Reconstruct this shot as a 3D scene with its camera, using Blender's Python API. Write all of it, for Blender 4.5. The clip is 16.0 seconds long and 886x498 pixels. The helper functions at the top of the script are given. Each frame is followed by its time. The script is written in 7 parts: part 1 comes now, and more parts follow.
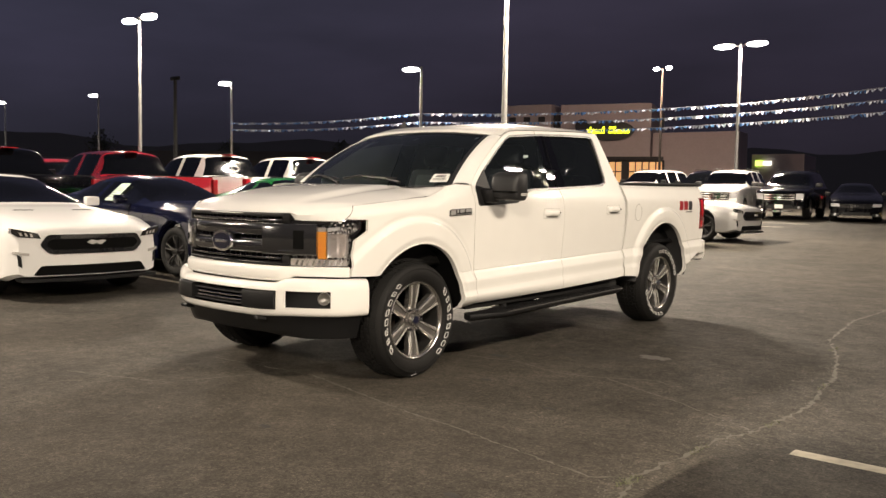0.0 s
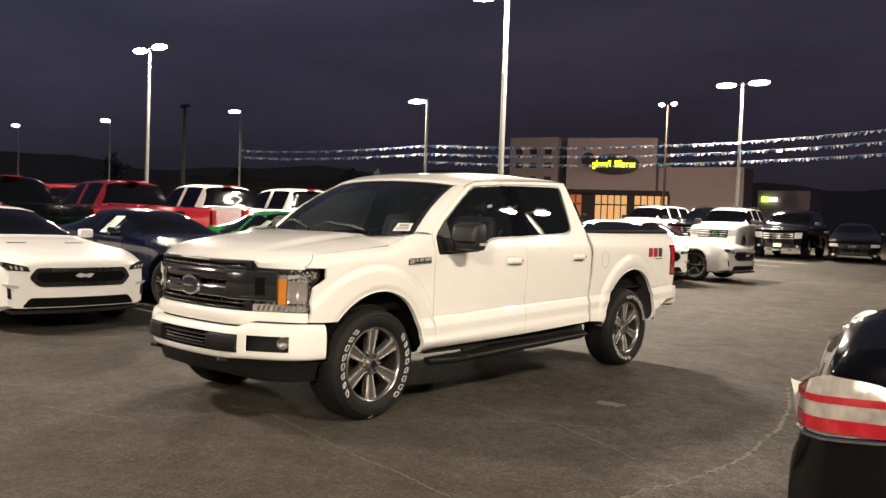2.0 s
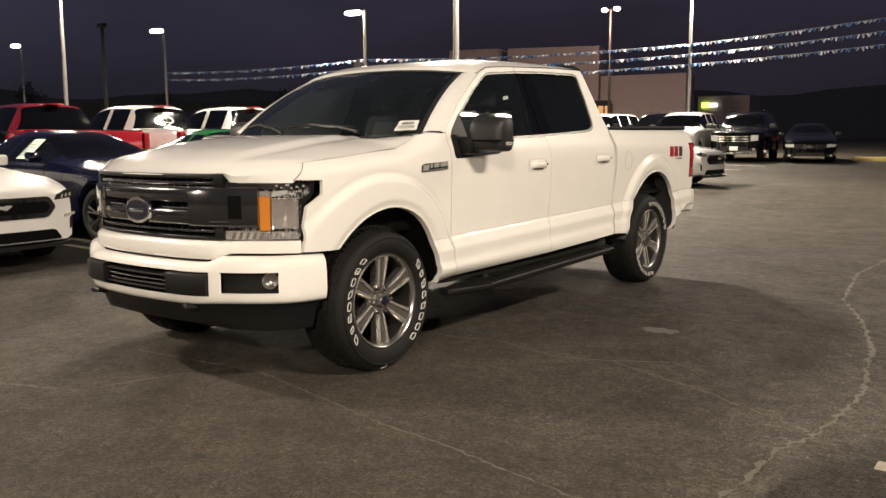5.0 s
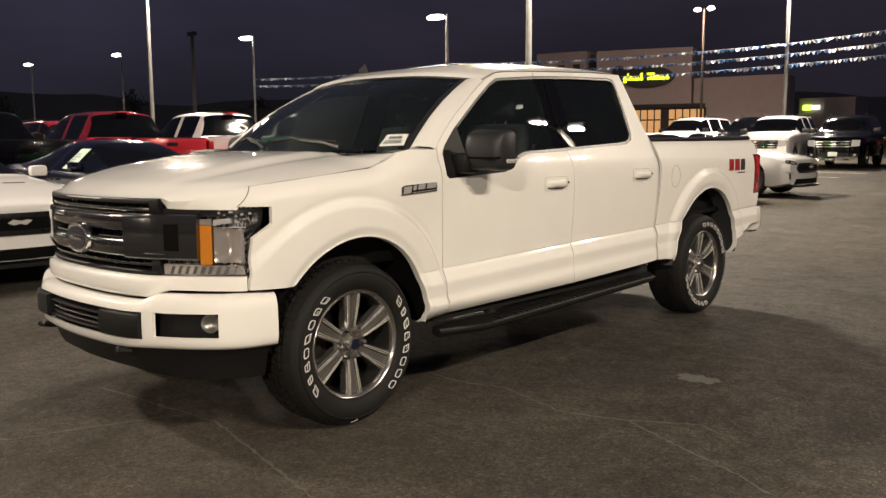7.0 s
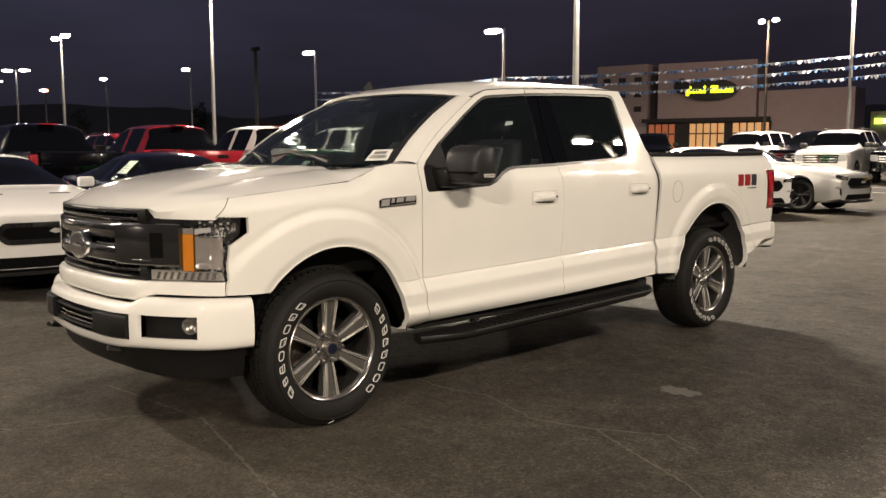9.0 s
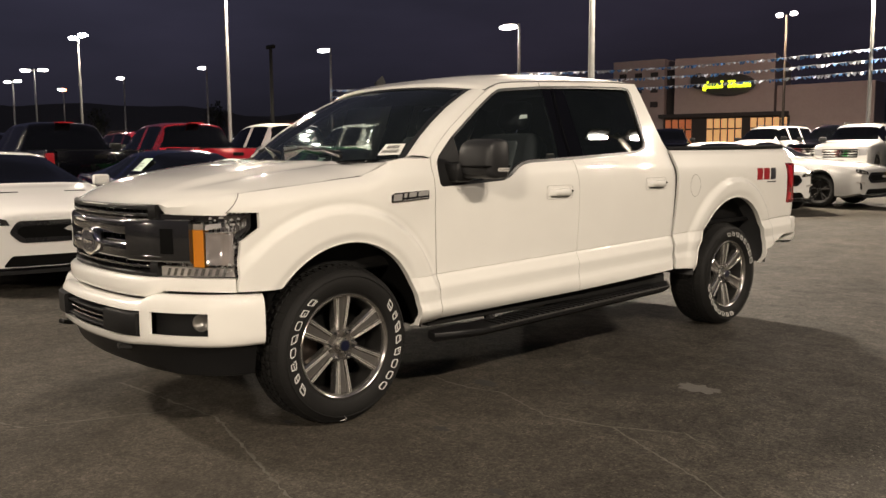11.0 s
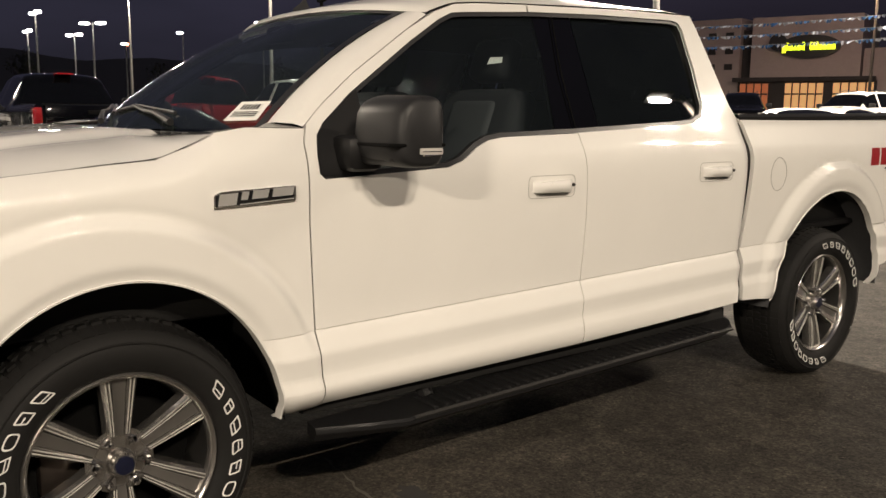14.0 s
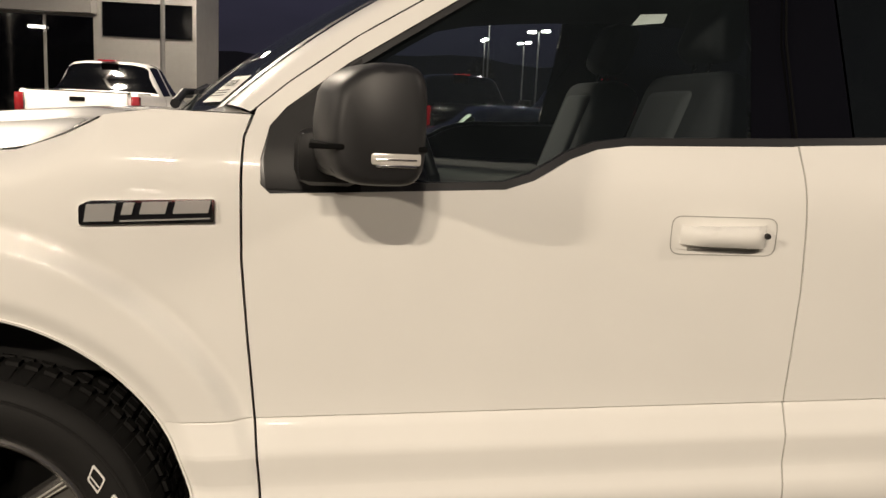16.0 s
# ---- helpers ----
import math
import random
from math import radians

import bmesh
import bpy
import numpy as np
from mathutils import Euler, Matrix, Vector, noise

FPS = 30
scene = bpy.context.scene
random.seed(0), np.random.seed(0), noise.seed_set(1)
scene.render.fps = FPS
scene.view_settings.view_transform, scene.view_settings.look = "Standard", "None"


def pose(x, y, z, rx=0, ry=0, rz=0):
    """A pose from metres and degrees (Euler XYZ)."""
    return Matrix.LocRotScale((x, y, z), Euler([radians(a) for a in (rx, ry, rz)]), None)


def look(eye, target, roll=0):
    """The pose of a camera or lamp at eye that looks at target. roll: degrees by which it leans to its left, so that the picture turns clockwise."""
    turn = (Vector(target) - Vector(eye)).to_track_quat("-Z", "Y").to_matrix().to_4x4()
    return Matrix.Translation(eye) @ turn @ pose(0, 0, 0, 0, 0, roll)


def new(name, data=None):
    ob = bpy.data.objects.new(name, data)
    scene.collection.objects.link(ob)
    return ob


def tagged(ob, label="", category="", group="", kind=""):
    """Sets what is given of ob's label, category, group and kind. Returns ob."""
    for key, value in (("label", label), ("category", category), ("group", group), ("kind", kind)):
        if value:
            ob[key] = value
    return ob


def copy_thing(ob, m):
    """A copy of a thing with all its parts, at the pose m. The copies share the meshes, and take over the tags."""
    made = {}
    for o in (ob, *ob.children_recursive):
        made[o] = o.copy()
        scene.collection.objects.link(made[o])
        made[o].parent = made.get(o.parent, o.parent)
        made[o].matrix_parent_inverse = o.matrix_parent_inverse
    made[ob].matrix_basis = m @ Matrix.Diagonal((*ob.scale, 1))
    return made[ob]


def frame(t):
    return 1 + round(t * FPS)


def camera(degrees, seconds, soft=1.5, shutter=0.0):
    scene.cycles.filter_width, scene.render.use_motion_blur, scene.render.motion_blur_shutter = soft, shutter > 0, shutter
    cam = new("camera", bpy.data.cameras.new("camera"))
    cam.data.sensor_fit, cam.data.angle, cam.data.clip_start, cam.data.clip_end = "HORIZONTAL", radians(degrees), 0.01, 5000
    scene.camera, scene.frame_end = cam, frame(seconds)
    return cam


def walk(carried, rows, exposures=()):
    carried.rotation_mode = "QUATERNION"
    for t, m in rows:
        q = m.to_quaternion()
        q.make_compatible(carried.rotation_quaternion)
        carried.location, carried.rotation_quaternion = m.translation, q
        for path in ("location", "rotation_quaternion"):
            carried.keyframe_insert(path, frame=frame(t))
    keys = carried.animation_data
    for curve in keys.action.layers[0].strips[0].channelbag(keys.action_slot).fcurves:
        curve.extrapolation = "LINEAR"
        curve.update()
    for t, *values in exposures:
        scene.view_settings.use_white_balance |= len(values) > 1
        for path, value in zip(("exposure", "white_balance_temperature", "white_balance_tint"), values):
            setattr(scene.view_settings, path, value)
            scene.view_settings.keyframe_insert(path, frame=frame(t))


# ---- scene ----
cam = camera(55.6, 16.0)
PATH = [
    (0, (4.816, -6.075, 1.277), (3.518, -4.559, 1.143), 1.0),
    (0.5, (4.939, -6.083, 1.398), (3.607, -4.594, 1.305), 1.9),
    (1, (5.126, -6.045, 1.459), (3.78, -4.567, 1.402), 2.4),
    (1.5, (5.243, -6.035, 1.45), (3.908, -4.547, 1.383), 2.5),
    (2, (5.252, -6.031, 1.447), (3.934, -4.528, 1.379), 2.1),
    (2.5, (5.125, -6.081, 1.435), (3.845, -4.546, 1.368), 2.3),
    (3, (4.82, -6.123, 1.347), (3.594, -4.549, 1.211), 1.7),
    (3.5, (4.546, -6.051, 1.266), (3.352, -4.463, 1.032), 1.8),
    (4, (4.291, -5.853, 1.25), (3.12, -4.252, 0.992), 0.26),
    (6.5, (3.936, -4.64, 1.362), (2.643, -3.133, 1.12), -0.32),
    (7, (3.996, -4.456, 1.356), (2.638, -3.009, 1.111), -0.29),
    (7.5, (4.084, -4.317, 1.361), (2.677, -2.913, 1.14), 0.01),
    (8, (4.275, -4.257, 1.365), (2.819, -2.902, 1.157), 0.31),
    (8.5, (4.389, -4.266, 1.369), (2.92, -2.927, 1.148), -0.07),
    (9, (4.437, -4.266, 1.367), (2.971, -2.923, 1.152), -0.05),
    (11.5, (4.362, -4.165, 1.35), (2.867, -2.857, 1.12), -0.5),
    (12, (4.091, -3.941, 1.354), (2.643, -2.588, 1.082), -0.5),
    (12.5, (3.88, -3.659, 1.347), (2.454, -2.285, 1.065), 0.2),
    (13, (3.7, -3.281, 1.374), (2.245, -1.937, 1.096), 0.8),
    (13.5, (3.454, -2.892, 1.38), (1.959, -1.595, 1.085), 0.2),
    (14, (3.261, -2.48, 1.377), (1.686, -1.288, 1.064), 0.7),
    (14.5, (3.076, -2.1, 1.379), (1.44, -0.996, 1.05), 1.6),
    (15, (2.938, -1.714, 1.399), (1.195, -0.8, 1.038), 2.8),
    (15.2, (2.907, -1.556, 1.376), (1.099, -0.77, 1.038), 2.5),
    (15.5, (2.815, -1.394, 1.417), (0.95, -0.779, 1.036), 3.5),
    (15.8, (2.738, -1.219, 1.358), (0.809, -0.802, 1.032), 2.8),
    (16, (2.693, -1.129, 1.359), (0.741, -0.843, 1.035), 2.7),
]
EXPOSURES = [(0, 0.58), (2.8, 0.58), (3.5, 0.68), (4, 0.64), (6.5, 0.20), (9, 0.23), (11.5, 0.23), (13, 0.19), (14.5, 0.20), (16, 0.18)]
walk(cam, [(t, look(eye, target, roll)) for t, eye, target, roll in PATH], EXPOSURES)

# ---- place ----
# world: the truck stands over the origin, its nose towards -y, its driver's side towards +x


def ground_height(x, y):
    """The lot lies level round the truck and climbs gently towards the back."""
    side = 0.006 * min(12.0, math.log1p(math.exp(min(30.0, -x - 3.0))))
    s = -0.45 * x + 0.89 * y - 3.0
    if s < -6:
        return side
    if s > 60:
        s = 60 + (s - 60) * 0.1
    return 0.018 * (math.log1p(math.exp(min(s, 60))) if s < 20 else s) - 0.00004 + side


# ---- sky and lamps ----
world = bpy.data.worlds.new("night_sky")
scene.world = world
world.use_nodes = True
wn, wl = world.node_tree.nodes, world.node_tree.links
wn.clear()
w_out, w_bg = wn.new("ShaderNodeOutputWorld"), wn.new("ShaderNodeBackground")
w_co, w_map, w_noise = wn.new("ShaderNodeTexCoord"), wn.new("ShaderNodeMapping"), wn.new("ShaderNodeTexNoise")
w_sep, w_hr, w_mix, w_ramp = wn.new("ShaderNodeSeparateXYZ"), wn.new("ShaderNodeValToRGB"), wn.new("ShaderNodeMixRGB"), wn.new("ShaderNodeValToRGB")
w_map.inputs["Scale"].default_value = (1.2, 1.2, 5.0)
w_noise.inputs["Scale"].default_value, w_noise.inputs["Detail"].default_value = 2.2, 4.0
wl.new(w_co.outputs["Generated"], w_map.inputs["Vector"])
wl.new(w_map.outputs["Vector"], w_noise.inputs["Vector"])
wl.new(w_co.outputs["Generated"], w_sep.inputs["Vector"])
wl.new(w_sep.outputs["Z"], w_hr.inputs["Fac"])
w_hr.color_ramp.elements[0].position, w_hr.color_ramp.elements[0].color = 0.0, (0.0056, 0.0049, 0.0064, 1)
w_hr.color_ramp.elements[1].position, w_hr.color_ramp.elements[1].color = 0.5, (0.0193, 0.0187, 0.0292, 1)
w_mid = w_hr.color_ramp.elements.new(0.14)
w_mid.color = (0.0116, 0.0100, 0.0156, 1)
w_ramp.color_ramp.elements[0].position, w_ramp.color_ramp.elements[0].color = 0.35, (0.85, 0.85, 0.85, 1)
w_ramp.color_ramp.elements[1].position, w_ramp.color_ramp.elements[1].color = 0.75, (1.35, 1.3, 1.35, 1)
w_mix.blend_type, w_mix.inputs["Fac"].default_value = "MULTIPLY", 1.0
wl.new(w_noise.outputs["Fac"], w_ramp.inputs["Fac"])
wl.new(w_hr.outputs["Color"], w_mix.inputs["Color1"])
wl.new(w_ramp.outputs["Color"], w_mix.inputs["Color2"])
w_west, w_glow = wn.new("ShaderNodeMapRange"), wn.new("ShaderNodeMixRGB")
w_west.inputs["From Min"].default_value, w_west.inputs["From Max"].default_value = 0.55, 0.98
w_neg = wn.new("ShaderNodeMath")
w_neg.operation, w_neg.inputs[1].default_value = "MULTIPLY", -1.0
wl.new(w_sep.outputs["X"], w_neg.inputs[0])
wl.new(w_neg.outputs[0], w_west.inputs["Value"])
w_glow.blend_type, w_glow.inputs["Color2"].default_value = "MULTIPLY", (1.3, 1.45, 1.5, 1)
wl.new(w_west.outputs["Result"], w_glow.inputs["Fac"])
wl.new(w_mix.outputs["Color"], w_glow.inputs["Color1"])
wl.new(w_glow.outputs["Color"], w_bg.inputs["Color"])
wl.new(w_bg.outputs["Background"], w_out.inputs["Surface"])
w_bg.inputs["Strength"].default_value = 1.45

LAMP_COLOUR = (1.0, 0.85, 0.675)
POLE_TOP = 7.647
# every pole: x, y, heading of its arms, power of its light (0: far off, only its heads glow), height
POLES = [
    # the pole at (11.6, -18.5) is unseen, added to brighten the truck's nose
    (-9.4, -6.6, 0, 1650, 1.0), (-8.9, 12.4, 0, 4900, 0.984), (6.45, 11.6, 90, 1050, 1.0), (11.2, -3.0, 90, 1880, 1.0), (11.6, -18.5, 90, 5800, 1.0),
    (-9.0, -25.0, 0, 3000, 1.0), (-27.7, 12.4, 0, 2600, 1.02), (-10.2, 32.0, 0, 2800, 1.0), (-26.2, 28.1, 0, 2200, 0.96),
    (-27.5, -6.6, 0, 700, 1.0), (-43.5, 28.1, 0, 900, 1.0), (-61.8, 28.1, 0, 0, 1.02), (-79.9, 28.1, 0, 0, 1.06), (-46.0, 12.6, 0, 900, 1.0), (-64.0, 11.5, 0, 0, 1.0), (-98.0, 28.0, 0, 0, 1.05), (-82.0, 14.5, 0, 0, 1.0), (-84.0, 19.0, 20, 0, 1.0), (-70.0, 17.0, 40, 0, 1.0),
]


def slim(px):
    """The lamps along the lot's near edge have smaller heads."""
    return 0.32 if px > 5 else 1.0


def heads(px, py):
    """The sides on which a pole bears a head; those of the far row bear only one."""
    return (-1,) if px < -20 and 28 <= py < 28.5 else (-1, 1)


for px, py, turn, power, tall in POLES:
    if power:
        for side in heads(px, py):
            data = bpy.data.lights.new("lot_light", "AREA")
            data.shape, data.size, data.size_y, data.energy, data.color, data.spread = "RECTANGLE", 0.6, 0.24 * slim(px), power / len(heads(px, py)), LAMP_COLOUR, radians(175)
            lot_light = new("lot_light", data)
            a = radians(turn)
            lot_light.matrix_world = Matrix.Translation((px + side * 0.75 * math.cos(a), py + side * 0.75 * math.sin(a), ground_height(px, py) + tall * (POLE_TOP - (0.092 if px > 5 else 0.165)))) @ Matrix.Rotation(a, 4, "Z")

data = bpy.data.lights.new("street_light", "POINT")
data.energy, data.color, data.shadow_soft_size = 1500, (1.0, 0.72, 0.58), 0.5
new("street_light", data).location = (-21.3, 45.6, 9.0)

# ---- materials ----


def base_material(name):
    m = bpy.data.materials.new(name)
    m.use_nodes = True
    return m, m.node_tree.nodes, m.node_tree.links, m.node_tree.nodes["Principled BSDF"]


def mat(name, colour, rough=0.5, metal=0.0, vary=0.08, scale=30.0, bump=0.0, bump_scale=200.0, coat=0.0, spec=0.5, dirt=None, dirt_scale=2.0):
    """A plain material with two scales of variation in colour and roughness, and fine relief."""
    m, nodes, links, bsdf = base_material(name)
    co = nodes.new("ShaderNodeTexCoord")
    n1, n2 = nodes.new("ShaderNodeTexNoise"), nodes.new("ShaderNodeTexNoise")
    n1.inputs["Scale"].default_value, n1.inputs["Detail"].default_value = scale, 5
    n2.inputs["Scale"].default_value, n2.inputs["Detail"].default_value = dirt_scale, 4
    links.new(co.outputs["Object"], n1.inputs["Vector"])
    links.new(co.outputs["Object"], n2.inputs["Vector"])
    ramp = nodes.new("ShaderNodeValToRGB")
    ramp.color_ramp.elements[0].color = tuple(c * (1 - vary) for c in colour) + (1,)
    ramp.color_ramp.elements[1].color = tuple(min(1, c * (1 + vary)) for c in colour) + (1,)
    links.new(n1.outputs["Fac"], ramp.inputs["Fac"])
    mix = nodes.new("ShaderNodeMixRGB")
    mix.blend_type = "MIX"
    d = dirt if dirt else tuple(c * (1 - vary) for c in colour)
    mix.inputs["Color2"].default_value = tuple(d) + (1,)
    dr = nodes.new("ShaderNodeValToRGB")
    dr.color_ramp.elements[0].position, dr.color_ramp.elements[1].position = 0.48, 0.75
    dr.color_ramp.elements[0].color, dr.color_ramp.elements[1].color = (0, 0, 0, 1), (0.55, 0.55, 0.55, 1)
    links.new(n2.outputs["Fac"], dr.inputs["Fac"])
    links.new(dr.outputs["Color"], mix.inputs["Fac"])
    links.new(ramp.outputs["Color"], mix.inputs["Color1"])
    links.new(mix.outputs["Color"], bsdf.inputs["Base Color"])
    rr = nodes.new("ShaderNodeMapRange")
    rr.inputs["To Min"].default_value, rr.inputs["To Max"].default_value = max(0.0, rough - 0.06), min(1, rough + 0.06)
    links.new(n2.outputs["Fac"], rr.inputs["Value"])
    links.new(rr.outputs["Result"], bsdf.inputs["Roughness"])
    bsdf.inputs["Metallic"].default_value = metal
    bsdf.inputs["Specular IOR Level"].default_value = spec
    bsdf.inputs["Coat Weight"].default_value = coat
    bsdf.inputs["Coat Roughness"].default_value = 0.03
    if bump:
        nb, b = nodes.new("ShaderNodeTexNoise"), nodes.new("ShaderNodeBump")
        nb.inputs["Scale"].default_value, nb.inputs["Detail"].default_value = bump_scale, 3
        b.inputs["Strength"].default_value, b.inputs["Distance"].default_value = bump, 0.002
        links.new(co.outputs["Object"], nb.inputs["Vector"])
        links.new(nb.outputs["Fac"], b.inputs["Height"])
        links.new(b.outputs["Normal"], bsdf.inputs["Normal"])
    return m


def paint(name, colour, rough=0.36, metal=0.0, coat=1.0, wave=0.02, coat_rough=0.02, spec=0.5):
    """Car paint: pigment under a clear coat, with faint orange peel and a little road film."""
    m, nodes, links, bsdf = base_material(name)
    co, n1, nb, b = nodes.new("ShaderNodeTexCoord"), nodes.new("ShaderNodeTexNoise"), nodes.new("ShaderNodeTexNoise"), nodes.new("ShaderNodeBump")
    n1.inputs["Scale"].default_value, n1.inputs["Detail"].default_value = 3.0, 5
    nb.inputs["Scale"].default_value, nb.inputs["Detail"].default_value = 9.0, 2
    links.new(co.outputs["Object"], n1.inputs["Vector"])
    links.new(co.outputs["Object"], nb.inputs["Vector"])
    ramp = nodes.new("ShaderNodeValToRGB")
    ramp.color_ramp.elements[0].color = tuple(c * 0.94 for c in colour) + (1,)
    ramp.color_ramp.elements[1].color = tuple(min(1, c * 1.03) for c in colour) + (1,)
    links.new(n1.outputs["Fac"], ramp.inputs["Fac"])
    links.new(ramp.outputs["Color"], bsdf.inputs["Base Color"])
    bsdf.inputs["Roughness"].default_value, bsdf.inputs["Metallic"].default_value = rough, metal
    bsdf.inputs["Coat Weight"].default_value, bsdf.inputs["Coat Roughness"].default_value = coat, coat_rough
    bsdf.inputs["Specular IOR Level"].default_value = spec
    b.inputs["Strength"].default_value, b.inputs["Distance"].default_value = wave, 0.01
    links.new(nb.outputs["Fac"], b.inputs["Height"])
    links.new(b.outputs["Normal"], bsdf.inputs["Coat Normal"])
    return m


def tinted(name, tint, gloss_rough=0.0, ior=1.5, haze=0.0):
    """Thin tinted glass: what lies behind shows through the tint, what lies before is mirrored by Fresnel."""
    m, nodes, links, bsdf = base_material(name)
    nodes.remove(bsdf)
    out = nodes["Material Output"]
    t, g, f, mx = nodes.new("ShaderNodeBsdfTransparent"), nodes.new("ShaderNodeBsdfGlossy"), nodes.new("ShaderNodeFresnel"), nodes.new("ShaderNodeMixShader")
    t.inputs["Color"].default_value = tuple(tint) + (1,)
    g.inputs["Color"].default_value, g.inputs["Roughness"].default_value = (0.95, 0.95, 0.95, 1), gloss_rough
    f.inputs["IOR"].default_value = ior
    links.new(f.outputs["Fac"], mx.inputs["Fac"])
    links.new(t.outputs["BSDF"], mx.inputs[1])
    links.new(g.outputs["BSDF"], mx.inputs[2])
    # pale teal diffuse layer paints the glare and haze seen on the panes
    if haze:
        dd, n, mr, m2 = nodes.new("ShaderNodeBsdfDiffuse"), nodes.new("ShaderNodeTexNoise"), nodes.new("ShaderNodeMapRange"), nodes.new("ShaderNodeMixShader")
        dd.inputs["Color"].default_value = (0.52, 0.68, 0.67, 1)
        n.inputs["Scale"].default_value, n.inputs["Detail"].default_value = 5.0, 4
        mr.inputs["To Min"].default_value, mr.inputs["To Max"].default_value = haze * 0.5, haze * 1.5
        links.new(nodes.new("ShaderNodeTexCoord").outputs["Object"], n.inputs["Vector"])
        links.new(n.outputs["Fac"], mr.inputs["Value"])
        links.new(mr.outputs["Result"], m2.inputs["Fac"])
        links.new(mx.outputs["Shader"], m2.inputs[1])
        links.new(dd.outputs["BSDF"], m2.inputs[2])
        mx = m2
    links.new(mx.outputs["Shader"], out.inputs["Surface"])
    return m


def glow(name, colour, strength):
    m, nodes, links, bsdf = base_material(name)
    bsdf.inputs["Base Color"].default_value = tuple(colour) + (1,)
    bsdf.inputs["Emission Color"].default_value = tuple(colour) + (1,)
    bsdf.inputs["Emission Strength"].default_value = strength
    return m


def asphalt_material():
    m, nodes, links, bsdf = base_material("asphalt")
    co = nodes.new("ShaderNodeTexCoord")

    def noise_node(scale, detail, rough=0.55):
        n = nodes.new("ShaderNodeTexNoise")
        n.inputs["Scale"].default_value, n.inputs["Detail"].default_value, n.inputs["Roughness"].default_value = scale, detail, rough
        links.new(co.outputs["Object"], n.inputs["Vector"])
        return n

    def ramp_node(src, p0, c0, p1, c1):
        r = nodes.new("ShaderNodeValToRGB")
        r.color_ramp.elements[0].position, r.color_ramp.elements[0].color = p0, c0 + (1,)
        r.color_ramp.elements[1].position, r.color_ramp.elements[1].color = p1, c1 + (1,)
        links.new(src, r.inputs["Fac"])
        return r

    def mixed(a, b, fac=None, mode="MULTIPLY", value=1.0):
        x = nodes.new("ShaderNodeMixRGB")
        x.blend_type = mode
        x.inputs["Fac"].default_value = value
        links.new(a, x.inputs["Color1"])
        links.new(b, x.inputs["Color2"])
        if fac:
            links.new(fac, x.inputs["Fac"])
        return x

    big = ramp_node(noise_node(0.22, 5).outputs["Fac"], 0.35, (0.0398, 0.0366, 0.0332), 0.68, (0.0562, 0.0514, 0.0465))
    mid = ramp_node(noise_node(1.7, 6, 0.65).outputs["Fac"], 0.30, (0.68, 0.68, 0.68), 0.72, (1.30, 1.30, 1.28))
    v = nodes.new("ShaderNodeTexVoronoi")
    v.inputs["Scale"].default_value = 120.0
    links.new(co.outputs["Object"], v.inputs["Vector"])
    stones = ramp_node(v.outputs["Color"], 0.1, (0.48, 0.48, 0.49), 0.95, (1.68, 1.64, 1.56))
    fine = ramp_node(noise_node(38, 4, 0.7).outputs["Fac"], 0.36, (0.66, 0.66, 0.66), 0.68, (1.38, 1.37, 1.34))
    blot = ramp_node(noise_node(9, 5, 0.75).outputs["Fac"], 0.36, (0.68, 0.69, 0.68), 0.66, (1.36, 1.35, 1.31))
    c = mixed(big.outputs["Color"], mid.outputs["Color"])
    c = mixed(c.outputs["Color"], blot.outputs["Color"])
    c = mixed(c.outputs["Color"], stones.outputs["Color"])
    c = mixed(c.outputs["Color"], fine.outputs["Color"])
    v2 = nodes.new("ShaderNodeTexVoronoi")
    v2.inputs["Scale"].default_value = 26.0
    links.new(co.outputs["Object"], v2.inputs["Vector"])
    specks = ramp_node(v2.outputs["Distance"], 0.05, (2.4, 2.35, 2.2), 0.16, (1.0, 1.0, 1.0))
    c = mixed(c.outputs["Color"], specks.outputs["Color"])
    oil = ramp_node(noise_node(0.9, 3).outputs["Fac"], 0.62, (0, 0, 0), 0.74, (0.6, 0.6, 0.6))
    dark = nodes.new("ShaderNodeRGB")
    dark.outputs[0].default_value = (0.018, 0.017, 0.016, 1)
    c = mixed(c.outputs["Color"], dark.outputs[0], oil.outputs["Color"], "MIX")
    sand = ramp_node(noise_node(0.11, 4).outputs["Fac"], 0.48, (0, 0, 0), 0.72, (0.34, 0.34, 0.34))
    tan = nodes.new("ShaderNodeRGB")
    tan.outputs[0].default_value = (0.095, 0.080, 0.062, 1)
    c = mixed(c.outputs["Color"], tan.outputs[0], sand.outputs["Color"], "MIX")
    links.new(c.outputs["Color"], bsdf.inputs["Base Color"])
    rr = nodes.new("ShaderNodeMapRange")
    rr.inputs["To Min"].default_value, rr.inputs["To Max"].default_value = 0.62, 0.9
    links.new(noise_node(3.0, 4).outputs["Fac"], rr.inputs["Value"])
    links.new(rr.outputs["Result"], bsdf.inputs["Roughness"])
    bsdf.inputs["Specular IOR Level"].default_value = 0.12
    b1, b2 = nodes.new("ShaderNodeBump"), nodes.new("ShaderNodeBump")
    b1.inputs["Strength"].default_value, b1.inputs["Distance"].default_value = 0.15, 0.005
    links.new(v.outputs["Distance"], b1.inputs["Height"])
    b2.inputs["Strength"].default_value, b2.inputs["Distance"].default_value = 0.5, 0.02
    links.new(noise_node(7, 5).outputs["Fac"], b2.inputs["Height"])
    links.new(b1.outputs["Normal"], b2.inputs["Normal"])
    links.new(b2.outputs["Normal"], bsdf.inputs["Normal"])
    return m


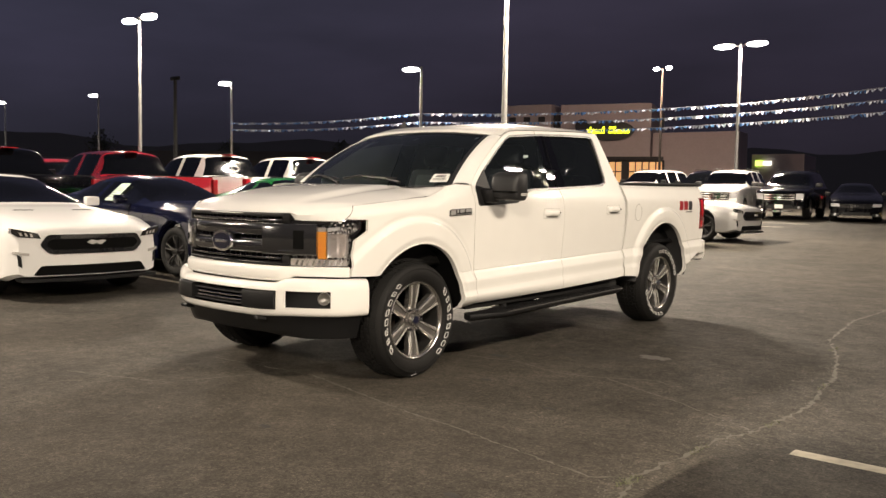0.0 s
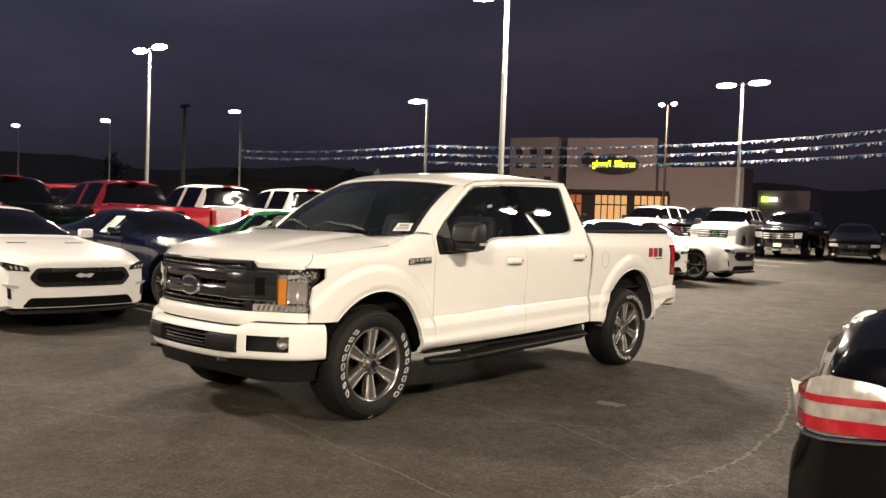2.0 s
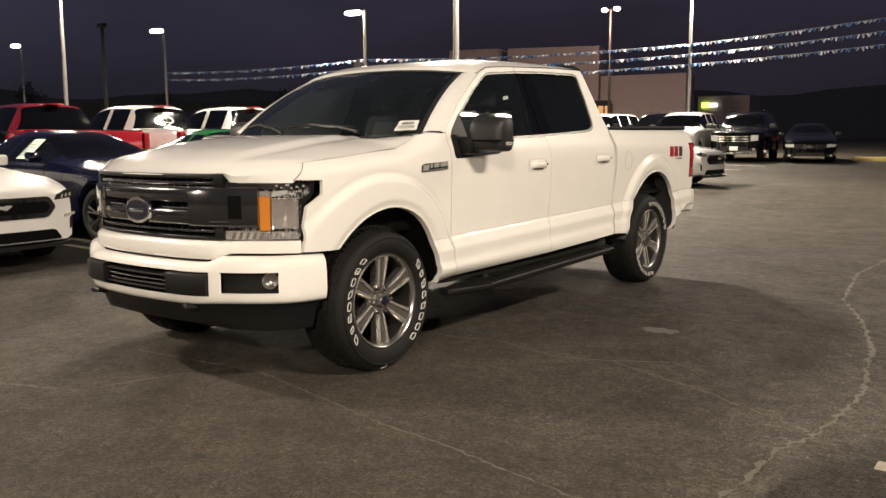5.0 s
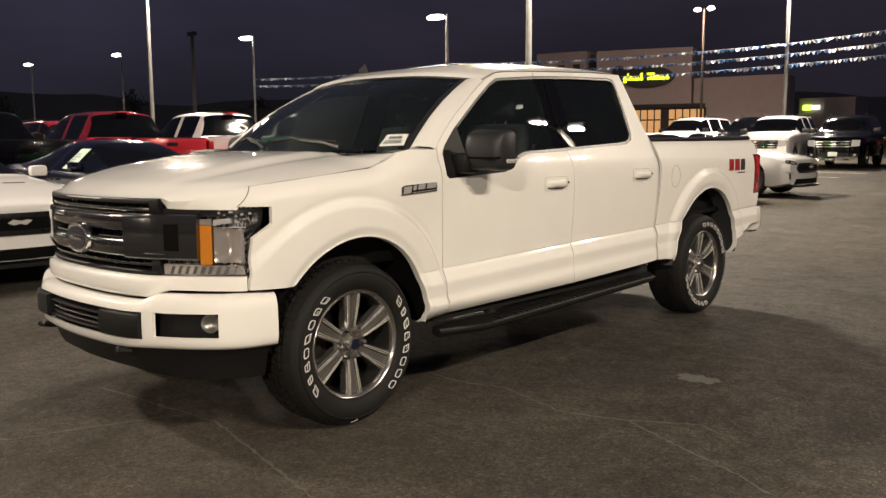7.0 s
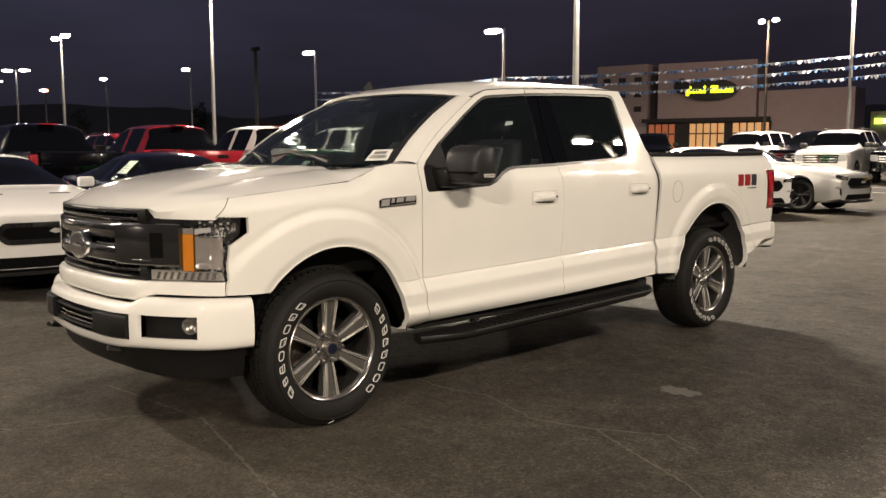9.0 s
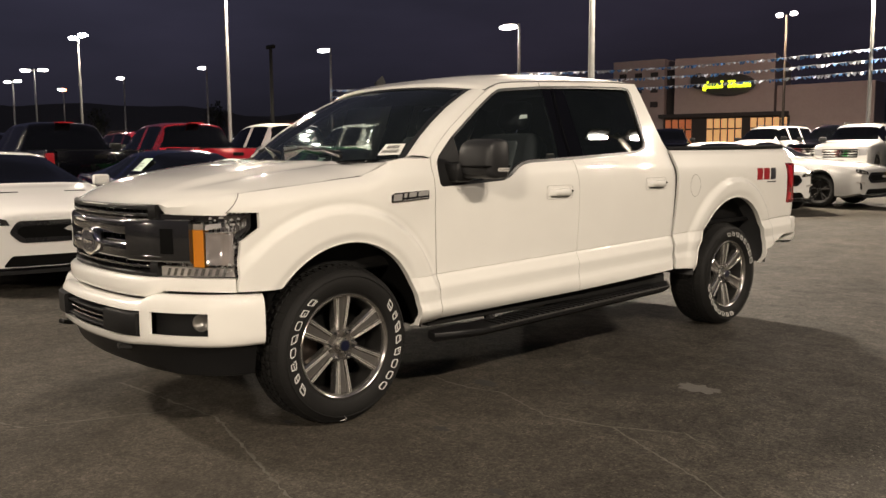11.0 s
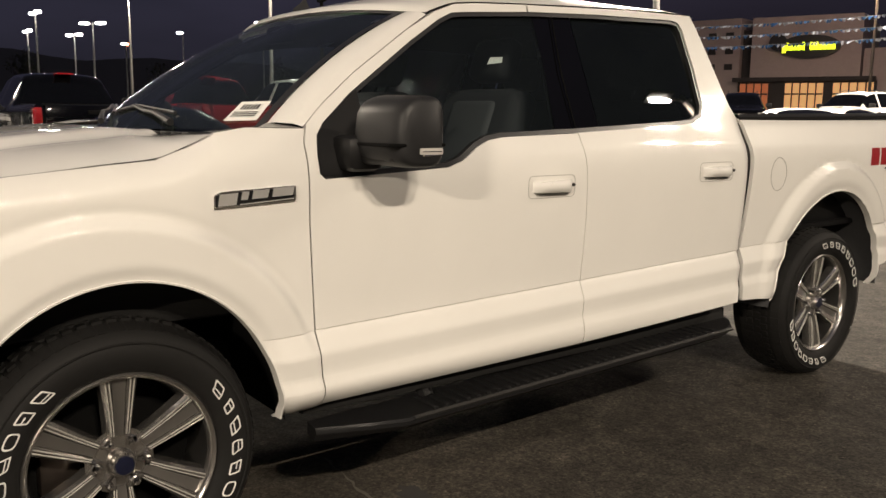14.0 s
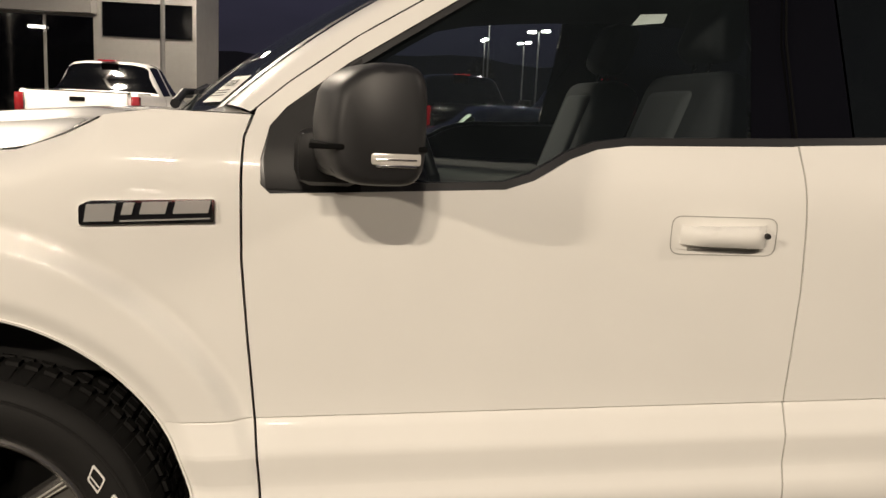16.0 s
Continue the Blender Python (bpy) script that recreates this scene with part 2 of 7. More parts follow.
ASPHALT = asphalt_material()
WHITE = paint("white_paint", (0.80, 0.785, 0.745), coat_rough=0.030, spec=0.12)
WHITE_FAR = paint("white_car_paint", (0.78, 0.77, 0.75))
BLUE = paint("blue_paint", (0.0018, 0.0026, 0.014), metal=0.2, rough=0.2, spec=0.15)
GREEN = paint("green_paint", (0.02, 0.26, 0.05), metal=0.2, rough=0.16)
RED = paint("red_paint", (0.25, 0.012, 0.020), metal=0.2, rough=0.16)
BLACK_PAINT = paint("black_paint", (0.0018, 0.0019, 0.0028), rough=0.2, coat=0.8, spec=0.08)
SILVER = paint("silver_paint", (0.56, 0.555, 0.54), metal=0.4, rough=0.3)
CHROME = mat("chrome", (0.82, 0.82, 0.83), 0.10, 1.0, 0.03)
RIM = mat("rim_metal", (0.40, 0.385, 0.365), 0.22, 0.92, 0.10)
MACHINED = mat("machined_edge", (0.66, 0.64, 0.60), 0.28, 0.55, 0.06)
RIM_MID = mat("rim_grey_metal", (0.30, 0.29, 0.275), 0.30, 0.85, 0.08)
SEAM = mat("seam_shadow", (0.15, 0.14, 0.13), 0.8)
SEAM_LIGHT = mat("seam_light", (0.36, 0.35, 0.32), 0.6)
RIM_DARK = mat("rim_dark_metal", (0.07, 0.068, 0.066), 0.35, 0.8, 0.06)
BRAKE = mat("brake_metal", (0.085, 0.070, 0.060), 0.5, 0.9, 0.15, 60)
RUBBER = mat("tyre_rubber", (0.010, 0.0097, 0.0094), 0.68, 0, 0.15, 40, 0.25, 300, spec=0.20, dirt=(0.016, 0.0155, 0.015))
LETTER = mat("tyre_letter_white", (0.72, 0.71, 0.68), 0.6, 0, 0.06)
PLASTIC = mat("black_plastic", (0.009, 0.009, 0.0095), 0.45, 0, 0.12, 60, 0.12, 500, spec=0.22, dirt=(0.013, 0.0126, 0.012))
PLASTIC_GREY = mat("grey_plastic", (0.018, 0.018, 0.019), 0.45, 0, 0.1, 60, 0.10, 500, spec=0.35)
GLOSS_BLACK = mat("gloss_black", (0.010, 0.010, 0.012), 0.10, 0, 0.05, coat=0.5)
GRILLE_GREY = mat("grille_grey", (0.030, 0.030, 0.032), 0.16, 0.45, 0.10, coat=1.0)
PILLAR = mat("pillar_black", (0.0030, 0.0030, 0.0036), -0.055, 0, 0.08, spec=0.45)
TRIM = mat("window_trim", (0.020, 0.020, 0.021), 0.35, 0, 0.08)
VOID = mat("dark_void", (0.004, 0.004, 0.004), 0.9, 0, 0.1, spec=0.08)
UNDER = mat("undercarriage", (0.008, 0.0078, 0.0075), 0.8, 0.2, 0.2, 20)
LINER = mat("wheel_liner_felt", (0.055, 0.055, 0.057), 0.95, 0, 0.15, 90, spec=0.15)
FABRIC = mat("seat_fabric", (0.042, 0.042, 0.045), 0.85, 0, 0.12, 200, 0.3, 400)
FABRIC_GREY = mat("seat_insert_fabric", (0.10, 0.10, 0.104), 0.85, 0, 0.12, 200, 0.3, 400)
GLASS_FRONT = tinted("front_glass", (0.72, 0.78, 0.79), haze=0.009)
GLASS_WIND = tinted("windshield_glass", (0.52, 0.60, 0.58), haze=0.011)
GLASS_DARK = tinted("privacy_glass", (0.055, 0.058, 0.062), haze=0.008)
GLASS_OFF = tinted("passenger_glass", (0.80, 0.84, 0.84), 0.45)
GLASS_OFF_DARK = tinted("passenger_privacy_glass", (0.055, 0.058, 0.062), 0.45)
GLASS_CAR = mat("car_glass", (0.0015, 0.0017, 0.002), 0.04, 0, 0.03, spec=0.6)
LENS = tinted("clear_lens", (0.92, 0.92, 0.94), 0.02, 1.45)


def crystal_material():
    """Cut reflector behind a clear lens: small facets coloured from dark to bright, which paints their glints."""
    m, nodes, links, bsdf = base_material("cut_reflector")
    co, mp, v = nodes.new("ShaderNodeTexCoord"), nodes.new("ShaderNodeMapping"), nodes.new("ShaderNodeTexVoronoi")
    mp.inputs["Scale"].default_value = (150, 150, 64)
    v.inputs["Scale"].default_value = 1.0
    links.new(co.outputs["Object"], mp.inputs["Vector"])
    links.new(mp.outputs["Vector"], v.inputs["Vector"])
    r = nodes.new("ShaderNodeValToRGB")
    r.color_ramp.elements[0].position, r.color_ramp.elements[0].color = 0.45, (0.05, 0.047, 0.045, 1)
    r.color_ramp.elements[1].position, r.color_ramp.elements[1].color = 0.80, (0.90, 0.89, 0.88, 1)
    links.new(v.outputs["Color"], r.inputs["Fac"])
    links.new(r.outputs["Color"], bsdf.inputs["Base Color"])
    b = nodes.new("ShaderNodeBump")
    b.inputs["Strength"].default_value, b.inputs["Distance"].default_value = 0.8, 0.006
    links.new(v.outputs["Distance"], b.inputs["Height"])
    links.new(b.outputs["Normal"], bsdf.inputs["Normal"])
    bsdf.inputs["Metallic"].default_value, bsdf.inputs["Roughness"].default_value = 0.25, 0.14
    return m


CUT = crystal_material()
REFLECTOR = mat("lamp_reflector", (0.80, 0.80, 0.82), 0.16, 0.65, 0.12, 60)
LAMP_BRIGHT = mat("lamp_bright_white", (0.86, 0.85, 0.83), 0.18, 0.1, 0.10, 40)
BOWL_GREY = mat("lamp_bowl_grey", (0.66, 0.62, 0.59), 0.20, 0.45, 0.15, 40)
AMBER = mat("amber_lens", (1.0, 0.40, 0.03), 0.3, 0, 0.12, 60, coat=0.4)
RED_LENS = mat("red_lens", (0.20, 0.008, 0.012), 0.12, 0, 0.1, coat=0.6)
BAND_RED = mat("red_band_lens", (0.42, 0.012, 0.022), 0.16, 0, 0.45, 22, coat=0.8, dirt=(0.55, 0.10, 0.10), dirt_scale=14)
CLEAR_WHITE = mat("clear_tail_lens", (0.46, 0.44, 0.41), 0.12, 0, 0.12, coat=0.6)
TAIL_CLEAR = mat("tail_clear_lens", (0.50, 0.465, 0.42), 0.14, 0.2, 0.55, 26, 0.5, 30, coat=0.8, dirt=(0.16, 0.14, 0.13), dirt_scale=11)
PAPER = mat("paper_white", (0.78, 0.78, 0.74), 0.7, 0, 0.05)
PAPER_GREEN = mat("paper_window_sticker", (0.50, 0.62, 0.52), 0.7, 0, 0.05)
INK = mat("ink", (0.05, 0.05, 0.05), 0.7)
DECAL_RED = mat("decal_red", (0.30, 0.015, 0.02), 0.35)
DECAL_DARK = mat("decal_dark", (0.035, 0.035, 0.04), 0.35)
BADGE_SILVER = mat("badge_silver", (0.74, 0.73, 0.71), 0.18, 0.6, 0.05)
BADGE_BLUE = mat("badge_blue", (0.005, 0.007, 0.022), 0.2, 0, 0.05, coat=0.6)
PAINT_LINE = mat("lane_paint", (0.52, 0.47, 0.36), 0.75, 0, 0.25, 25, 0.3, 150, dirt=(0.14, 0.125, 0.10), dirt_scale=9)
CRACK = mat("crack_fill", (0.105, 0.098, 0.080), 0.95, 0, 0.3, 30, 0.4, 120, dirt=(0.050, 0.052, 0.034), dirt_scale=5)
CRACK_DARK = mat("patch_dark", (0.030, 0.028, 0.026), 0.9, 0, 0.2, 30)
CHALK = mat("spalled_patch", (0.105, 0.098, 0.088), 0.9, 0, 0.3, 40, 0.4, 120, dirt=(0.09, 0.085, 0.08), dirt_scale=14)
GALV = mat("galvanised_steel", (0.27, 0.265, 0.26), 0.5, 0.5, 0.12, 8)
LAMP_GLOW = glow("lamp_panel", (1.0, 0.93, 0.82), 60.0)
LAMP_FAR = glow("far_lamp_panel", (1.0, 0.80, 0.72), 30.0)
STUCCO = mat("stucco_wall", (0.45, 0.37, 0.335), 0.9, 0, 0.08, 6, 0.3, 40)
STUCCO_DARK = mat("dark_wall", (0.045, 0.040, 0.038), 0.9, 0, 0.1, 4)
FASCIA = mat("grey_fascia_panel", (0.27, 0.26, 0.25), 0.5, 0.2, 0.06, 6)
SHOP_DIM = glow("shop_dim", (1.0, 0.32, 0.13), 0.05)
SHOP_GLOW = glow("shop_interior", (1.0, 0.55, 0.22), 0.32)
SIGN_YELLOW = glow("sign_yellow", (0.82, 0.95, 0.02), 2.2)
SIGN_GREEN = glow("sign_lime", (0.65, 1.0, 0.12), 2.0)
FAR_SELF_LIT = glow("far_self_lit", (0.004, 0.0037, 0.0046), 1.0)
SIGN_DARK = mat("sign_panel_dark", (0.02, 0.016, 0.018), 0.5)
PENNANT_BLUE = mat("pennant_blue", (0.04, 0.13, 0.33), 0.45, 0, 0.2)
PENNANT_WHITE = mat("pennant_white", (0.46, 0.49, 0.58), 0.35, 0, 0.1)
ROPE = mat("rope", (0.20, 0.20, 0.22), 0.8)
FOLIAGE = mat("night_foliage", (0.03, 0.035, 0.018), 0.8, 0, 0.3)
BARK = mat("bark", (0.06, 0.05, 0.04), 0.9, 0, 0.2, 15)
KERB = mat("kerb_yellow", (0.45, 0.36, 0.12), 0.8, 0, 0.2, 10)
GRASS = mat("grass_blades", (0.105, 0.115, 0.06), 0.9, 0, 0.25, 20)

# ---- helpers for meshes ----


def part(name, bm, material, parent=None, label="", angle=40, normals=True):
    """Links a bmesh as one mesh object under a thing or a part; edges sharper than the angle stay sharp."""
    if normals:
        bmesh.ops.recalc_face_normals(bm, faces=bm.faces)
    lim = radians(angle)
    for f in bm.faces:
        f.smooth = True
    for e in bm.edges:
        e.smooth = len(e.link_faces) == 2 and e.calc_face_angle(0) < lim
    me = bpy.data.meshes.new(name)
    bm.to_mesh(me)
    bm.free()
    me.materials.append(material)
    ob = new(name, me)
    if parent:
        ob.parent = parent
    if label:
        tagged(ob, label)
    return ob


def thing(name, label, category, group="", at=None):
    ob = new(name)
    ob.empty_display_size = 0.2
    tagged(ob, label, category, group)
    if at is not None:
        ob.matrix_basis = at
    return ob


def structure(ob, label=""):
    return tagged(ob, label, "", "", "structure")


def box(bm, x0, x1, y0, y1, z0, z1, bevel=0.0, m=None, seg=2):
    """A box, its edges rounded, added to bm."""
    b2 = bmesh.new()
    bmesh.ops.create_cube(b2, size=1.0)
    for v in b2.verts:
        v.co = Vector(((x0 + x1) / 2 + v.co.x * (x1 - x0), (y0 + y1) / 2 + v.co.y * (y1 - y0), (z0 + z1) / 2 + v.co.z * (z1 - z0)))
    if bevel:
        bmesh.ops.bevel(b2, geom=b2.edges[:], offset=bevel, segments=seg, affect="EDGES", profile=0.5)
    if m:
        b2.transform(m)
    add(bm, b2)
    return bm


def add(bm, other):
    me = bpy.data.meshes.new("tmp")
    other.to_mesh(me)
    other.free()
    bm.from_mesh(me)
    bpy.data.meshes.remove(me)


def tube(bm, pts, radius, seg=10, caps=True):
    """A round bar along points; radius: one number or one for each point."""
    pts = [Vector(p) for p in pts]
    rs = radius if isinstance(radius, (list, tuple)) else [radius] * len(pts)
    rings = []
    side = None
    for i, p in enumerate(pts):
        d = (pts[min(i + 1, len(pts) - 1)] - pts[max(i - 1, 0)]).normalized()
        if side is None:
            side = d.orthogonal().normalized()
        side = (side - d * side.dot(d)).normalized()
        up = d.cross(side)
        rings.append([bm.verts.new(p + (side * math.cos(2 * math.pi * k / seg) + up * math.sin(2 * math.pi * k / seg)) * rs[i]) for k in range(seg)])
    for a, b in zip(rings, rings[1:]):
        for k in range(seg):
            bm.faces.new((a[k], a[(k + 1) % seg], b[(k + 1) % seg], b[k]))
    if caps:
        bm.faces.new(rings[0][::-1])
        bm.faces.new(rings[-1])
    return bm


def lathe(bm, profile, seg=48, axis="x", closed=False):
    """Turns (r, along) round the axis."""
    rings = []
    for r, h in profile:
        ring = []
        for k in range(seg):
            a = 2 * math.pi * k / seg
            c, s = r * math.cos(a), r * math.sin(a)
            ring.append(bm.verts.new((h, c, s) if axis == "x" else (c, s, h)))
        rings.append(ring)
    pairs = list(zip(rings, rings[1:]))
    if closed:
        pairs.append((rings[-1], rings[0]))
    for a, b in pairs:
        for k in range(seg):
            bm.faces.new((a[k], a[(k + 1) % seg], b[(k + 1) % seg], b[k]))
    return bm


def grid(bm, rows, close=False):
    """Faces between rows of points, each row of the same length."""
    vs = [[bm.verts.new(p) for p in row] for row in rows]
    for a, b in zip(vs, vs[1:]):
        n = len(a)
        for k in range(n if close else n - 1):
            quad = [a[k], a[(k + 1) % n], b[(k + 1) % n], b[k]]
            if len({tuple(round(c, 5) for c in v.co) for v in quad}) >= 3:
                bm.faces.new(quad)
    bmesh.ops.remove_doubles(bm, verts=bm.verts, dist=1e-5)
    return bm


def lerp(keys, x):
    """Linear between (x, value) pairs."""
    if x <= keys[0][0]:
        return keys[0][1]
    for (a, va), (b, vb) in zip(keys, keys[1:]):
        if x <= b:
            return va + (vb - va) * (x - a) / (b - a)
    return keys[-1][1]


def smooth(keys, x):
    """A smooth curve (monotone cubic) through (x, value) pairs."""
    n = len(keys)
    if x <= keys[0][0]:
        return keys[0][1]
    if x >= keys[-1][0]:
        return keys[-1][1]
    i = max(k for k in range(n - 1) if keys[k][0] <= x)

    def slope(k):
        if k == 0 or k == n - 1:
            j = 0 if k == 0 else n - 2
            return (keys[j + 1][1] - keys[j][1]) / (keys[j + 1][0] - keys[j][0])
        d0 = (keys[k][1] - keys[k - 1][1]) / (keys[k][0] - keys[k - 1][0])
        d1 = (keys[k + 1][1] - keys[k][1]) / (keys[k + 1][0] - keys[k][0])
        return 0 if d0 * d1 <= 0 else 2 * d0 * d1 / (d0 + d1)
    h = keys[i + 1][0] - keys[i][0]
    t = (x - keys[i][0]) / h
    return ((2 * t ** 3 - 3 * t * t + 1) * keys[i][1] + (t ** 3 - 2 * t * t + t) * h * slope(i)
            + (-2 * t ** 3 + 3 * t * t) * keys[i + 1][1] + (t ** 3 - t * t) * h * slope(i + 1))


def step01(x, a, b):
    t = min(1, max(0, (x - a) / (b - a)))
    return t * t * (3 - 2 * t)


def rounded(pts, radius, seg=4):
    """A polygon with its corners rounded; radius: one number or one a corner."""
    out, n = [], len(pts)
    for i in range(n):
        r = radius[i] if isinstance(radius, (list, tuple)) else radius
        p, a, b = Vector(pts[i]), Vector(pts[i - 1]), Vector(pts[(i + 1) % n])
        r = min(r, (a - p).length * 0.49, (b - p).length * 0.49)
        if r < 1e-4:
            out.append(tuple(p))
            continue
        s, e = p + (a - p).normalized() * r, p + (b - p).normalized() * r
        for k in range(seg + 1):
            t = k / seg
            out.append(tuple(s * (1 - t) ** 2 + p * 2 * t * (1 - t) + e * t * t))
    return out


def inset(pts, d):
    """A closed polygon moved inwards by d (outwards if negative)."""
    n = len(pts)
    area = sum(pts[i][0] * pts[(i + 1) % n][1] - pts[(i + 1) % n][0] * pts[i][1] for i in range(n))
    sgn = 1 if area > 0 else -1
    out = []
    for i in range(n):
        p, a, b = Vector(pts[i]), Vector(pts[i - 1]), Vector(pts[(i + 1) % n])
        d0, d1 = (p - a).normalized(), (b - p).normalized()
        n0, n1 = Vector((-d0.y, d0.x)) * sgn, Vector((-d1.y, d1.x)) * sgn
        m = n0 + n1
        m = m / max(0.35, m.length_squared / 2)
        out.append(tuple(p + m * d))
    return out


def sheet(outline, surf, step=0.03, depth=0.02, sx=1, cuts=(), slope=0.0):
    """A panel: the polygon (y, z) cut to a fine grid, laid on the surface x = surf(y, z), its rim rolled inwards."""
    bm = bmesh.new()
    bm.faces.new([bm.verts.new((0, y, z)) for y, z in outline])
    for ax in (1, 2):
        lean = slope if ax == 2 else 0.0
        lo, hi = min(p[ax - 1] - lean * p[0] for p in outline), max(p[ax - 1] - lean * p[0] for p in outline)
        k = math.ceil((lo + 1e-4) / step)
        while k * step < hi - 1e-4:
            co, no = [0, 0, 0], [0, 0, 0]
            co[ax], no[ax] = k * step, 1
            no[1] -= lean
            bmesh.ops.bisect_plane(bm, geom=bm.faces[:] + bm.edges[:] + bm.verts[:], dist=1e-5, plane_co=co, plane_no=no)
            k += 1
    for co, no in cuts:
        bmesh.ops.bisect_plane(bm, geom=bm.faces[:] + bm.edges[:] + bm.verts[:], dist=1e-4, plane_co=co, plane_no=no)
    for v in bm.verts:
        v.co.x = surf(v.co.y, v.co.z)
    bmesh.ops.recalc_face_normals(bm, faces=bm.faces)
    if sum(f.normal.x * f.calc_area() for f in bm.faces) < 0:
        bmesh.ops.reverse_faces(bm, faces=bm.faces[:])
    if depth:
        rim = [e for e in bm.edges if len(e.link_faces) == 1]
        got = bmesh.ops.extrude_edge_only(bm, edges=rim)
        for v in got["geom"]:
            if isinstance(v, bmesh.types.BMVert):
                v.co.x -= depth
    if sx < 0:
        for v in bm.verts:
            v.co.x = -v.co.x
        bmesh.ops.reverse_faces(bm, faces=bm.faces[:])
    return bm


def band(outer, inner, surf, lift=0.0, depth=0.012, sx=1):
    """A closed frame between two outlines of the same length, on the surface."""
    bm = bmesh.new()
    rows = [[(surf(y, z) + lift - depth, y, z) for y, z in outer], [(surf(y, z) + lift, y, z) for y, z in outer],
            [(surf(y, z) + lift, y, z) for y, z in inner], [(surf(y, z) + lift - depth * 1.5, y, z) for y, z in inner]]
    if sx < 0:
        rows = [[(-x, y, z) for x, y, z in r] for r in rows]
    return grid(bm, rows, close=True)


def prism(outline, place, d0, d1, bevel=0.0):
    """A flat outline (u, v) given thickness from d0 to d1; place(u, v, d) gives the point."""
    bm = bmesh.new()
    a = [bm.verts.new(place(u, v, d0)) for u, v in outline]
    b = [bm.verts.new(place(u, v, d1)) for u, v in outline]
    n = len(outline)
    top = bm.faces.new(b)
    bm.faces.new(a[::-1])
    for k in range(n):
        bm.faces.new((a[k], a[(k + 1) % n], b[(k + 1) % n], b[k]))
    if bevel:
        bmesh.ops.bevel(bm, geom=list(top.edges), offset=bevel, segments=2, affect="EDGES", profile=0.5)
    return bm


# ---- ground ----
bm = bmesh.new()
xs = [-900, -500, -260, -160, -110] + [-80 + 4 * k for k in range(15)] + [-20 + k for k in range(34)] + [16, 20, 26, 34, 50, 90, 180, 420, 900]
ys = [-900, -420, -180, -90, -50, -30, -20] + [-14 + k for k in range(44)] + [32 + 4 * k for k in range(15)] + [100, 150, 260, 500, 900]
grid(bm, [[(x, y, ground_height(x, y)) for x in xs] for y in ys])
structure(part("ground", bm, ASPHALT, None, "worn dark grey asphalt of a parking lot at night"))


def ribbon(name, pts, width, material, label, lift=0.004, jitter=0.0, seed=1, cat="crack"):
    """A thin strip that lies on the ground along points."""
    rnd = random.Random(seed)
    dense = []
    for a, b in zip(pts, pts[1:]):
        n = max(1, int(math.dist(a, b) / (0.035 if jitter else 0.8)))
        dense += [(a[0] + (b[0] - a[0]) * k / n, a[1] + (b[1] - a[1]) * k / n) for k in range(n)]
    dense.append(pts[-1])
    rows = []
    for i, p in enumerate(dense):
        a, b = Vector(dense[max(0, i - 1)]), Vector(dense[min(len(dense) - 1, i + 1)])
        d = (b - a).normalized()
        nrm = Vector((-d.y, d.x))
        c = Vector(p) + nrm * rnd.uniform(-1, 1) * jitter
        w = width * (rnd.uniform(0.05, 1.5) if jitter else 1) / 2
        rows.append([(q.x, q.y, ground_height(q.x, q.y) + h) for q, h in ((c - nrm * w, lift * 0.4), (c - nrm * w * 0.5, lift), (c + nrm * w * 0.5, lift), (c + nrm * w, lift * 0.4))])
    bm = bmesh.new()
    grid(bm, rows)
    ob = part(name, bm, material, None, label)
    return structure(ob)


for k, (pts, w, j, m) in enumerate([
    ([(3.35, -4.6), (3.21, -3.15), (3.05, -2.67)], 0.028, 0.03, CRACK),
    ([(3.05, -2.67), (3.09, -2.1), (3.1, -1.79), (3.17, -1.57), (3.2, -1.2), (3.22, -0.7), (3.14, -0.2), (3.08, 0.33), (2.85, 1.2), (2.58, 1.95), (2.4, 3.4), (2.5, 5.6)], 0.026, 0.03, CRACK),
    ([(3.05, -2.67), (2.9, -2.79), (2.35, -2.68), (1.97, -2.6), (1.57, -2.55), (0.43, -2.29), (-0.6, -2.4)], 0.014, 0.010, CRACK),
    ([(0.4, -0.9), (0.81, -0.95), (1.13, -0.87), (1.58, -1.01), (1.91, -0.9), (2.6, -1.2), (3.15, -1.5)], 0.013, 0.010, CRACK),
    ([(1.9, -0.9), (2.2, -0.72), (2.4, -0.8)], 0.012, 0.010, CRACK),
    ([(-0.9, -3.4), (-0.08, -3.09), (0.06, -2.66), (0.2, -2.3)], 0.016, 0.012, CRACK),
]):
    ribbon("pavement_crack", pts, w, m, "long pale crack in the asphalt with grit and weeds in it", 0.0012, max(0.008, j * 0.45), 10 + k)

for k in range(-4, 9):
    y = -1.75 + 2.71 * k
    ribbon("stall_line", [(3.46, y), (8.6, y + 0.02)], 0.105, PAINT_LINE, "faded cream parking stall line painted on asphalt")
for k in range(-3, 10):
    y = 0.10 + 2.71 * k
    ribbon("stall_line", [(-4.55, y), (-9.6, y + 0.02)], 0.105, PAINT_LINE, "faded cream parking stall line painted on asphalt")


def patch(name, x, y, rx, ry, material, label, seed):
    rnd = random.Random(seed)
    bm = bmesh.new()
    n = 26
    rim = []
    for k in range(n):
        a = 2 * math.pi * k / n
        r = rnd.uniform(0.55, 1.0)
        px, py = x + rx * r * math.cos(a), y + ry * r * math.sin(a)
        rim.append(bm.verts.new((px, py, ground_height(px, py) + 0.003)))
    c = bm.verts.new((x, y, ground_height(x, y) + 0.006))
    for k in range(n):
        bm.faces.new((rim[k], rim[(k + 1) % n], c))
    return structure(part(name, bm, material, None, label))


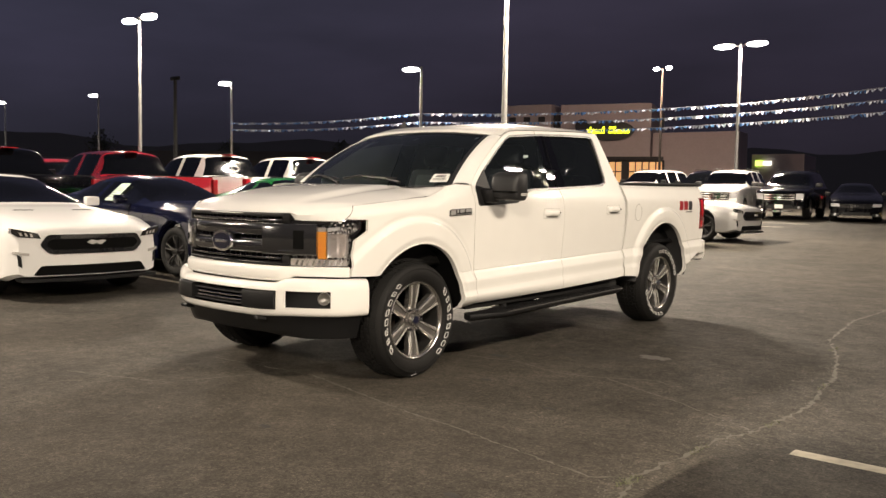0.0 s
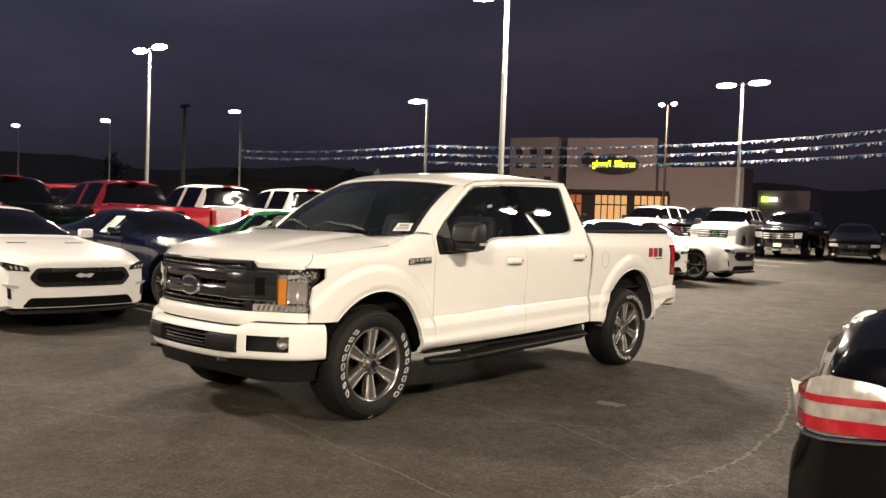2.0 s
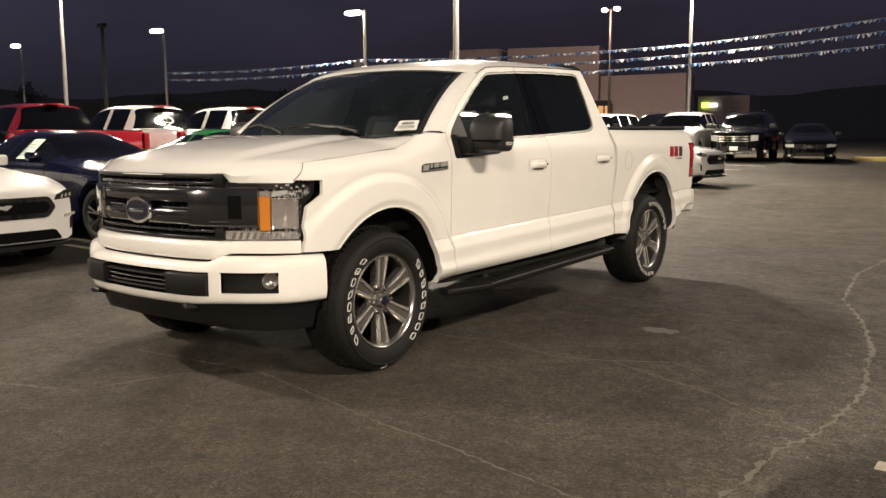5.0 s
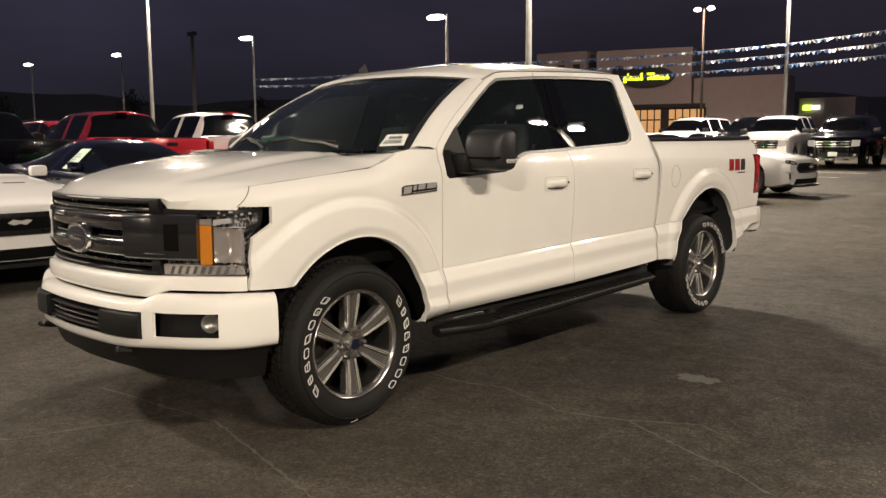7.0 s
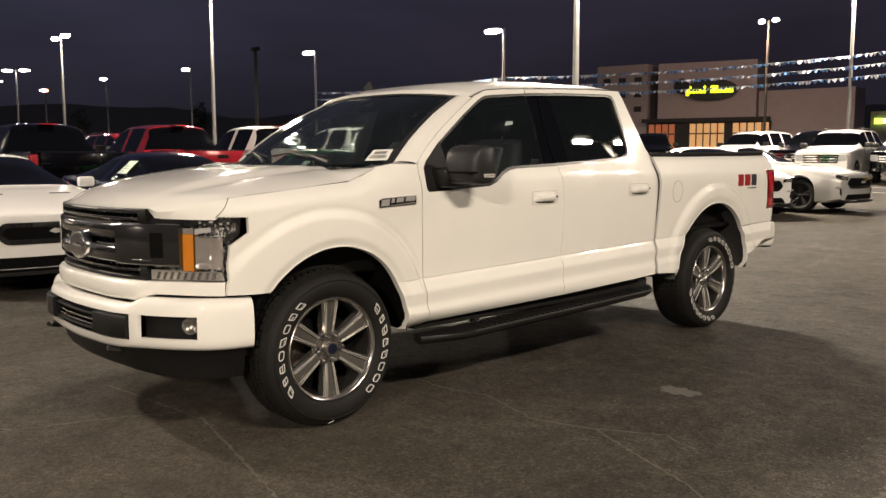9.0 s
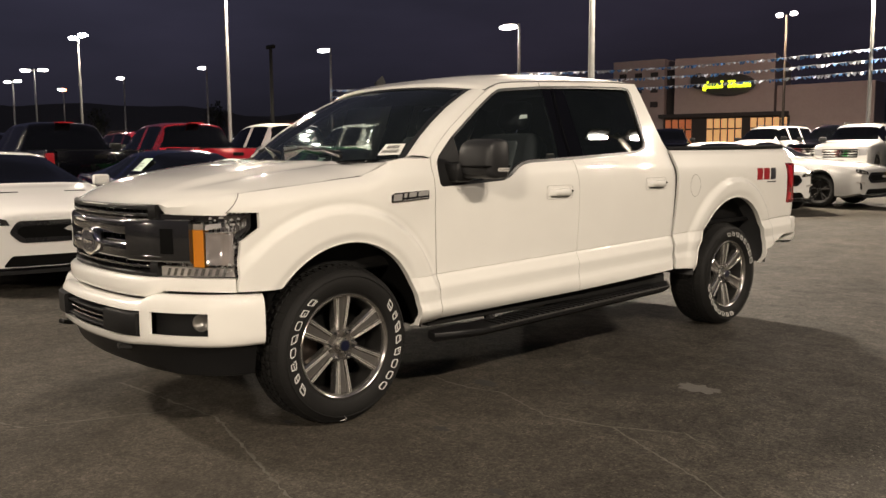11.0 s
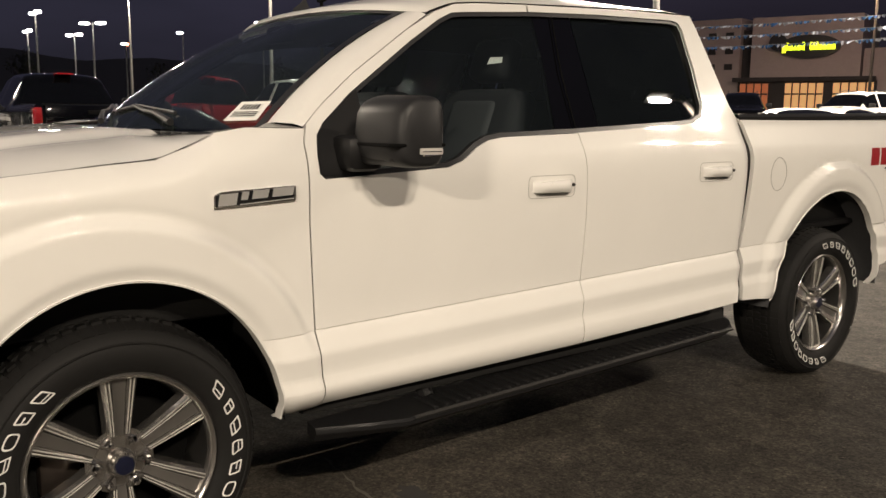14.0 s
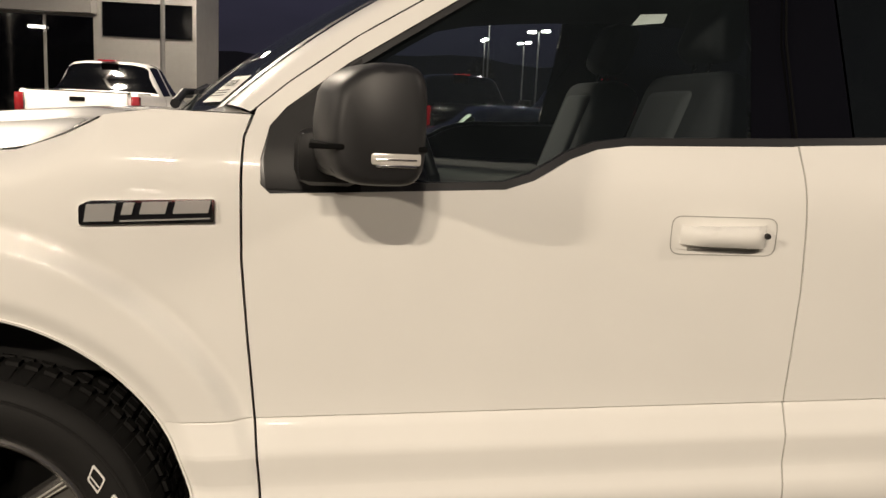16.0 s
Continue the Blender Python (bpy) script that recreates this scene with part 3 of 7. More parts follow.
patch("spalled_patch", 1.83, 0.02, 0.17, 0.10, CHALK, "pale worn patch where the asphalt has flaked", 3)
for k, (x, y, r) in enumerate([(1.35, -1.55, 0.06), (0.75, -2.05, 0.05), (2.1, -1.9, 0.05), (1.3, -0.35, 0.07), (0.9, -0.8, 0.11), (2.6, -3.4, 0.05), (1.2, -3.3, 0.05)]):
    patch("oil_spot", x, y, r, r * 0.6, CRACK_DARK, "dark oil spot on the asphalt", 20 + k)

# small weeds that grow in the crack
rnd_w = random.Random(5)
bm = bmesh.new()
for cx, cy, n, spread in ((3.06, -2.72, 70, 0.10), (3.16, -3.05, 60, 0.12), (3.10, -2.05, 40, 0.10), (3.20, -1.30, 30, 0.10), (3.12, -0.10, 24, 0.12), (2.75, 1.5, 20, 0.12)):
    for k in range(n):
        x, y = cx + rnd_w.gauss(0, 0.014), cy + rnd_w.uniform(-spread, spread)
        a, h = rnd_w.uniform(0, 6.283), rnd_w.uniform(0.004, 0.014)
        dx, dy = math.cos(a), math.sin(a)
        z = ground_height(x, y)
        vs = [bm.verts.new(p) for p in ((x - dy * 0.003, y + dx * 0.003, z), (x + dy * 0.003, y - dx * 0.003, z), (x + dx * h * 0.6 + dy * 0.002, y + dy * h * 0.6 - dx * 0.002, z + h * 0.8), (x + dx * h, y + dy * h, z + h))]
        bm.faces.new(vs)
weeds = part("weeds", bm, GRASS, None, "", 40, False)
tagged(weeds, "sparse green weeds growing in a pavement crack", "weeds", "", "stuff")
# loose grit near the crack
bm = bmesh.new()
for k in range(260):
    x, y = rnd_w.gauss(3.1, 0.16), rnd_w.uniform(-4.2, 1.2)
    r = rnd_w.uniform(0.003, 0.009)
    z = ground_height(x, y)
    b2 = [bm.verts.new((x + r * math.cos(q * 2.094 + k), y + r * math.sin(q * 2.094 + k), z)) for q in range(3)]
    tip = bm.verts.new((x, y, z + r * 0.8))
    for q in range(3):
        bm.faces.new((b2[q], b2[(q + 1) % 3], tip))
tagged(part("grit", bm, CHALK, None, "", 20, False), "pale loose grit along the pavement crack", "grit", "", "stuff")

# ---- lamp poles ----


def light_pole(flat=False, sides=(-1, 1)):
    """A lamp with one or two heads; flat: with shallow lenses instead of bowls."""
    pole = thing("street_lamp", "tall galvanised %s parking lot lamp, lit" % ("twin-head" if len(sides) > 1 else "single-head"), "street lamp", "lot lamps")
    bm = bmesh.new()
    lathe(bm, [(0.30, 0.0), (0.30, 0.7), (0.26, 0.74), (0.0, 0.74)], 20, "z")
    part("footing", bm, FASCIA, pole, "round concrete footing")
    bm = bmesh.new()
    tube(bm, [(0, 0, 0.7), (0, 0, 4.0), (0, 0, POLE_TOP + 0.05)], [0.085, 0.072, 0.058], 14)
    part("pole", bm, GALV, pole)
    for s in sides:
        bm = bmesh.new()
        tube(bm, [(0, 0, POLE_TOP - 0.12), (s * 0.25, 0, POLE_TOP - 0.02), (s * 0.50, 0, POLE_TOP)], 0.032, 8)
        part("arm", bm, GALV, pole)
        bm = bmesh.new()
        box(bm, min(s * 0.36, s * 1.08), max(s * 0.36, s * 1.08), -0.16, 0.16, POLE_TOP - 0.01, POLE_TOP + 0.06, 0.03)
        head = part("lamp_head", bm, GALV, pole)
        bm = bmesh.new()
        bmesh.ops.create_uvsphere(bm, u_segments=20, v_segments=10, radius=1.0)
        bm.transform(Matrix.Translation((s * 0.76, 0, POLE_TOP - 0.045)) @ Matrix.Diagonal((0.34 if flat else 0.47 if len(sides) > 1 else 0.58, 0.055 if flat else 0.25 if len(sides) > 1 else 0.34, 0.04 if flat else 0.115, 1)))
        part("lamp_panel", bm, LAMP_GLOW, head, "glowing lamp lens")
    return pole


patterns = {}
for px, py, turn, power, tall in POLES:
    m = pose(px, py, ground_height(px, py), 0, 0, turn) @ Matrix.Diagonal((1, 1, tall, 1))
    kind = (px > 5, heads(px, py))
    if kind in patterns:
        first, inverse = patterns[kind]
        copy_thing(first, m @ inverse)
    else:
        first = light_pole(*kind)
        first.matrix_basis = m
        patterns[kind] = (first, Matrix.Diagonal((1, 1, 1 / tall, 1)))
# ---- the white pickup truck ----
truck = thing("pickup_truck", "clean white crew cab pickup truck standing on asphalt", "pickup truck")


def crease_z(y):
    return 0.713 + 0.027 * (y + 1.25)


def arch_r(y, z, c, zc, a, b):
    dz = max(0.0, z - zc)
    return math.sqrt(((y - c) / a) ** 2 + (dz / b) ** 2)


F_ARCH, R_ARCH = (-1.825, 0.43, 0.455, 0.50), (1.842, 0.45, 0.53, 0.565)


NOSE = [(1.6, 0.0), (1.9, 0.017), (2.1, 0.038), (2.25, 0.063), (2.33, 0.090), (2.385, 0.123), (2.45, 0.20), (2.5, 0.27)]


def body_x(y, z):
    """Half width of the truck's flank at a length y and a height z."""
    zc = crease_z(y)
    w = step01(y, -1.46, -1.38)
    up = smooth([(0.60, 0.994), (0.72, 0.994), (0.90, 1.0075), (1.08, 1.0195), (1.15, 1.0215), (1.195, 1.0190), (1.240, 1.0100), (1.285, 0.9885), (1.33, 0.966), (1.85, 0.744), (1.95, 0.70)], z)
    if z < zc:
        low = lerp([(0.0, 0.9868), (0.004, 0.9912), (0.070, 1.0150), (0.080, 1.0160), (0.138, 1.0100), (0.150, 1.0110), (0.185, 1.0200), (0.30, 1.0200)], zc - z)
        x = low * w + up * (1 - w)
    else:
        x = up
    if z < 0.53:
        x -= 0.050 * ((0.53 - z) / 0.07) ** 2
    if y < -1.6:
        x -= smooth(NOSE, -y)
    x -= 0.033 * step01(y, 0.95, 1.02)
    if z < 1.3:
        for c, czz, a, b, top, c2, a2, b2 in (F_ARCH + (0.026, -1.870, 0.655, 0.683), R_ARCH + (0.030, 1.842, 0.672, 0.718)):
            r = arch_r(y, z, c, czz, a, b)
            if r < 1.7:
                edge = arch_r(y, z, c2, czz, a2, b2)
                x += top * (1 - step01(edge, 0.940, 1.0)) * (0.35 + 0.65 * step01(z, 0.55, 0.85)) - 0.012 * step01(1.10 - r, 0.0, 0.10) - 0.0045 * math.exp(-((edge - 1.010) / 0.022) ** 2) * step01(z, 0.62, 0.85)
    return x


def arch_points(arch, z_front, z_rear, n=34, grow=0.0):
    """Points of a wheel arch from its front foot over the top to its rear foot."""
    c, zc, a, b = arch
    a, b = a + grow, b + grow
    a0 = math.pi - math.asin(min(1, max(0, (z_front - zc) / b)))
    a1 = math.asin(min(1, max(0, (z_rear - zc) / b)))
    return [(c + a * math.cos(a0 + (a1 - a0) * k / n), zc + b * math.sin(a0 + (a1 - a0) * k / n)) for k in range(n + 1)]


def both(name, outline, surf, material, parent, label="", step=0.03, depth=0.02):
    out = []
    cuts = [((0, 0, 0.713 + 0.027 * 1.25 - d), (0, -0.027, 1)) for d in (-0.004, -0.0005, 0.001, 0.004, 0.036, 0.068, 0.078, 0.110, 0.138, 0.150, 0.168, 0.186)]
    for sx in (1, -1):
        out.append(part(name, sheet(outline, surf, step, depth, sx, cuts=cuts, slope=0.027), material, parent, label, 32, False))
    return out


GAP = 0.001
FRONT_TIP = -2.296
shoulder = [(-2.355, 1.180), (-2.30, 1.190), (-2.0, 1.222), (-1.86, 1.238), (-1.72, 1.252), (-1.63, 1.285), (-1.565, 1.318)]
fender = arch_points(F_ARCH, 0.728, 0.43) + [(-1.34, 0.435), (-1.2405, 0.462), (-1.2475, 0.56), (-1.2615, 0.714), (-1.2775, 0.90), (-1.2885, 1.05), (-1.2905, 1.22), (-1.2880, 1.29), (-1.2735, 1.334)] \
    + [(-1.46, 1.337), (-1.555, 1.322)] + [(y, z - GAP * (1 + 4 * step01(y, -1.95, -1.75))) for y, z in shoulder[::-1]] + [(-2.364, 1.176), (-2.418, 1.096), (FRONT_TIP, 1.094), (FRONT_TIP + 0.003, 1.020), (-2.368, 0.960), (-2.380, 0.785), (-2.384, 0.780), (-2.384, 0.728)]


def fender_x(y, z):
    x = body_x(y, z)
    top = smooth(shoulder, y) if y < -1.565 else 1.34
    return x - 0.058 * max(0.0, 1 - (top - z) / 0.08) ** 2 * step01(-y, 1.5, 1.7)


both("front_fender", fender, fender_x, WHITE, truck, "white front fender with a flared wheel arch", 0.010)

# the window outline shared by both doors: y, z
WIN = [(-1.232, 1.183), (-0.76, 1.206), (-0.70, 1.226), (-0.62, 1.272), (-0.56, 1.294), (-0.49, 1.304), (-0.10, 1.319), (0.52, 1.349), (0.64, 1.360), (0.71, 1.385), (0.738, 1.43),
       (0.752, 1.60), (0.748, 1.775), (0.732, 1.806), (0.68, 1.814), (0.20, 1.800), (-0.20, 1.779), (-0.52, 1.752), (-0.585, 1.744), (-0.65, 1.716), (-0.80, 1.628), (-1.084, 1.446), (-1.205, 1.352), (-1.236, 1.315), (-1.252, 1.25), (-1.25, 1.20)]
win_front = WIN[:7]
door_f = [(-1.235, 0.462), (-0.074, 0.490), (-0.080, 0.56), (-0.086, 0.745), (-0.088, 1.0), (-0.100, 1.21), (-0.106, 1.317)] + win_front[::-1][1:] + WIN[:-11:-1][:9] + [(-0.205, 1.7785)]
door_f += [(-0.205, 1.806), (-0.45, 1.790), (-0.56, 1.778), (-0.66, 1.742), (-0.80, 1.667), (-1.06, 1.505), (-1.20, 1.402), (-1.262, 1.348), (-1.283, 1.29), (-1.285, 1.22), (-1.283, 1.05), (-1.272, 0.90), (-1.256, 0.714), (-1.242, 0.56)]
front_doors = both("front_door", door_f, body_x, WHITE, truck, "white front door panel with a stepped beltline")
door_r = [(-0.070, 0.490), (0.955, 0.530), (0.968, 0.66), (0.970, 0.77), (0.985, 1.0), (0.992, 1.2), (0.975, 1.36), (0.935, 1.44), (0.900, 1.60), (0.855, 1.79), (0.835, 1.845), (0.45, 1.838), (-0.195, 1.806), (-0.195, 1.7795)] \
    + WIN[15:6:-1] + [(-0.1015, 1.319), (-0.0955, 1.21), (-0.0838, 1.0), (-0.0818, 0.745), (-0.0758, 0.56)]
rear_doors = both("rear_door", door_r, body_x, WHITE, truck, "white rear door and cab corner")

# pale filler behind the gap between the doors
for sx in (1, -1):
    seam = [(-0.072, 0.492), (-0.078, 0.56), (-0.084, 0.745), (-0.086, 1.0), (-0.098, 1.21), (-0.104, 1.317)]
    bm = bmesh.new()
    grid(bm, [[(sx * (body_x(y + d, z) - 0.0035), y + d, z) for d in (-0.010, 0.0, 0.010)] for y, z in [(smooth([(b, a) for a, b in seam], 0.492 + 0.0165 * k), 0.492 + 0.0165 * k) for k in range(51)]])
    part("door_seal", bm, SEAM_LIGHT, truck, "pale seal in the gap between the doors", 60)

# dark lining on the inside of the door frames
for sx in (1, -1):
    for o in (door_f, door_r):
        part("door_lining", sheet(o, lambda y, z: body_x(y, z) - 0.030, 0.08, 0, sx), PLASTIC, truck, "dark inner door lining", 60, False)

# window frame, glass and the dark pillar between
for sx in (1, -1):
    inner = inset(WIN, 0.016)
    part("window_trim", band(WIN, inner, lambda y, z: body_x(y, z) - 0.002, -0.004, 0.014, sx), TRIM, truck, "matt black rubber window surround")
    glass_x = lambda y, z: 0.966 - (z - 1.33) * 0.427 - 0.024 + 0.005 * (1 - ((z - 1.56) / 0.30) ** 2) 
    glass_r = lambda y, z: 0.966 - (z - 1.33) * 0.427 - 0.024
    pane_f = [(-1.05, 1.190), (-0.762, 1.219)] + [(y, z + 0.013) for y, z in WIN[2:6]] + [(-0.200, 1.328), (-0.172, 1.55), (-0.164, 1.767)] + [(-0.52, 1.738), (-0.575, 1.730), (-0.64, 1.703), (-0.80, 1.612), (-1.05, 1.450)]
    pane_r = [(0.05, 1.338), (0.52, 1.362), (0.635, 1.373), (0.70, 1.395), (0.722, 1.435), (0.736, 1.60), (0.733, 1.768), (0.718, 1.792), (0.68, 1.799), (0.20, 1.786), (0.05, 1.780)]
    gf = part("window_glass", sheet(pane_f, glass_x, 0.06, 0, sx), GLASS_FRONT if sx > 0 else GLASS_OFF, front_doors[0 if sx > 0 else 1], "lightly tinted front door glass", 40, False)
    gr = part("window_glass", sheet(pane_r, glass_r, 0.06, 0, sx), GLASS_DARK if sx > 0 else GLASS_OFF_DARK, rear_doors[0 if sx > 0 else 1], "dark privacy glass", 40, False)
    pil = [(-0.205, 1.320), (0.04, 1.330), (0.04, 1.785), (-0.168, 1.774), (-0.178, 1.55)]
    part("centre_pillar", sheet(pil, lambda y, z: 0.966 - (z - 1.33) * 0.427 - 0.018, 0.05, 0.02, sx), PILLAR, truck, "glossy black pillar between the door windows", 40, False)
    sail = [(-1.240, 1.192), (-1.055, 1.190), (-1.055, 1.458), (-1.203, 1.350), (-1.236, 1.315), (-1.246, 1.25)]
    part("mirror_sail", sheet(sail, lambda y, z: body_x(y, z) - 0.002, 0.04, 0.02, sx), PLASTIC, truck, "grey plastic mirror mount in the window corner", 40, False)
    bm = bmesh.new()
    for y in (-0.10,):
        tube(bm, [(sx * (glass_x(y, z) + 0.012), y + (0.03 if z > 1.6 else 0), z) for z in (1.325, 1.55, 1.77)], 0.003, 6)
    part("pillar_seam", bm, VOID, truck)

# bed
bed = [(1.043, 0.522), (1.15, 0.515)] + arch_points(R_ARCH, 0.50, 0.56) + [(2.62, 0.655), (2.83, 0.715), (2.838, 0.93), (2.690, 0.932), (2.672, 1.10), (2.665, 1.268), (2.832, 1.272), (2.822, 1.405), (2.5, 1.402), (1.052, 1.380), (1.062, 1.2), (1.052, 1.0), (1.034, 0.77), (1.040, 0.66)]


def bed_x(y, z):
    return body_x(y, z) - 0.03 * max(0.0, (z - 1.34) / 0.06) ** 2 - 0.02 * step01(y, 2.78, 2.86)


beds = both("bed_side", bed, bed_x, WHITE, truck, "white bed side with a flared rear wheel arch", 0.018)
bm = bmesh.new()
box(bm, -0.86, 0.86, 1.04, 2.82, 0.80, 0.83, 0.004)
part("bed_floor", bm, PLASTIC, truck, "black lined bed floor")
for sx in (1, -1):
    bm = bmesh.new()
    box(bm, min(sx * 0.80, sx * 0.83), max(sx * 0.80, sx * 0.83), 1.05, 2.80, 0.82, 1.38, 0.006)
    part("bed_wall", bm, PLASTIC, truck, "black bed liner wall")
    bm = bmesh.new()
    rows = []
    for y in [1.045 + 0.1 * k for k in range(18)]:
        x, z = bed_x(y, 1.378), lerp([(1.05, 1.380), (2.83, 1.405)], y)
        rows.append([(sx * (x + 0.002), y, z - 0.012), (sx * (x + 0.003), y, z + 0.008), (sx * (x - 0.012), y, z + 0.022), (sx * (x - 0.09), y, z + 0.020), (sx * 0.795, y, z - 0.01), (sx * 0.795, y, z - 0.06)])
    grid(bm, rows)
    part("bed_rail_cap", bm, PLASTIC, truck, "black plastic bed rail cap")
bm = bmesh.new()
box(bm, -0.82, 0.82, 1.045, 1.075, 0.56, 1.385, 0.008)
part("bed_front_wall", bm, WHITE, truck, "white front wall of the bed")
bm = bmesh.new()
box(bm, -0.80, 0.80, 2.775, 2.845, 0.80, 1.385, 0.02)
part("tailgate", bm, WHITE, truck, "white tailgate")
bm = bmesh.new()
prof = [(2.80, 0.60), (2.99, 0.60), (3.04, 0.64), (3.05, 0.74), (3.02, 0.80), (2.84, 0.81)]
grid(bm, [[(x, y - 0.13 * abs(x / 0.95) ** 5, z) for y, z in prof] for x in [-0.95 + 0.95 * k / 12 for k in range(25)]])
bmesh.ops.holes_fill(bm, edges=[e for e in bm.edges if len(e.link_faces) == 1], sides=0)
part("rear_bumper", bm, WHITE, truck, "white rear step bumper")
for sx in (1, -1):
    bm = bmesh.new()
    box(bm, min(sx * 0.82, sx * 0.95), max(sx * 0.82, sx * 0.965), 2.70, 2.90, 0.66, 0.81, 0.02)
    part("bumper_step", bm, WHITE, truck, "white corner of the rear bumper")
    bm = bmesh.new()
    box(bm, min(sx * 0.70, sx * 0.93), max(sx * 0.70, sx * 0.93), 2.78, 2.90, 0.585, 0.602, 0.004)
    part("bumper_skirt", bm, PLASTIC, truck, "black lower edge of the rear bumper")
    bm = bmesh.new()
    tl = rounded([(2.682, 0.938), (2.840, 0.935), (2.838, 1.266), (2.672, 1.262), (2.668, 1.18), (2.700, 1.10)], 0.012, 3)
    t_ob = part("tail_light", sheet(tl, lambda y, z: bed_x(y, z) + 0.006 - 0.03 * step01(y, 2.74, 2.85), 0.02, 0.05, sx), RED_LENS, truck, "red tail light", 40, False)
    bm = bmesh.new()
    box(bm, min(sx * 0.80, sx * 0.955), max(sx * 0.80, sx * 0.955), 2.79, 2.868, 0.935, 1.266, 0.012)
    part("tail_light_back", bm, RED_LENS, t_ob)
    for q in ([(2.700, 1.105), (2.745, 1.060), (2.800, 1.060), (2.800, 1.100), (2.760, 1.130), (2.760, 1.200), (2.800, 1.225), (2.800, 1.250), (2.700, 1.248), (2.690, 1.180)], [(2.706, 0.960), (2.800, 0.960), (2.800, 1.010), (2.706, 1.024)]):
        part("lens_block", sheet(rounded(q, 0.006, 2), lambda y, z: bed_x(y, z) + 0.0085 - 0.03 * step01(y, 2.74, 2.85), 0.02, 0.01, sx), BAND_RED, t_ob, "brighter red lens block", 40, False)
    # fuel door ring
    bm = bmesh.new()
    pts = [(1.275 + 0.068 * math.cos(2 * math.pi * k / 40), 1.118 + 0.082 * math.sin(2 * math.pi * k / 40)) for k in range(40)]
    if sx > 0:
        add(bm, band(pts, inset(pts, 0.004), bed_x, 0.0008, 0.004, sx))
        part("fuel_door_seam", bm, SEAM_LIGHT, truck, "thin seam of the round fuel door")

# dark inner body that closes the gaps between the panels
for y0, y1, z0, z1, x in [(-1.30, 0.99, 0.50, 1.16, 0.955), (1.02, 1.28, 0.56, 1.36, 0.90), (2.42, 2.80, 0.70, 1.36, 0.88)]:
    bm = bmesh.new()
    box(bm, -x, x, y0, y1, z0, z1, 0.02)
    part("inner_body", bm, SEAM, truck, "dull inner body behind the panels")
bm = bmesh.new()
box(bm, -0.85, 0.85, -2.30, -1.30, 0.75, 1.10, 0.05)
box(bm, -0.55, 0.55, -2.55, 2.80, 0.46, 0.62, 0.05)
box(bm, -0.75, 0.75, -1.28, 1.2, 0.44, 0.56, 0.04)
part("chassis", bm, UNDER, truck, "dark underbody and frame")
for c, sy in ((-1.825, 1), (1.842, 1)):
    arch = F_ARCH if c < 0 else R_ARCH
    for sx in (1, -1):
        bm = bmesh.new()
        pts = arch_points((arch[0], arch[1], arch[2] + 0.012, arch[3] + 0.012), 0.42, 0.42, 30)
        rows = []
        for depth in (0.012, 0.05, 0.16, 0.34, 0.46):
            g = 1.0 + (0.03 if depth > 0.02 else 0)
            rows.append([(sx * (min(0.985, body_x(y, max(z, 0.5))) - depth), arch[0] + (y - arch[0]) * g, z) for y, z in pts])
        grid(bm, rows)
        # front liner is near black: the shade of the arch put into its colour
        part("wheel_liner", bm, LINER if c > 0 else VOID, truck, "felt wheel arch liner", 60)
        bm = bmesh.new()
        c0 = arch_points(arch, 0.44 if c > 0 else 0.735, 0.44, 40)
        rows = [[(sx * (body_x(y, max(z, 0.46)) + d), arch[0] + (y - arch[0]) * k, arch[1] + (z - arch[1]) * k) for y, z in c0] for d, k in ((-0.004, 1.012), (0.004, 1.004), (0.002, 0.994), (-0.03, 0.988))]
        grid(bm, rows)
        part("arch_lip", bm, WHITE, truck, "white rolled lip of the wheel arch", 60)

# roof, pillars and windshield
bm = bmesh.new()


def roof_edge(y):
    return smooth([(-0.72, 1.728), (-0.66, 1.752), (-0.56, 1.783), (-0.45, 1.795), (-0.2, 1.811), (0.45, 1.843), (0.70, 1.850), (0.80, 1.848), (0.86, 1.835)], y)


def roof_top(y):
    return smooth([(-0.88, 1.770), (-0.80, 1.797), (-0.7, 1.824), (-0.6, 1.846), (-0.2, 1.884), (0.2, 1.897), (0.6, 1.895), (0.80, 1.880), (0.86, 1.858)], y)


def ws(u, v):
    """A point of the windshield: u across (-1..1), v from the cowl up."""
    b = Vector((u * 0.845, -1.56 + 0.21 * u * u, 1.318 + 0.017 * u * u))
    t = Vector((u * 0.703, -0.830 + 0.095 * u * u, 1.772 - 0.033 * abs(u) ** 2.5))
    p = b.lerp(t, v)
    bulge = 0.035 * 4 * v * (1 - v)
    return p + Vector((0, -0.6, 0.8)) * bulge


rows = []
for y in [-0.70 + 0.04 * k for k in range(39)] + [0.86]:
    ze, zt = roof_edge(y), roof_top(y)
    xe = body_x(y, ze) - 0.002
    row = []
    for k in range(-14, 15):
        u = k / 14
        a = abs(u)
        h = 1 - a ** (3.6 - 1.4 * step01(-y, 0.45, 0.70))
        x = xe * (1 - (1 - a) ** 1.25) if a > 0 else 0
        # pull the front edge of the roof forward in the middle
        yy = y - 0.075 * (1 - a ** 2) * step01(-y, 0.35, 0.70)
        zz = ze + (roof_top(yy) - ze) * h
        row.append(((1 if u >= 0 else -1) * x, yy, zz))
    rows.append(row)
front_row = [ws(k / 14, 1.0) + Vector((0, -0.006, 0.004)) for k in range(-14, 15)]
second = [p.lerp(Vector(q), 0.45) + Vector((0, -0.006, 0.007)) * (1 - abs(k / 14) ** 4) for k, p, q in zip(range(-14, 15), front_row, rows[0])]
grid(bm, [front_row, second] + rows)
part("roof", bm, WHITE, truck, "white cab roof", 40)


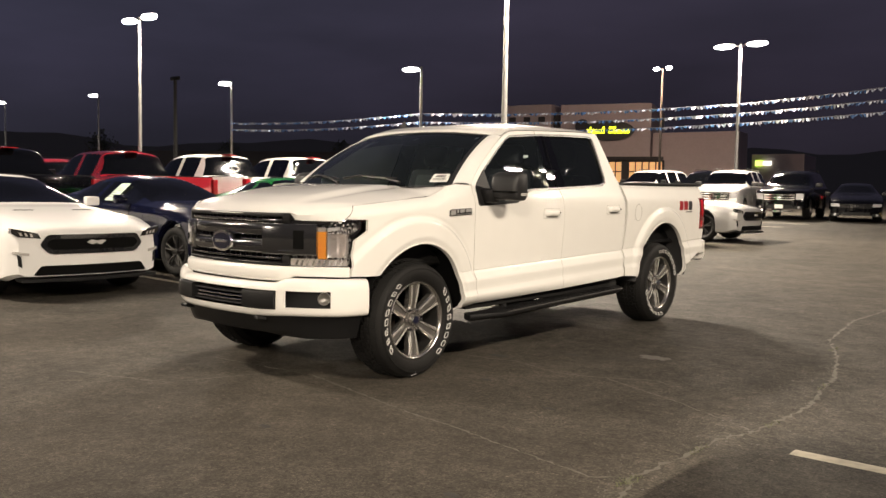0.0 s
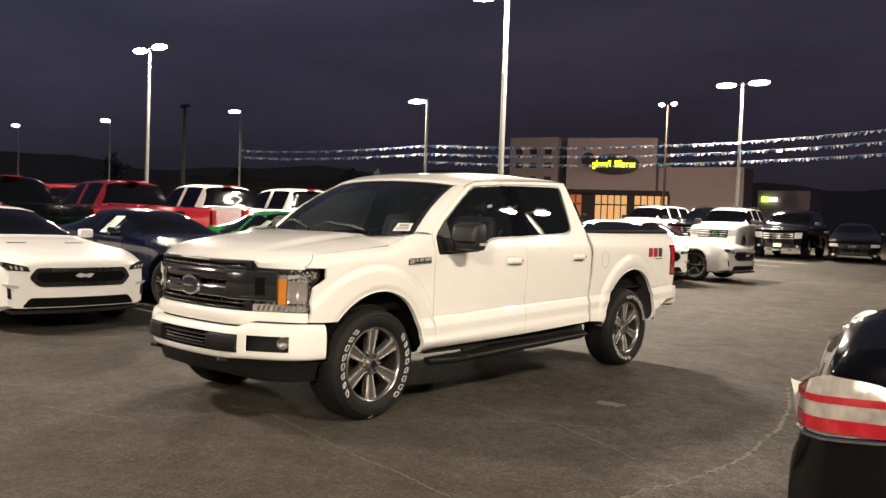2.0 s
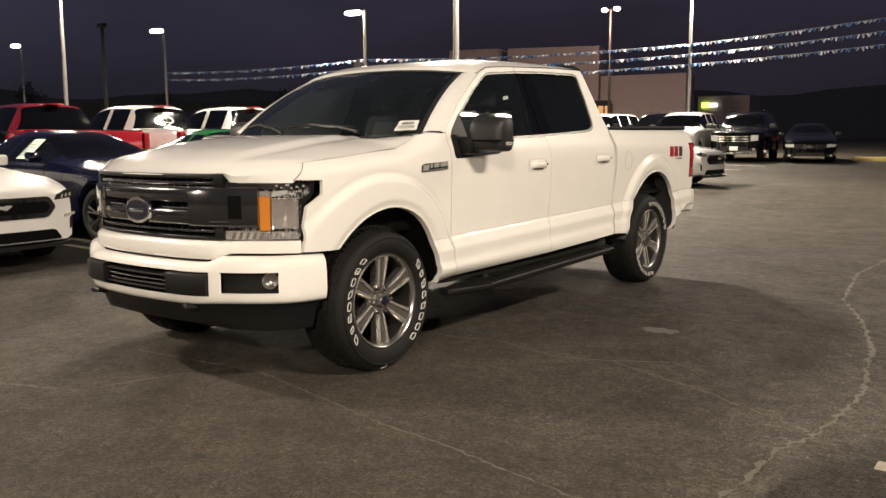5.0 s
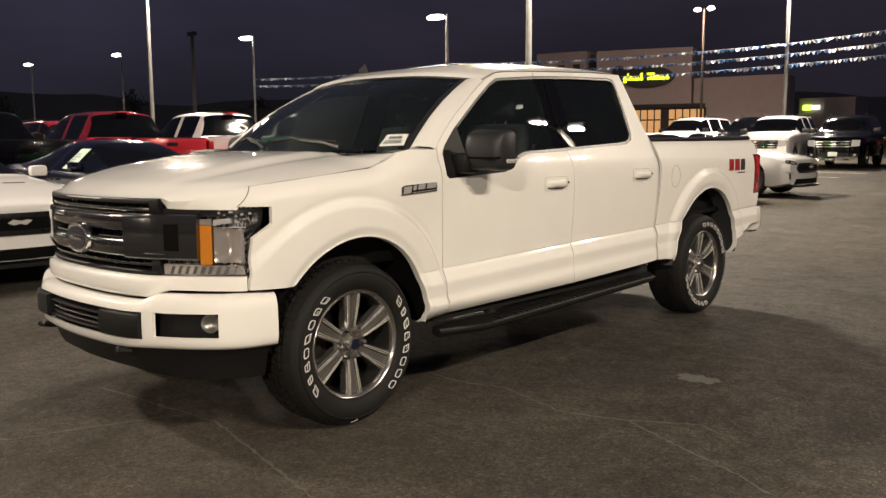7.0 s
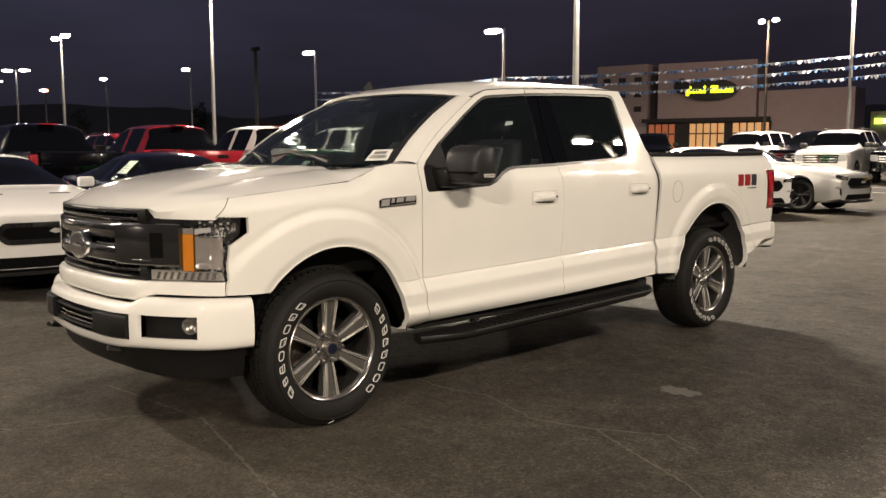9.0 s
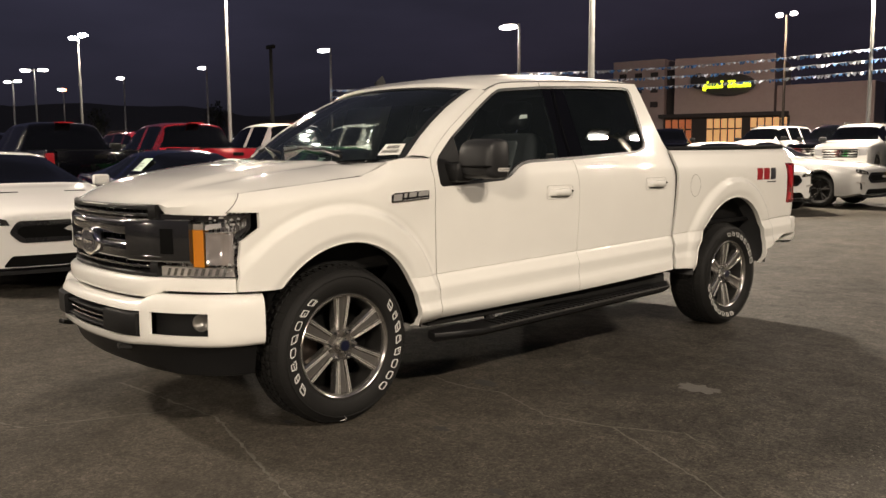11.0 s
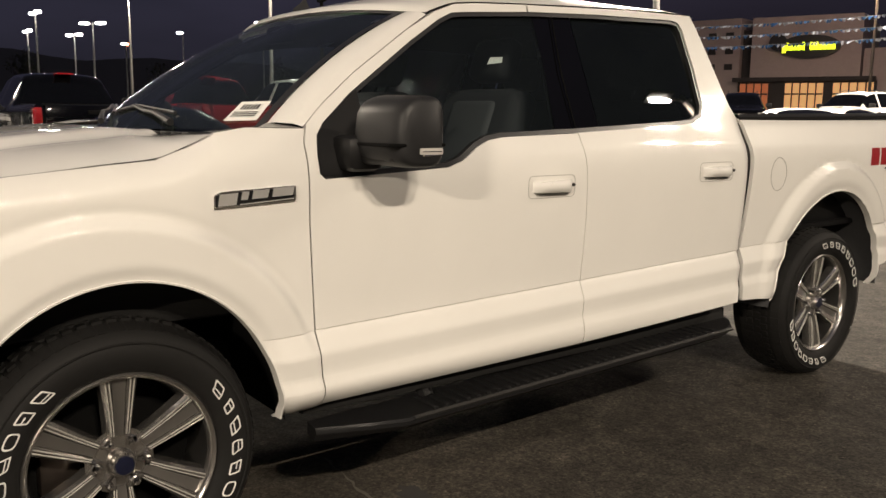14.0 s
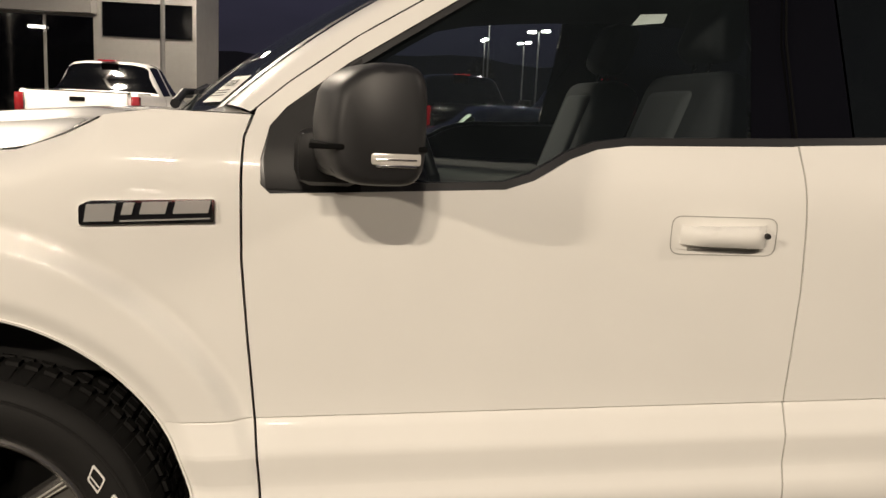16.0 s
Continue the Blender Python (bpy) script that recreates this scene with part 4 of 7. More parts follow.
bm = bmesh.new()
grid(bm, [[ws(-1 + k / 14, j / 12) for k in range(29)] for j in range(13)])
wind = part("windshield", bm, GLASS_WIND, truck, "clear windshield with dark shaded band", 60)
bm = bmesh.new()
edge_in, edge_out = [], []
for u, v in [(-1, j / 12) for j in range(13)] + [(-1 + k / 14, 1) for k in range(1, 29)] + [(1, 1 - j / 12) for j in range(1, 13)]:
    p = ws(u, v)
    q = ws(max(-0.965, min(0.965, u)), min(0.965, v))
    edge_out.append(p + Vector((0, -0.002, 0.003)))
    edge_in.append(q + Vector((0, -0.002, 0.003)))
grid(bm, [edge_out, edge_in])
part("windshield_seal", bm, TRIM, wind, "black seal round the windshield", 80)
for sx in (1, -1):
    bm = bmesh.new()
    line = [(-1.276, 1.340), (-1.262, 1.352), (-1.20, 1.406), (-1.06, 1.509), (-0.80, 1.671), (-0.70, 1.728)]
    rows = []
    for k in range(25):
        t = k / 24
        f = t * 5
        i = min(4, int(f))
        y, z = (line[i][j] + (line[i + 1][j] - line[i][j]) * (f - i) for j in (0, 1))
        a = Vector((body_x(y, z) - 0.001, y, z))
        dist = (z - 1.339) / (1.728 - 1.339)
        b = ws(1, min(1, max(0, 0.02 + 0.97 * dist)))
        mid = a.lerp(b, 0.5) + Vector((0.013, -0.008, 0.007))
        q1, q2 = a.lerp(mid, 0.55) + Vector((0.006, -0.003, 0.003)), mid.lerp(b, 0.5) + Vector((0.005, -0.004, 0.003))
        low = a + Vector((-0.02, 0, 0))
        rows.append([(sx * p.x, p.y, p.z) for p in (low, a, q1, mid, q2, b, b + Vector((-0.01, 0.02, -0.015)))])
    grid(bm, rows)
    part("windshield_pillar", bm, WHITE, truck, "white windshield pillar", 50)
    bm = bmesh.new()
    grid(bm, [[(p[0] - sx * 0.035, p[1] + 0.02, p[2] - 0.012) for p in (r[1], r[3], r[5])] for r in rows])
    part("pillar_lining", bm, PLASTIC, truck, "dark inner pillar lining", 60)
    bm = bmesh.new()
    base = [(body_x(-1.276, 1.336), -1.275, 1.336), (body_x(-1.40, 1.336) - 0.004, -1.40, 1.338), (body_x(-1.46, 1.336) - 0.006, -1.46, 1.338), (body_x(-1.555, 1.32) - 0.02, -1.552, 1.323)]
    inn = [ws(1, 0.03), ws(1, 0.0) + Vector((0.02, -0.03, 0.0)), ws(1, 0) + Vector((0, -0.10, -0.004)), ws(1, 0) + Vector((-0.02, -0.18, -0.012))]
    grid(bm, [[(sx * x, y, z) for x, y, z in base], [(sx * p.x, p.y, p.z) for p in inn]])
    part("fender_top", bm, WHITE, truck, "white fender top at the windshield base", 60)
    # rear cab face
bm = bmesh.new()
rear = [(0.945, 0.972, 1.36), (0.90, 0.930, 1.44), (0.83, 0.896, 1.60), (0.755, 0.852, 1.79), (0.72, 0.835, 1.845)]
grid(bm, [[(x * k / 6, y + 0.02, z + (0.05 * (1 - (k / 6) ** 2) if z > 1.82 else 0)) for k in range(-6, 7)] for x, y, z in rear])
part("cab_back", bm, WHITE, truck, "white back of the cab", 50)
bm = bmesh.new()
grid(bm, [[(x * 0.98 * k / 6, y - 0.02, z) for k in range(-6, 7)] for x, y, z in rear])
part("cab_back_lining", bm, PLASTIC, truck, "dark inner cab wall", 50)
bm = bmesh.new()
grid(bm, [[(x * k / 6, y + 0.026, z) for k in range(-6, 7)] for x, y, z in [(0.70, 0.918, 1.46), (0.66, 0.872, 1.70), (0.62, 0.850, 1.78)]])
part("rear_window", bm, GLOSS_BLACK, truck, "dark rear cab window", 50)

# hood
bm = bmesh.new()
rows = []
for i in range(31):
    v = i / 30
    yc, ye = -2.705 + (2.705 - 1.585) * v, -2.355 + (2.355 - 1.565) * v
    ze = smooth(shoulder, ye)
    xe = fender_x(ye, ze) - 0.002
    zc = smooth([(0, 1.124), (0.03, 1.140), (0.12, 1.170), (0.35, 1.224), (0.65, 1.272), (1.0, 1.306)], v)
    row = []
    for k in range(-24, 25):
        u = k / 24
        a = abs(u)
        x = xe * u
        y = yc + (ye - yc) * (a ** 2.4)
        z = ze + (zc - ze) * (1 - a ** 3.5) + 0.020 * (1 - a ** 8) * step01(v, 0.0, 0.12) * (1 - step01(v, 0.86, 1.0)) + 0.016 * (1 - step01(a, 0.50, 0.60)) * step01(v, 0.02, 0.3) - 0.006 * (1 - step01(abs(a - 0.62), 0.0, 0.06)) * step01(v, 0.1, 0.4)
        row.append((x, y, z))
    rows.append(row)
wide = [(fender_x(y, z) - 0.001) / fender_x(-2.355, 1.180) for y, z in ((-2.416, 1.094), (-2.391, 1.128))]
low = [z - 0.006 + (1.088 - z) * step01(abs(x), 0.53, 0.575) for x, y, z in rows[0]]
lip = [(x * wide[0], y - 0.010 - 0.006 * (z > 1.14) - 0.048 * step01(abs(x), 0.60, 0.86), b) for (x, y, z), b in zip(rows[0], low)]
lip2 = [(x * wide[1], y - 0.010 - 0.004 * (z > 1.14) - 0.020 * step01(abs(x), 0.60, 0.86), b + (z - b) * 0.6) for (x, y, z), b in zip(rows[0], low)]
grid(bm, [lip, lip2] + rows)
hood = part("hood", bm, WHITE, truck, "white hood with a raised centre", 45)
bm = bmesh.new()
grid(bm, [[(0.90 * k / 20, -1.60 + 0.05 * abs(k / 20) ** 2 - 0.02, 1.300 + 0.012 * abs(k / 20)) for k in range(-20, 21)], [ws(k / 20, 0.0) + Vector((0, -0.01, -0.012)) for k in range(-20, 21)], [ws(k / 20, 0.02) + Vector((0, 0, -0.02)) for k in range(-20, 21)]])
cowl = part("cowl", bm, PLASTIC, truck, "black slotted cowl below the windshield", 50)
for k in range(-10, 11):
    bm = bmesh.new()
    x = k * 0.07
    box(bm, x - 0.028, x + 0.028, -1.598 + 0.2 * (x / 0.85) ** 2 * 0.4, -1.570 + 0.2 * (x / 0.85) ** 2 * 0.4, 1.308, 1.318, 0.003)
    part("cowl_slat", bm, PLASTIC_GREY, cowl)
for x0, x1 in ((0.55, 0.02), (-0.18, -0.70)):
    wiper = bmesh.new()
    a, b = ws(x0, 0.02) + Vector((0, -0.02, 0.012)), ws(x1, 0.13) + Vector((0, -0.012, 0.012))
    tube(wiper, [a, a.lerp(b, 0.35) + Vector((0, -0.008, 0.012)), a.lerp(b, 0.62), b], [0.013, 0.010, 0.008, 0.006], 8)
    arm = part("wiper_arm", wiper, PLASTIC_GREY, truck, "grey wiper arm at rest")
    bl = bmesh.new()
    tube(bl, [ws(x0 - 0.08, 0.09) + Vector((0, -0.004, 0.006)), ws(x1 - 0.0, 0.14) + Vector((0, -0.004, 0.006)), ws(x1 - 0.22, 0.10) + Vector((0, -0.004, 0.006))], 0.007, 6)
    part("wiper_blade", bl, TRIM, arm)

# ---- front end ----


def run(pts):
    """A plan curve (x, y): returns place(s, z, d), with s from the centre line outwards, and s_at(x)."""
    fine = []
    for k in range(121):
        t = k / 120 * (len(pts) - 1)
        i = min(len(pts) - 2, int(t))
        p0, p1, p2, p3 = (Vector(pts[max(0, i - 1)]) if i else Vector((-pts[1][0], pts[1][1]))), Vector(pts[i]), Vector(pts[i + 1]), Vector(pts[min(len(pts) - 1, i + 2)])
        f = t - i
        fine.append(0.5 * ((2 * p1) + (p2 - p0) * f + (2 * p0 - 5 * p1 + 4 * p2 - p3) * f * f + (3 * p1 - p0 - 3 * p2 + p3) * f ** 3))
    acc = [0.0]
    for a, b in zip(fine, fine[1:]):
        acc.append(acc[-1] + (b - a).length)

    def place(s, z, d=0.0):
        sgn, s = (1 if s >= 0 else -1), min(abs(s), acc[-1] - 1e-6)
        i = max(k for k in range(120) if acc[k] <= s)
        f = (s - acc[i]) / max(1e-9, acc[i + 1] - acc[i])
        p, t = fine[i].lerp(fine[i + 1], f), (fine[i + 1] - fine[i]).normalized()
        q = p + Vector((t.y, -t.x)) * d
        return Vector((sgn * q.x, q.y, z))

    def s_at(x):
        return next((acc[k] for k in range(121) if fine[k].x >= x), acc[-1])
    return place, s_at


upper, s_up = run([(0.0, -2.705), (0.30, -2.690), (0.52, -2.632), (0.70, -2.525), (0.80, -2.450), (0.87, -2.385), (0.908, -2.33), (0.938, -2.25)])
lower, s_lo = run([(0.0, -2.785), (0.38, -2.758), (0.52, -2.718), (0.70, -2.625), (0.84, -2.510), (0.905, -2.41), (0.932, -2.31), (0.940, -2.25)])


def strip(curve, s0, s1, low, high, d0, d1, n=24, round_edge=0.0):
    """A solid bar along a plan curve; low and high: heights, numbers or functions of s."""
    lo = low if callable(low) else (lambda s: low)
    hi = high if callable(high) else (lambda s: high)
    bm = bmesh.new()
    rows = []
    for k in range(n + 1):
        s = s0 + (s1 - s0) * k / n
        l, h, e = lo(s), hi(s), round_edge
        if e:
            rows.append([curve(s, l, d0), curve(s, l, d1 - e), curve(s, l + e * 0.3, d1 - e * 0.3), curve(s, l + e, d1), curve(s, h - e, d1), curve(s, h - e * 0.3, d1 - e * 0.3), curve(s, h, d1 - e), curve(s, h, d0)])
        else:
            rows.append([curve(s, l, d0), curve(s, l, d1), curve(s, h, d1), curve(s, h, d0)])
    grid(bm, rows, close=True)
    rim = [e for e in bm.edges if len(e.link_faces) == 1]
    if rim:
        bmesh.ops.holes_fill(bm, edges=rim, sides=0)
    return bm


def rise(s):
    return 0.682 + 0.034 * step01(abs(s), 0.50, 0.62)


front_panel = part("front_panel", strip(upper, -s_up(0.868), s_up(0.868), lambda s: rise(s) + 0.006, lambda s: 0.786, -0.05, 0.006, 70, 0.004), WHITE, truck, "white panel below the grille")
bm = bmesh.new()
rows = []
for k in range(61):
    q = s_up(0.66) * (k / 30 - 1)
    d, h = 0.008 + 0.034 * (1 - step01(abs(q), 0.50, 0.655)), 0.786
    l = rise(q) + 0.008
    rows.append([upper(q, l, -0.02), upper(q, l, d * 0.55), upper(q, l + 0.012, d * 0.9), upper(q, l + 0.032, d), upper(q, h - 0.03, d), upper(q, h - 0.010, d * 0.85), upper(q, h, d * 0.45), upper(q, h, -0.02)])
grid(bm, rows)
part("panel_bulge", bm, WHITE, front_panel, "", 60)

# narrow gap between the hood's front corner and the fender
for sx in (1, -1):
    bm = bmesh.new()
    tube(bm, [(sx * (fender_x(y, z) - 0.0005), y, z) for y, z in ((-2.352 - 0.0665 * k / 6, 1.182 - 0.088 * k / 6) for k in range(7))], 0.0024, 6)
    part("hood_gap", bm, SEAM, truck, "dark gap beside the hood corner")

# grille
grille = part("grille", strip(upper, -0.60, 0.60, 0.785, 1.135, -0.10, -0.055, 30), VOID, truck, "black grille with two thick dark grey bars")
for z0, z1, s1, d, m, e in [(1.104, 1.128, 0.56, 0.006, PLASTIC_GREY, 0.006), (1.070, 1.086, 0.545, 0.0, GRILLE_GREY, 0.005), (0.978, 1.056, 0.56, 0.022, GRILLE_GREY, 0.020), (0.862, 0.946, 0.56, 0.024, GRILLE_GREY, 0.022), (0.826, 0.840, 0.545, 0.0, GRILLE_GREY, 0.005), (0.788, 0.808, 0.56, 0.010, PLASTIC, 0.006)]:
    part("grille_bar", strip(upper, -s1, s1, z0, z1, -0.055, d, 36, e), m, grille, "", 60)
for sx in (1, -1):
    # bright strips stand in for lamp reflections along the bar edges
    part("grille_highlight", strip(upper, sx * 0.17, sx * 0.43, 0.948, 0.957, -0.055, 0.012, 10, 0.003), CHROME, grille, "thin bright strip for a highlight in the grille slot")
    part("grille_highlight", strip(upper, sx * 0.0, sx * 0.535, 1.083, 1.0865, -0.055, 0.003, 14, 0.001), CHROME, grille, "thin bright strip for a highlight in the grille slot")
    part("grille_highlight", strip(upper, sx * 0.0, sx * 0.535, 0.837, 0.8405, -0.055, 0.003, 14, 0.001), CHROME, grille, "thin bright strip for a highlight in the grille slot")
    part("grille_highlight", strip(upper, sx * 0.02, sx * 0.53, 1.056, 1.061, -0.055, 0.012, 10, 0.002), RIM, grille)
    part("clamp_block", strip(upper, sx * 0.375, sx * 0.752, 0.856, 1.062, -0.06, 0.026, 22, 0.022), GRILLE_GREY, grille, "dark grey block that grips the headlight", 60)
    part("clamp_recess", strip(upper, sx * 0.60, sx * 0.668, 0.900, 1.020, 0.0, 0.0275, 8, 0.003), VOID, grille)
    part("clamp_edge", strip(upper, sx * 0.50, sx * 0.60, 0.884, 0.890, 0.0, 0.030, 8, 0.002), CHROME, grille)
    for z0, z1 in ((0.79, 0.856), (1.062, 1.126)):
        part("grille_side_frame", strip(upper, sx * 0.52, sx * 0.565, z0, z1, -0.06, 0.008, 6, 0.008), PLASTIC, grille)
    for k in range(9):
        part("grille_mesh", strip(upper, sx * (0.03 + 0.055 * k), sx * (0.036 + 0.055 * k), 0.79, 1.13, -0.058, -0.045, 2), PLASTIC, grille)
oval = [(0.112 * math.cos(2 * math.pi * k / 40), 0.928 + 0.070 * math.sin(2 * math.pi * k / 40)) for k in range(40)]
oval_ob = part("oval_badge", prism(oval, lambda u, v, d: Vector((u, -2.705 - d, v)), 0.0, 0.044, 0.010), CHROME, grille, "chrome oval badge with a dark blue field")
part("badge_field", prism([(u * 0.86, 0.928 + (v - 0.928) * 0.78) for u, v in oval], lambda u, v, d: Vector((u, -2.705 - d, v)), 0.02, 0.047), BADGE_BLUE, oval_ob)
bm = bmesh.new()
box(bm, -0.062, 0.062, -2.756, -2.750, 0.918, 0.938, 0.002)
part("badge_bar", bm, CHROME, oval_ob)

# headlights: a housing, bright bowls, an amber block and a clear lens
for sx in (1, -1):
    s0, sb = s_up(0.54), s_up(0.868)
    s1 = sb + 0.076
    out = [(s0, 0.785), (sb, 0.788), (sb + 0.004, 0.962), (s1 - 0.004, 1.022), (s1, 1.09), (s0, 1.086)]
    out = rounded(out, [0.004, 0.03, 0.02, 0.01, 0.012, 0.004], 3)

    def wrapped(outline, d0, d1, cut=0.05):
        bm = bmesh.new()
        bm.faces.new([bm.verts.new((u, v, 0)) for u, v in outline])
        lo, hi = min(p[0] for p in outline), max(p[0] for p in outline)
        k = math.ceil(lo / cut)
        while k * cut < hi:
            bmesh.ops.bisect_plane(bm, geom=bm.faces[:] + bm.edges[:] + bm.verts[:], dist=1e-5, plane_co=(k * cut, 0, 0), plane_no=(1, 0, 0))
            k += 1
        flat = [(v, v.co.copy()) for v in bm.verts]
        if abs(d1 - d0) > 1e-6:
            got = bmesh.ops.extrude_face_region(bm, geom=bm.faces[:])
            tops = {g for g in got["geom"] if isinstance(g, bmesh.types.BMVert)}
        else:
            tops = set()
        for v in bm.verts:
            u, z = v.co.x, v.co.y
            v.co = upper(sx * u, z, d1 if v in tops else d0)
        return bm
    lamp = part("headlight", wrapped(out, -0.09, -0.055), CUT, truck, "clear headlight with an amber side block")
    part("headlight_rim", wrapped(inset(out, -0.009), -0.080, -0.058), GLOSS_BLACK, lamp, "black outer rim")
    part("headlight_bezel", wrapped([(s0, 1.046), (0.93, 1.052), (s1 - 0.026, 1.066), (s1 - 0.012, 1.086), (s0, 1.084)], -0.055, -0.014), GLOSS_BLACK, lamp, "black upper bezel")
    part("headlight_bezel", wrapped([(s0, 0.790), (sb - 0.01, 0.793), (sb - 0.02, 0.832), (s0, 0.836)], -0.055, -0.022), BOWL_GREY, lamp, "grey lower bezel")
    # behind the amber block: a shallow grey bowl, a bright shelf above it and small white quads painted as glints
    sa, se = s_up(0.752) + 0.006, sb - 0.010
    bm = bmesh.new()
    rows = []
    for k in range(15):
        q = k / 14
        row = []
        for n in range(11):
            w = n / 10
            dip = math.sin(math.pi * min(1.0, 1.15 * q)) ** 0.8 * math.sin(math.pi * w) ** 0.6
            row.append(upper(sx * (sa + (se - sa) * q), 0.848 + 0.150 * w, -0.012 - 0.036 * dip + 0.005 * math.sin(9.5 * q)))
        rows.append(row)
    grid(bm, rows)
    part("lamp_bowl", bm, BOWL_GREY, lamp, "smooth grey reflector bowl", 60)
    part("lamp_shelf", wrapped([(sa, 1.010), (sa + 0.62 * (se - sa), 1.026), (sa + 0.58 * (se - sa), 1.046), (sa, 1.036)], -0.055, -0.010), LAMP_BRIGHT, lamp, "bright shelf over the reflector")
    part("lamp_divider", wrapped([(sa, 0.999), (se + 0.012, 1.002), (se + 0.012, 1.007), (sa, 1.004)], -0.055, -0.008), CHROME, lamp)
    for q, w, h, v in ((0.10, 0.07, 0.010, 0.852), (0.55, 0.05, 0.007, 0.838), (0.66, 0.04, 0.007, 0.834), (0.80, 0.10, 0.012, 0.846), (0.74, 0.04, 0.006, 0.815), (0.88, 0.05, 0.006, 0.822), (0.86, 0.06, 0.010, 0.990), (0.96, 0.03, 0.030, 0.945),
                       (0.16, 0.10, 0.010, 1.062), (0.34, 0.07, 0.008, 1.054), (0.52, 0.16, 0.010, 1.066), (0.72, 0.08, 0.012, 1.048), (0.90, 0.12, 0.010, 1.056), (0.76, 0.12, 0.010, 1.022), (0.98, 0.10, 0.009, 1.036), (1.16, 0.10, 0.010, 1.060)):
        u0, u1 = sa + q * (se - sa), sa + (q + w) * (se - sa)
        part("lamp_glint", wrapped([(u0, v), (u1, v + 0.001), (u1 - 0.002, v + h), (u0 + 0.003, v + h)], -0.014, -0.007), LAMP_BRIGHT, lamp, "small white quad for a glint")
    for k in range(9):
        u = 0.60 + 0.036 * k
        part("lamp_rib", wrapped([(u, 0.796), (u + 0.016, 0.796), (u + 0.028, 0.830), (u + 0.012, 0.830)], -0.022, -0.014), CHROME, lamp)
    wing = rounded([(se + 0.008, 0.992), (s1 - 0.022, 1.032), (s1 - 0.020, 1.086), (s1 - 0.001, 1.088), (s1 - 0.005, 1.024), (se + 0.014, 0.966)], 0.003, 2)
    part("headlight_wing", wrapped(wing, -0.03, -0.006), GLOSS_BLACK, lamp, "black outer corner")
    part("amber_block", wrapped([(s_up(0.705), 0.838), (s_up(0.752), 0.838), (s_up(0.752), 1.012), (s_up(0.705), 1.012)], -0.055, -0.004), AMBER, lamp, "amber turn signal block")
    part("white_block", wrapped([(s_up(0.705), 1.014), (s_up(0.752), 1.014), (s_up(0.752), 1.040), (s_up(0.705), 1.040)], -0.055, -0.008), CLEAR_WHITE, lamp)
    part("clear_lens", wrapped([(s_up(0.70), 0.788)] + [p for p in out if p[0] > s_up(0.70)] + [(s_up(0.70), 1.086)], 0.0, 0.0), LENS, lamp, "clear lens", 60)

# bumper, with its openings
bm = bmesh.new()
s_fog0, s_fog1, s_pad0, s_pad1 = s_lo(0.585), s_lo(0.835), s_lo(0.27), s_lo(0.53)
ss = sorted({-1.17 + 0.03 * k for k in range(79)} | {s * v for s in (-1, 1) for v in (s_fog0, s_fog1, s_pad1)})
prof = [(0.470, -0.05), (0.474, -0.012), (0.490, 0.0), (0.512, 0.004), (0.528, 0.006), (0.585, 0.006), (0.634, 0.004), (0.652, 0.002), (0.675, -0.004), (0.690, -0.014), (0.700, -0.03), (0.700, -0.07)]
verts = []
for s in ss:
    top = (rise(s) - 0.004 - 0.70)
    bot = 0.0 - 0.012 * (1 - step01(abs(s), 0.3, 0.7))
    verts.append([bm.verts.new(lower(s, z + top * step01(z, 0.63, 0.70) + bot * (1 - step01(z, 0.47, 0.55)), d)) for z, d in prof])
for i, (s0, s1) in enumerate(zip(ss, ss[1:])):
    for j in range(len(prof) - 1):
        mid, z0, z1 = abs((s0 + s1) / 2), prof[j][0], prof[j + 1][0]
        if s_fog0 < mid < s_fog1 and z0 >= 0.527 and z1 <= 0.635:
            continue
        if mid < s_pad1 and z0 >= 0.511 and z1 <= 0.635:
            continue
        bm.faces.new((verts[i][j], verts[i + 1][j], verts[i + 1][j + 1], verts[i][j + 1]))
rim = [e for e in bm.edges if len(e.link_faces) == 1 and 0.50 < sum(v.co.z for v in e.verts) / 2 < 0.64 and max(abs(v.co.x) for v in e.verts) < 0.90]
got = bmesh.ops.extrude_edge_only(bm, edges=rim)
for v in got["geom"]:
    if isinstance(v, bmesh.types.BMVert):
        v.co.y += 0.014
        v.co.x *= 0.997
bumper = part("front_bumper", bm, WHITE, truck, "white painted front bumper with black inserts", 50)
part("bumper_back", strip(lower, -1.10, 1.10, 0.48, 0.68, -0.16, -0.075, 40), VOID, bumper)
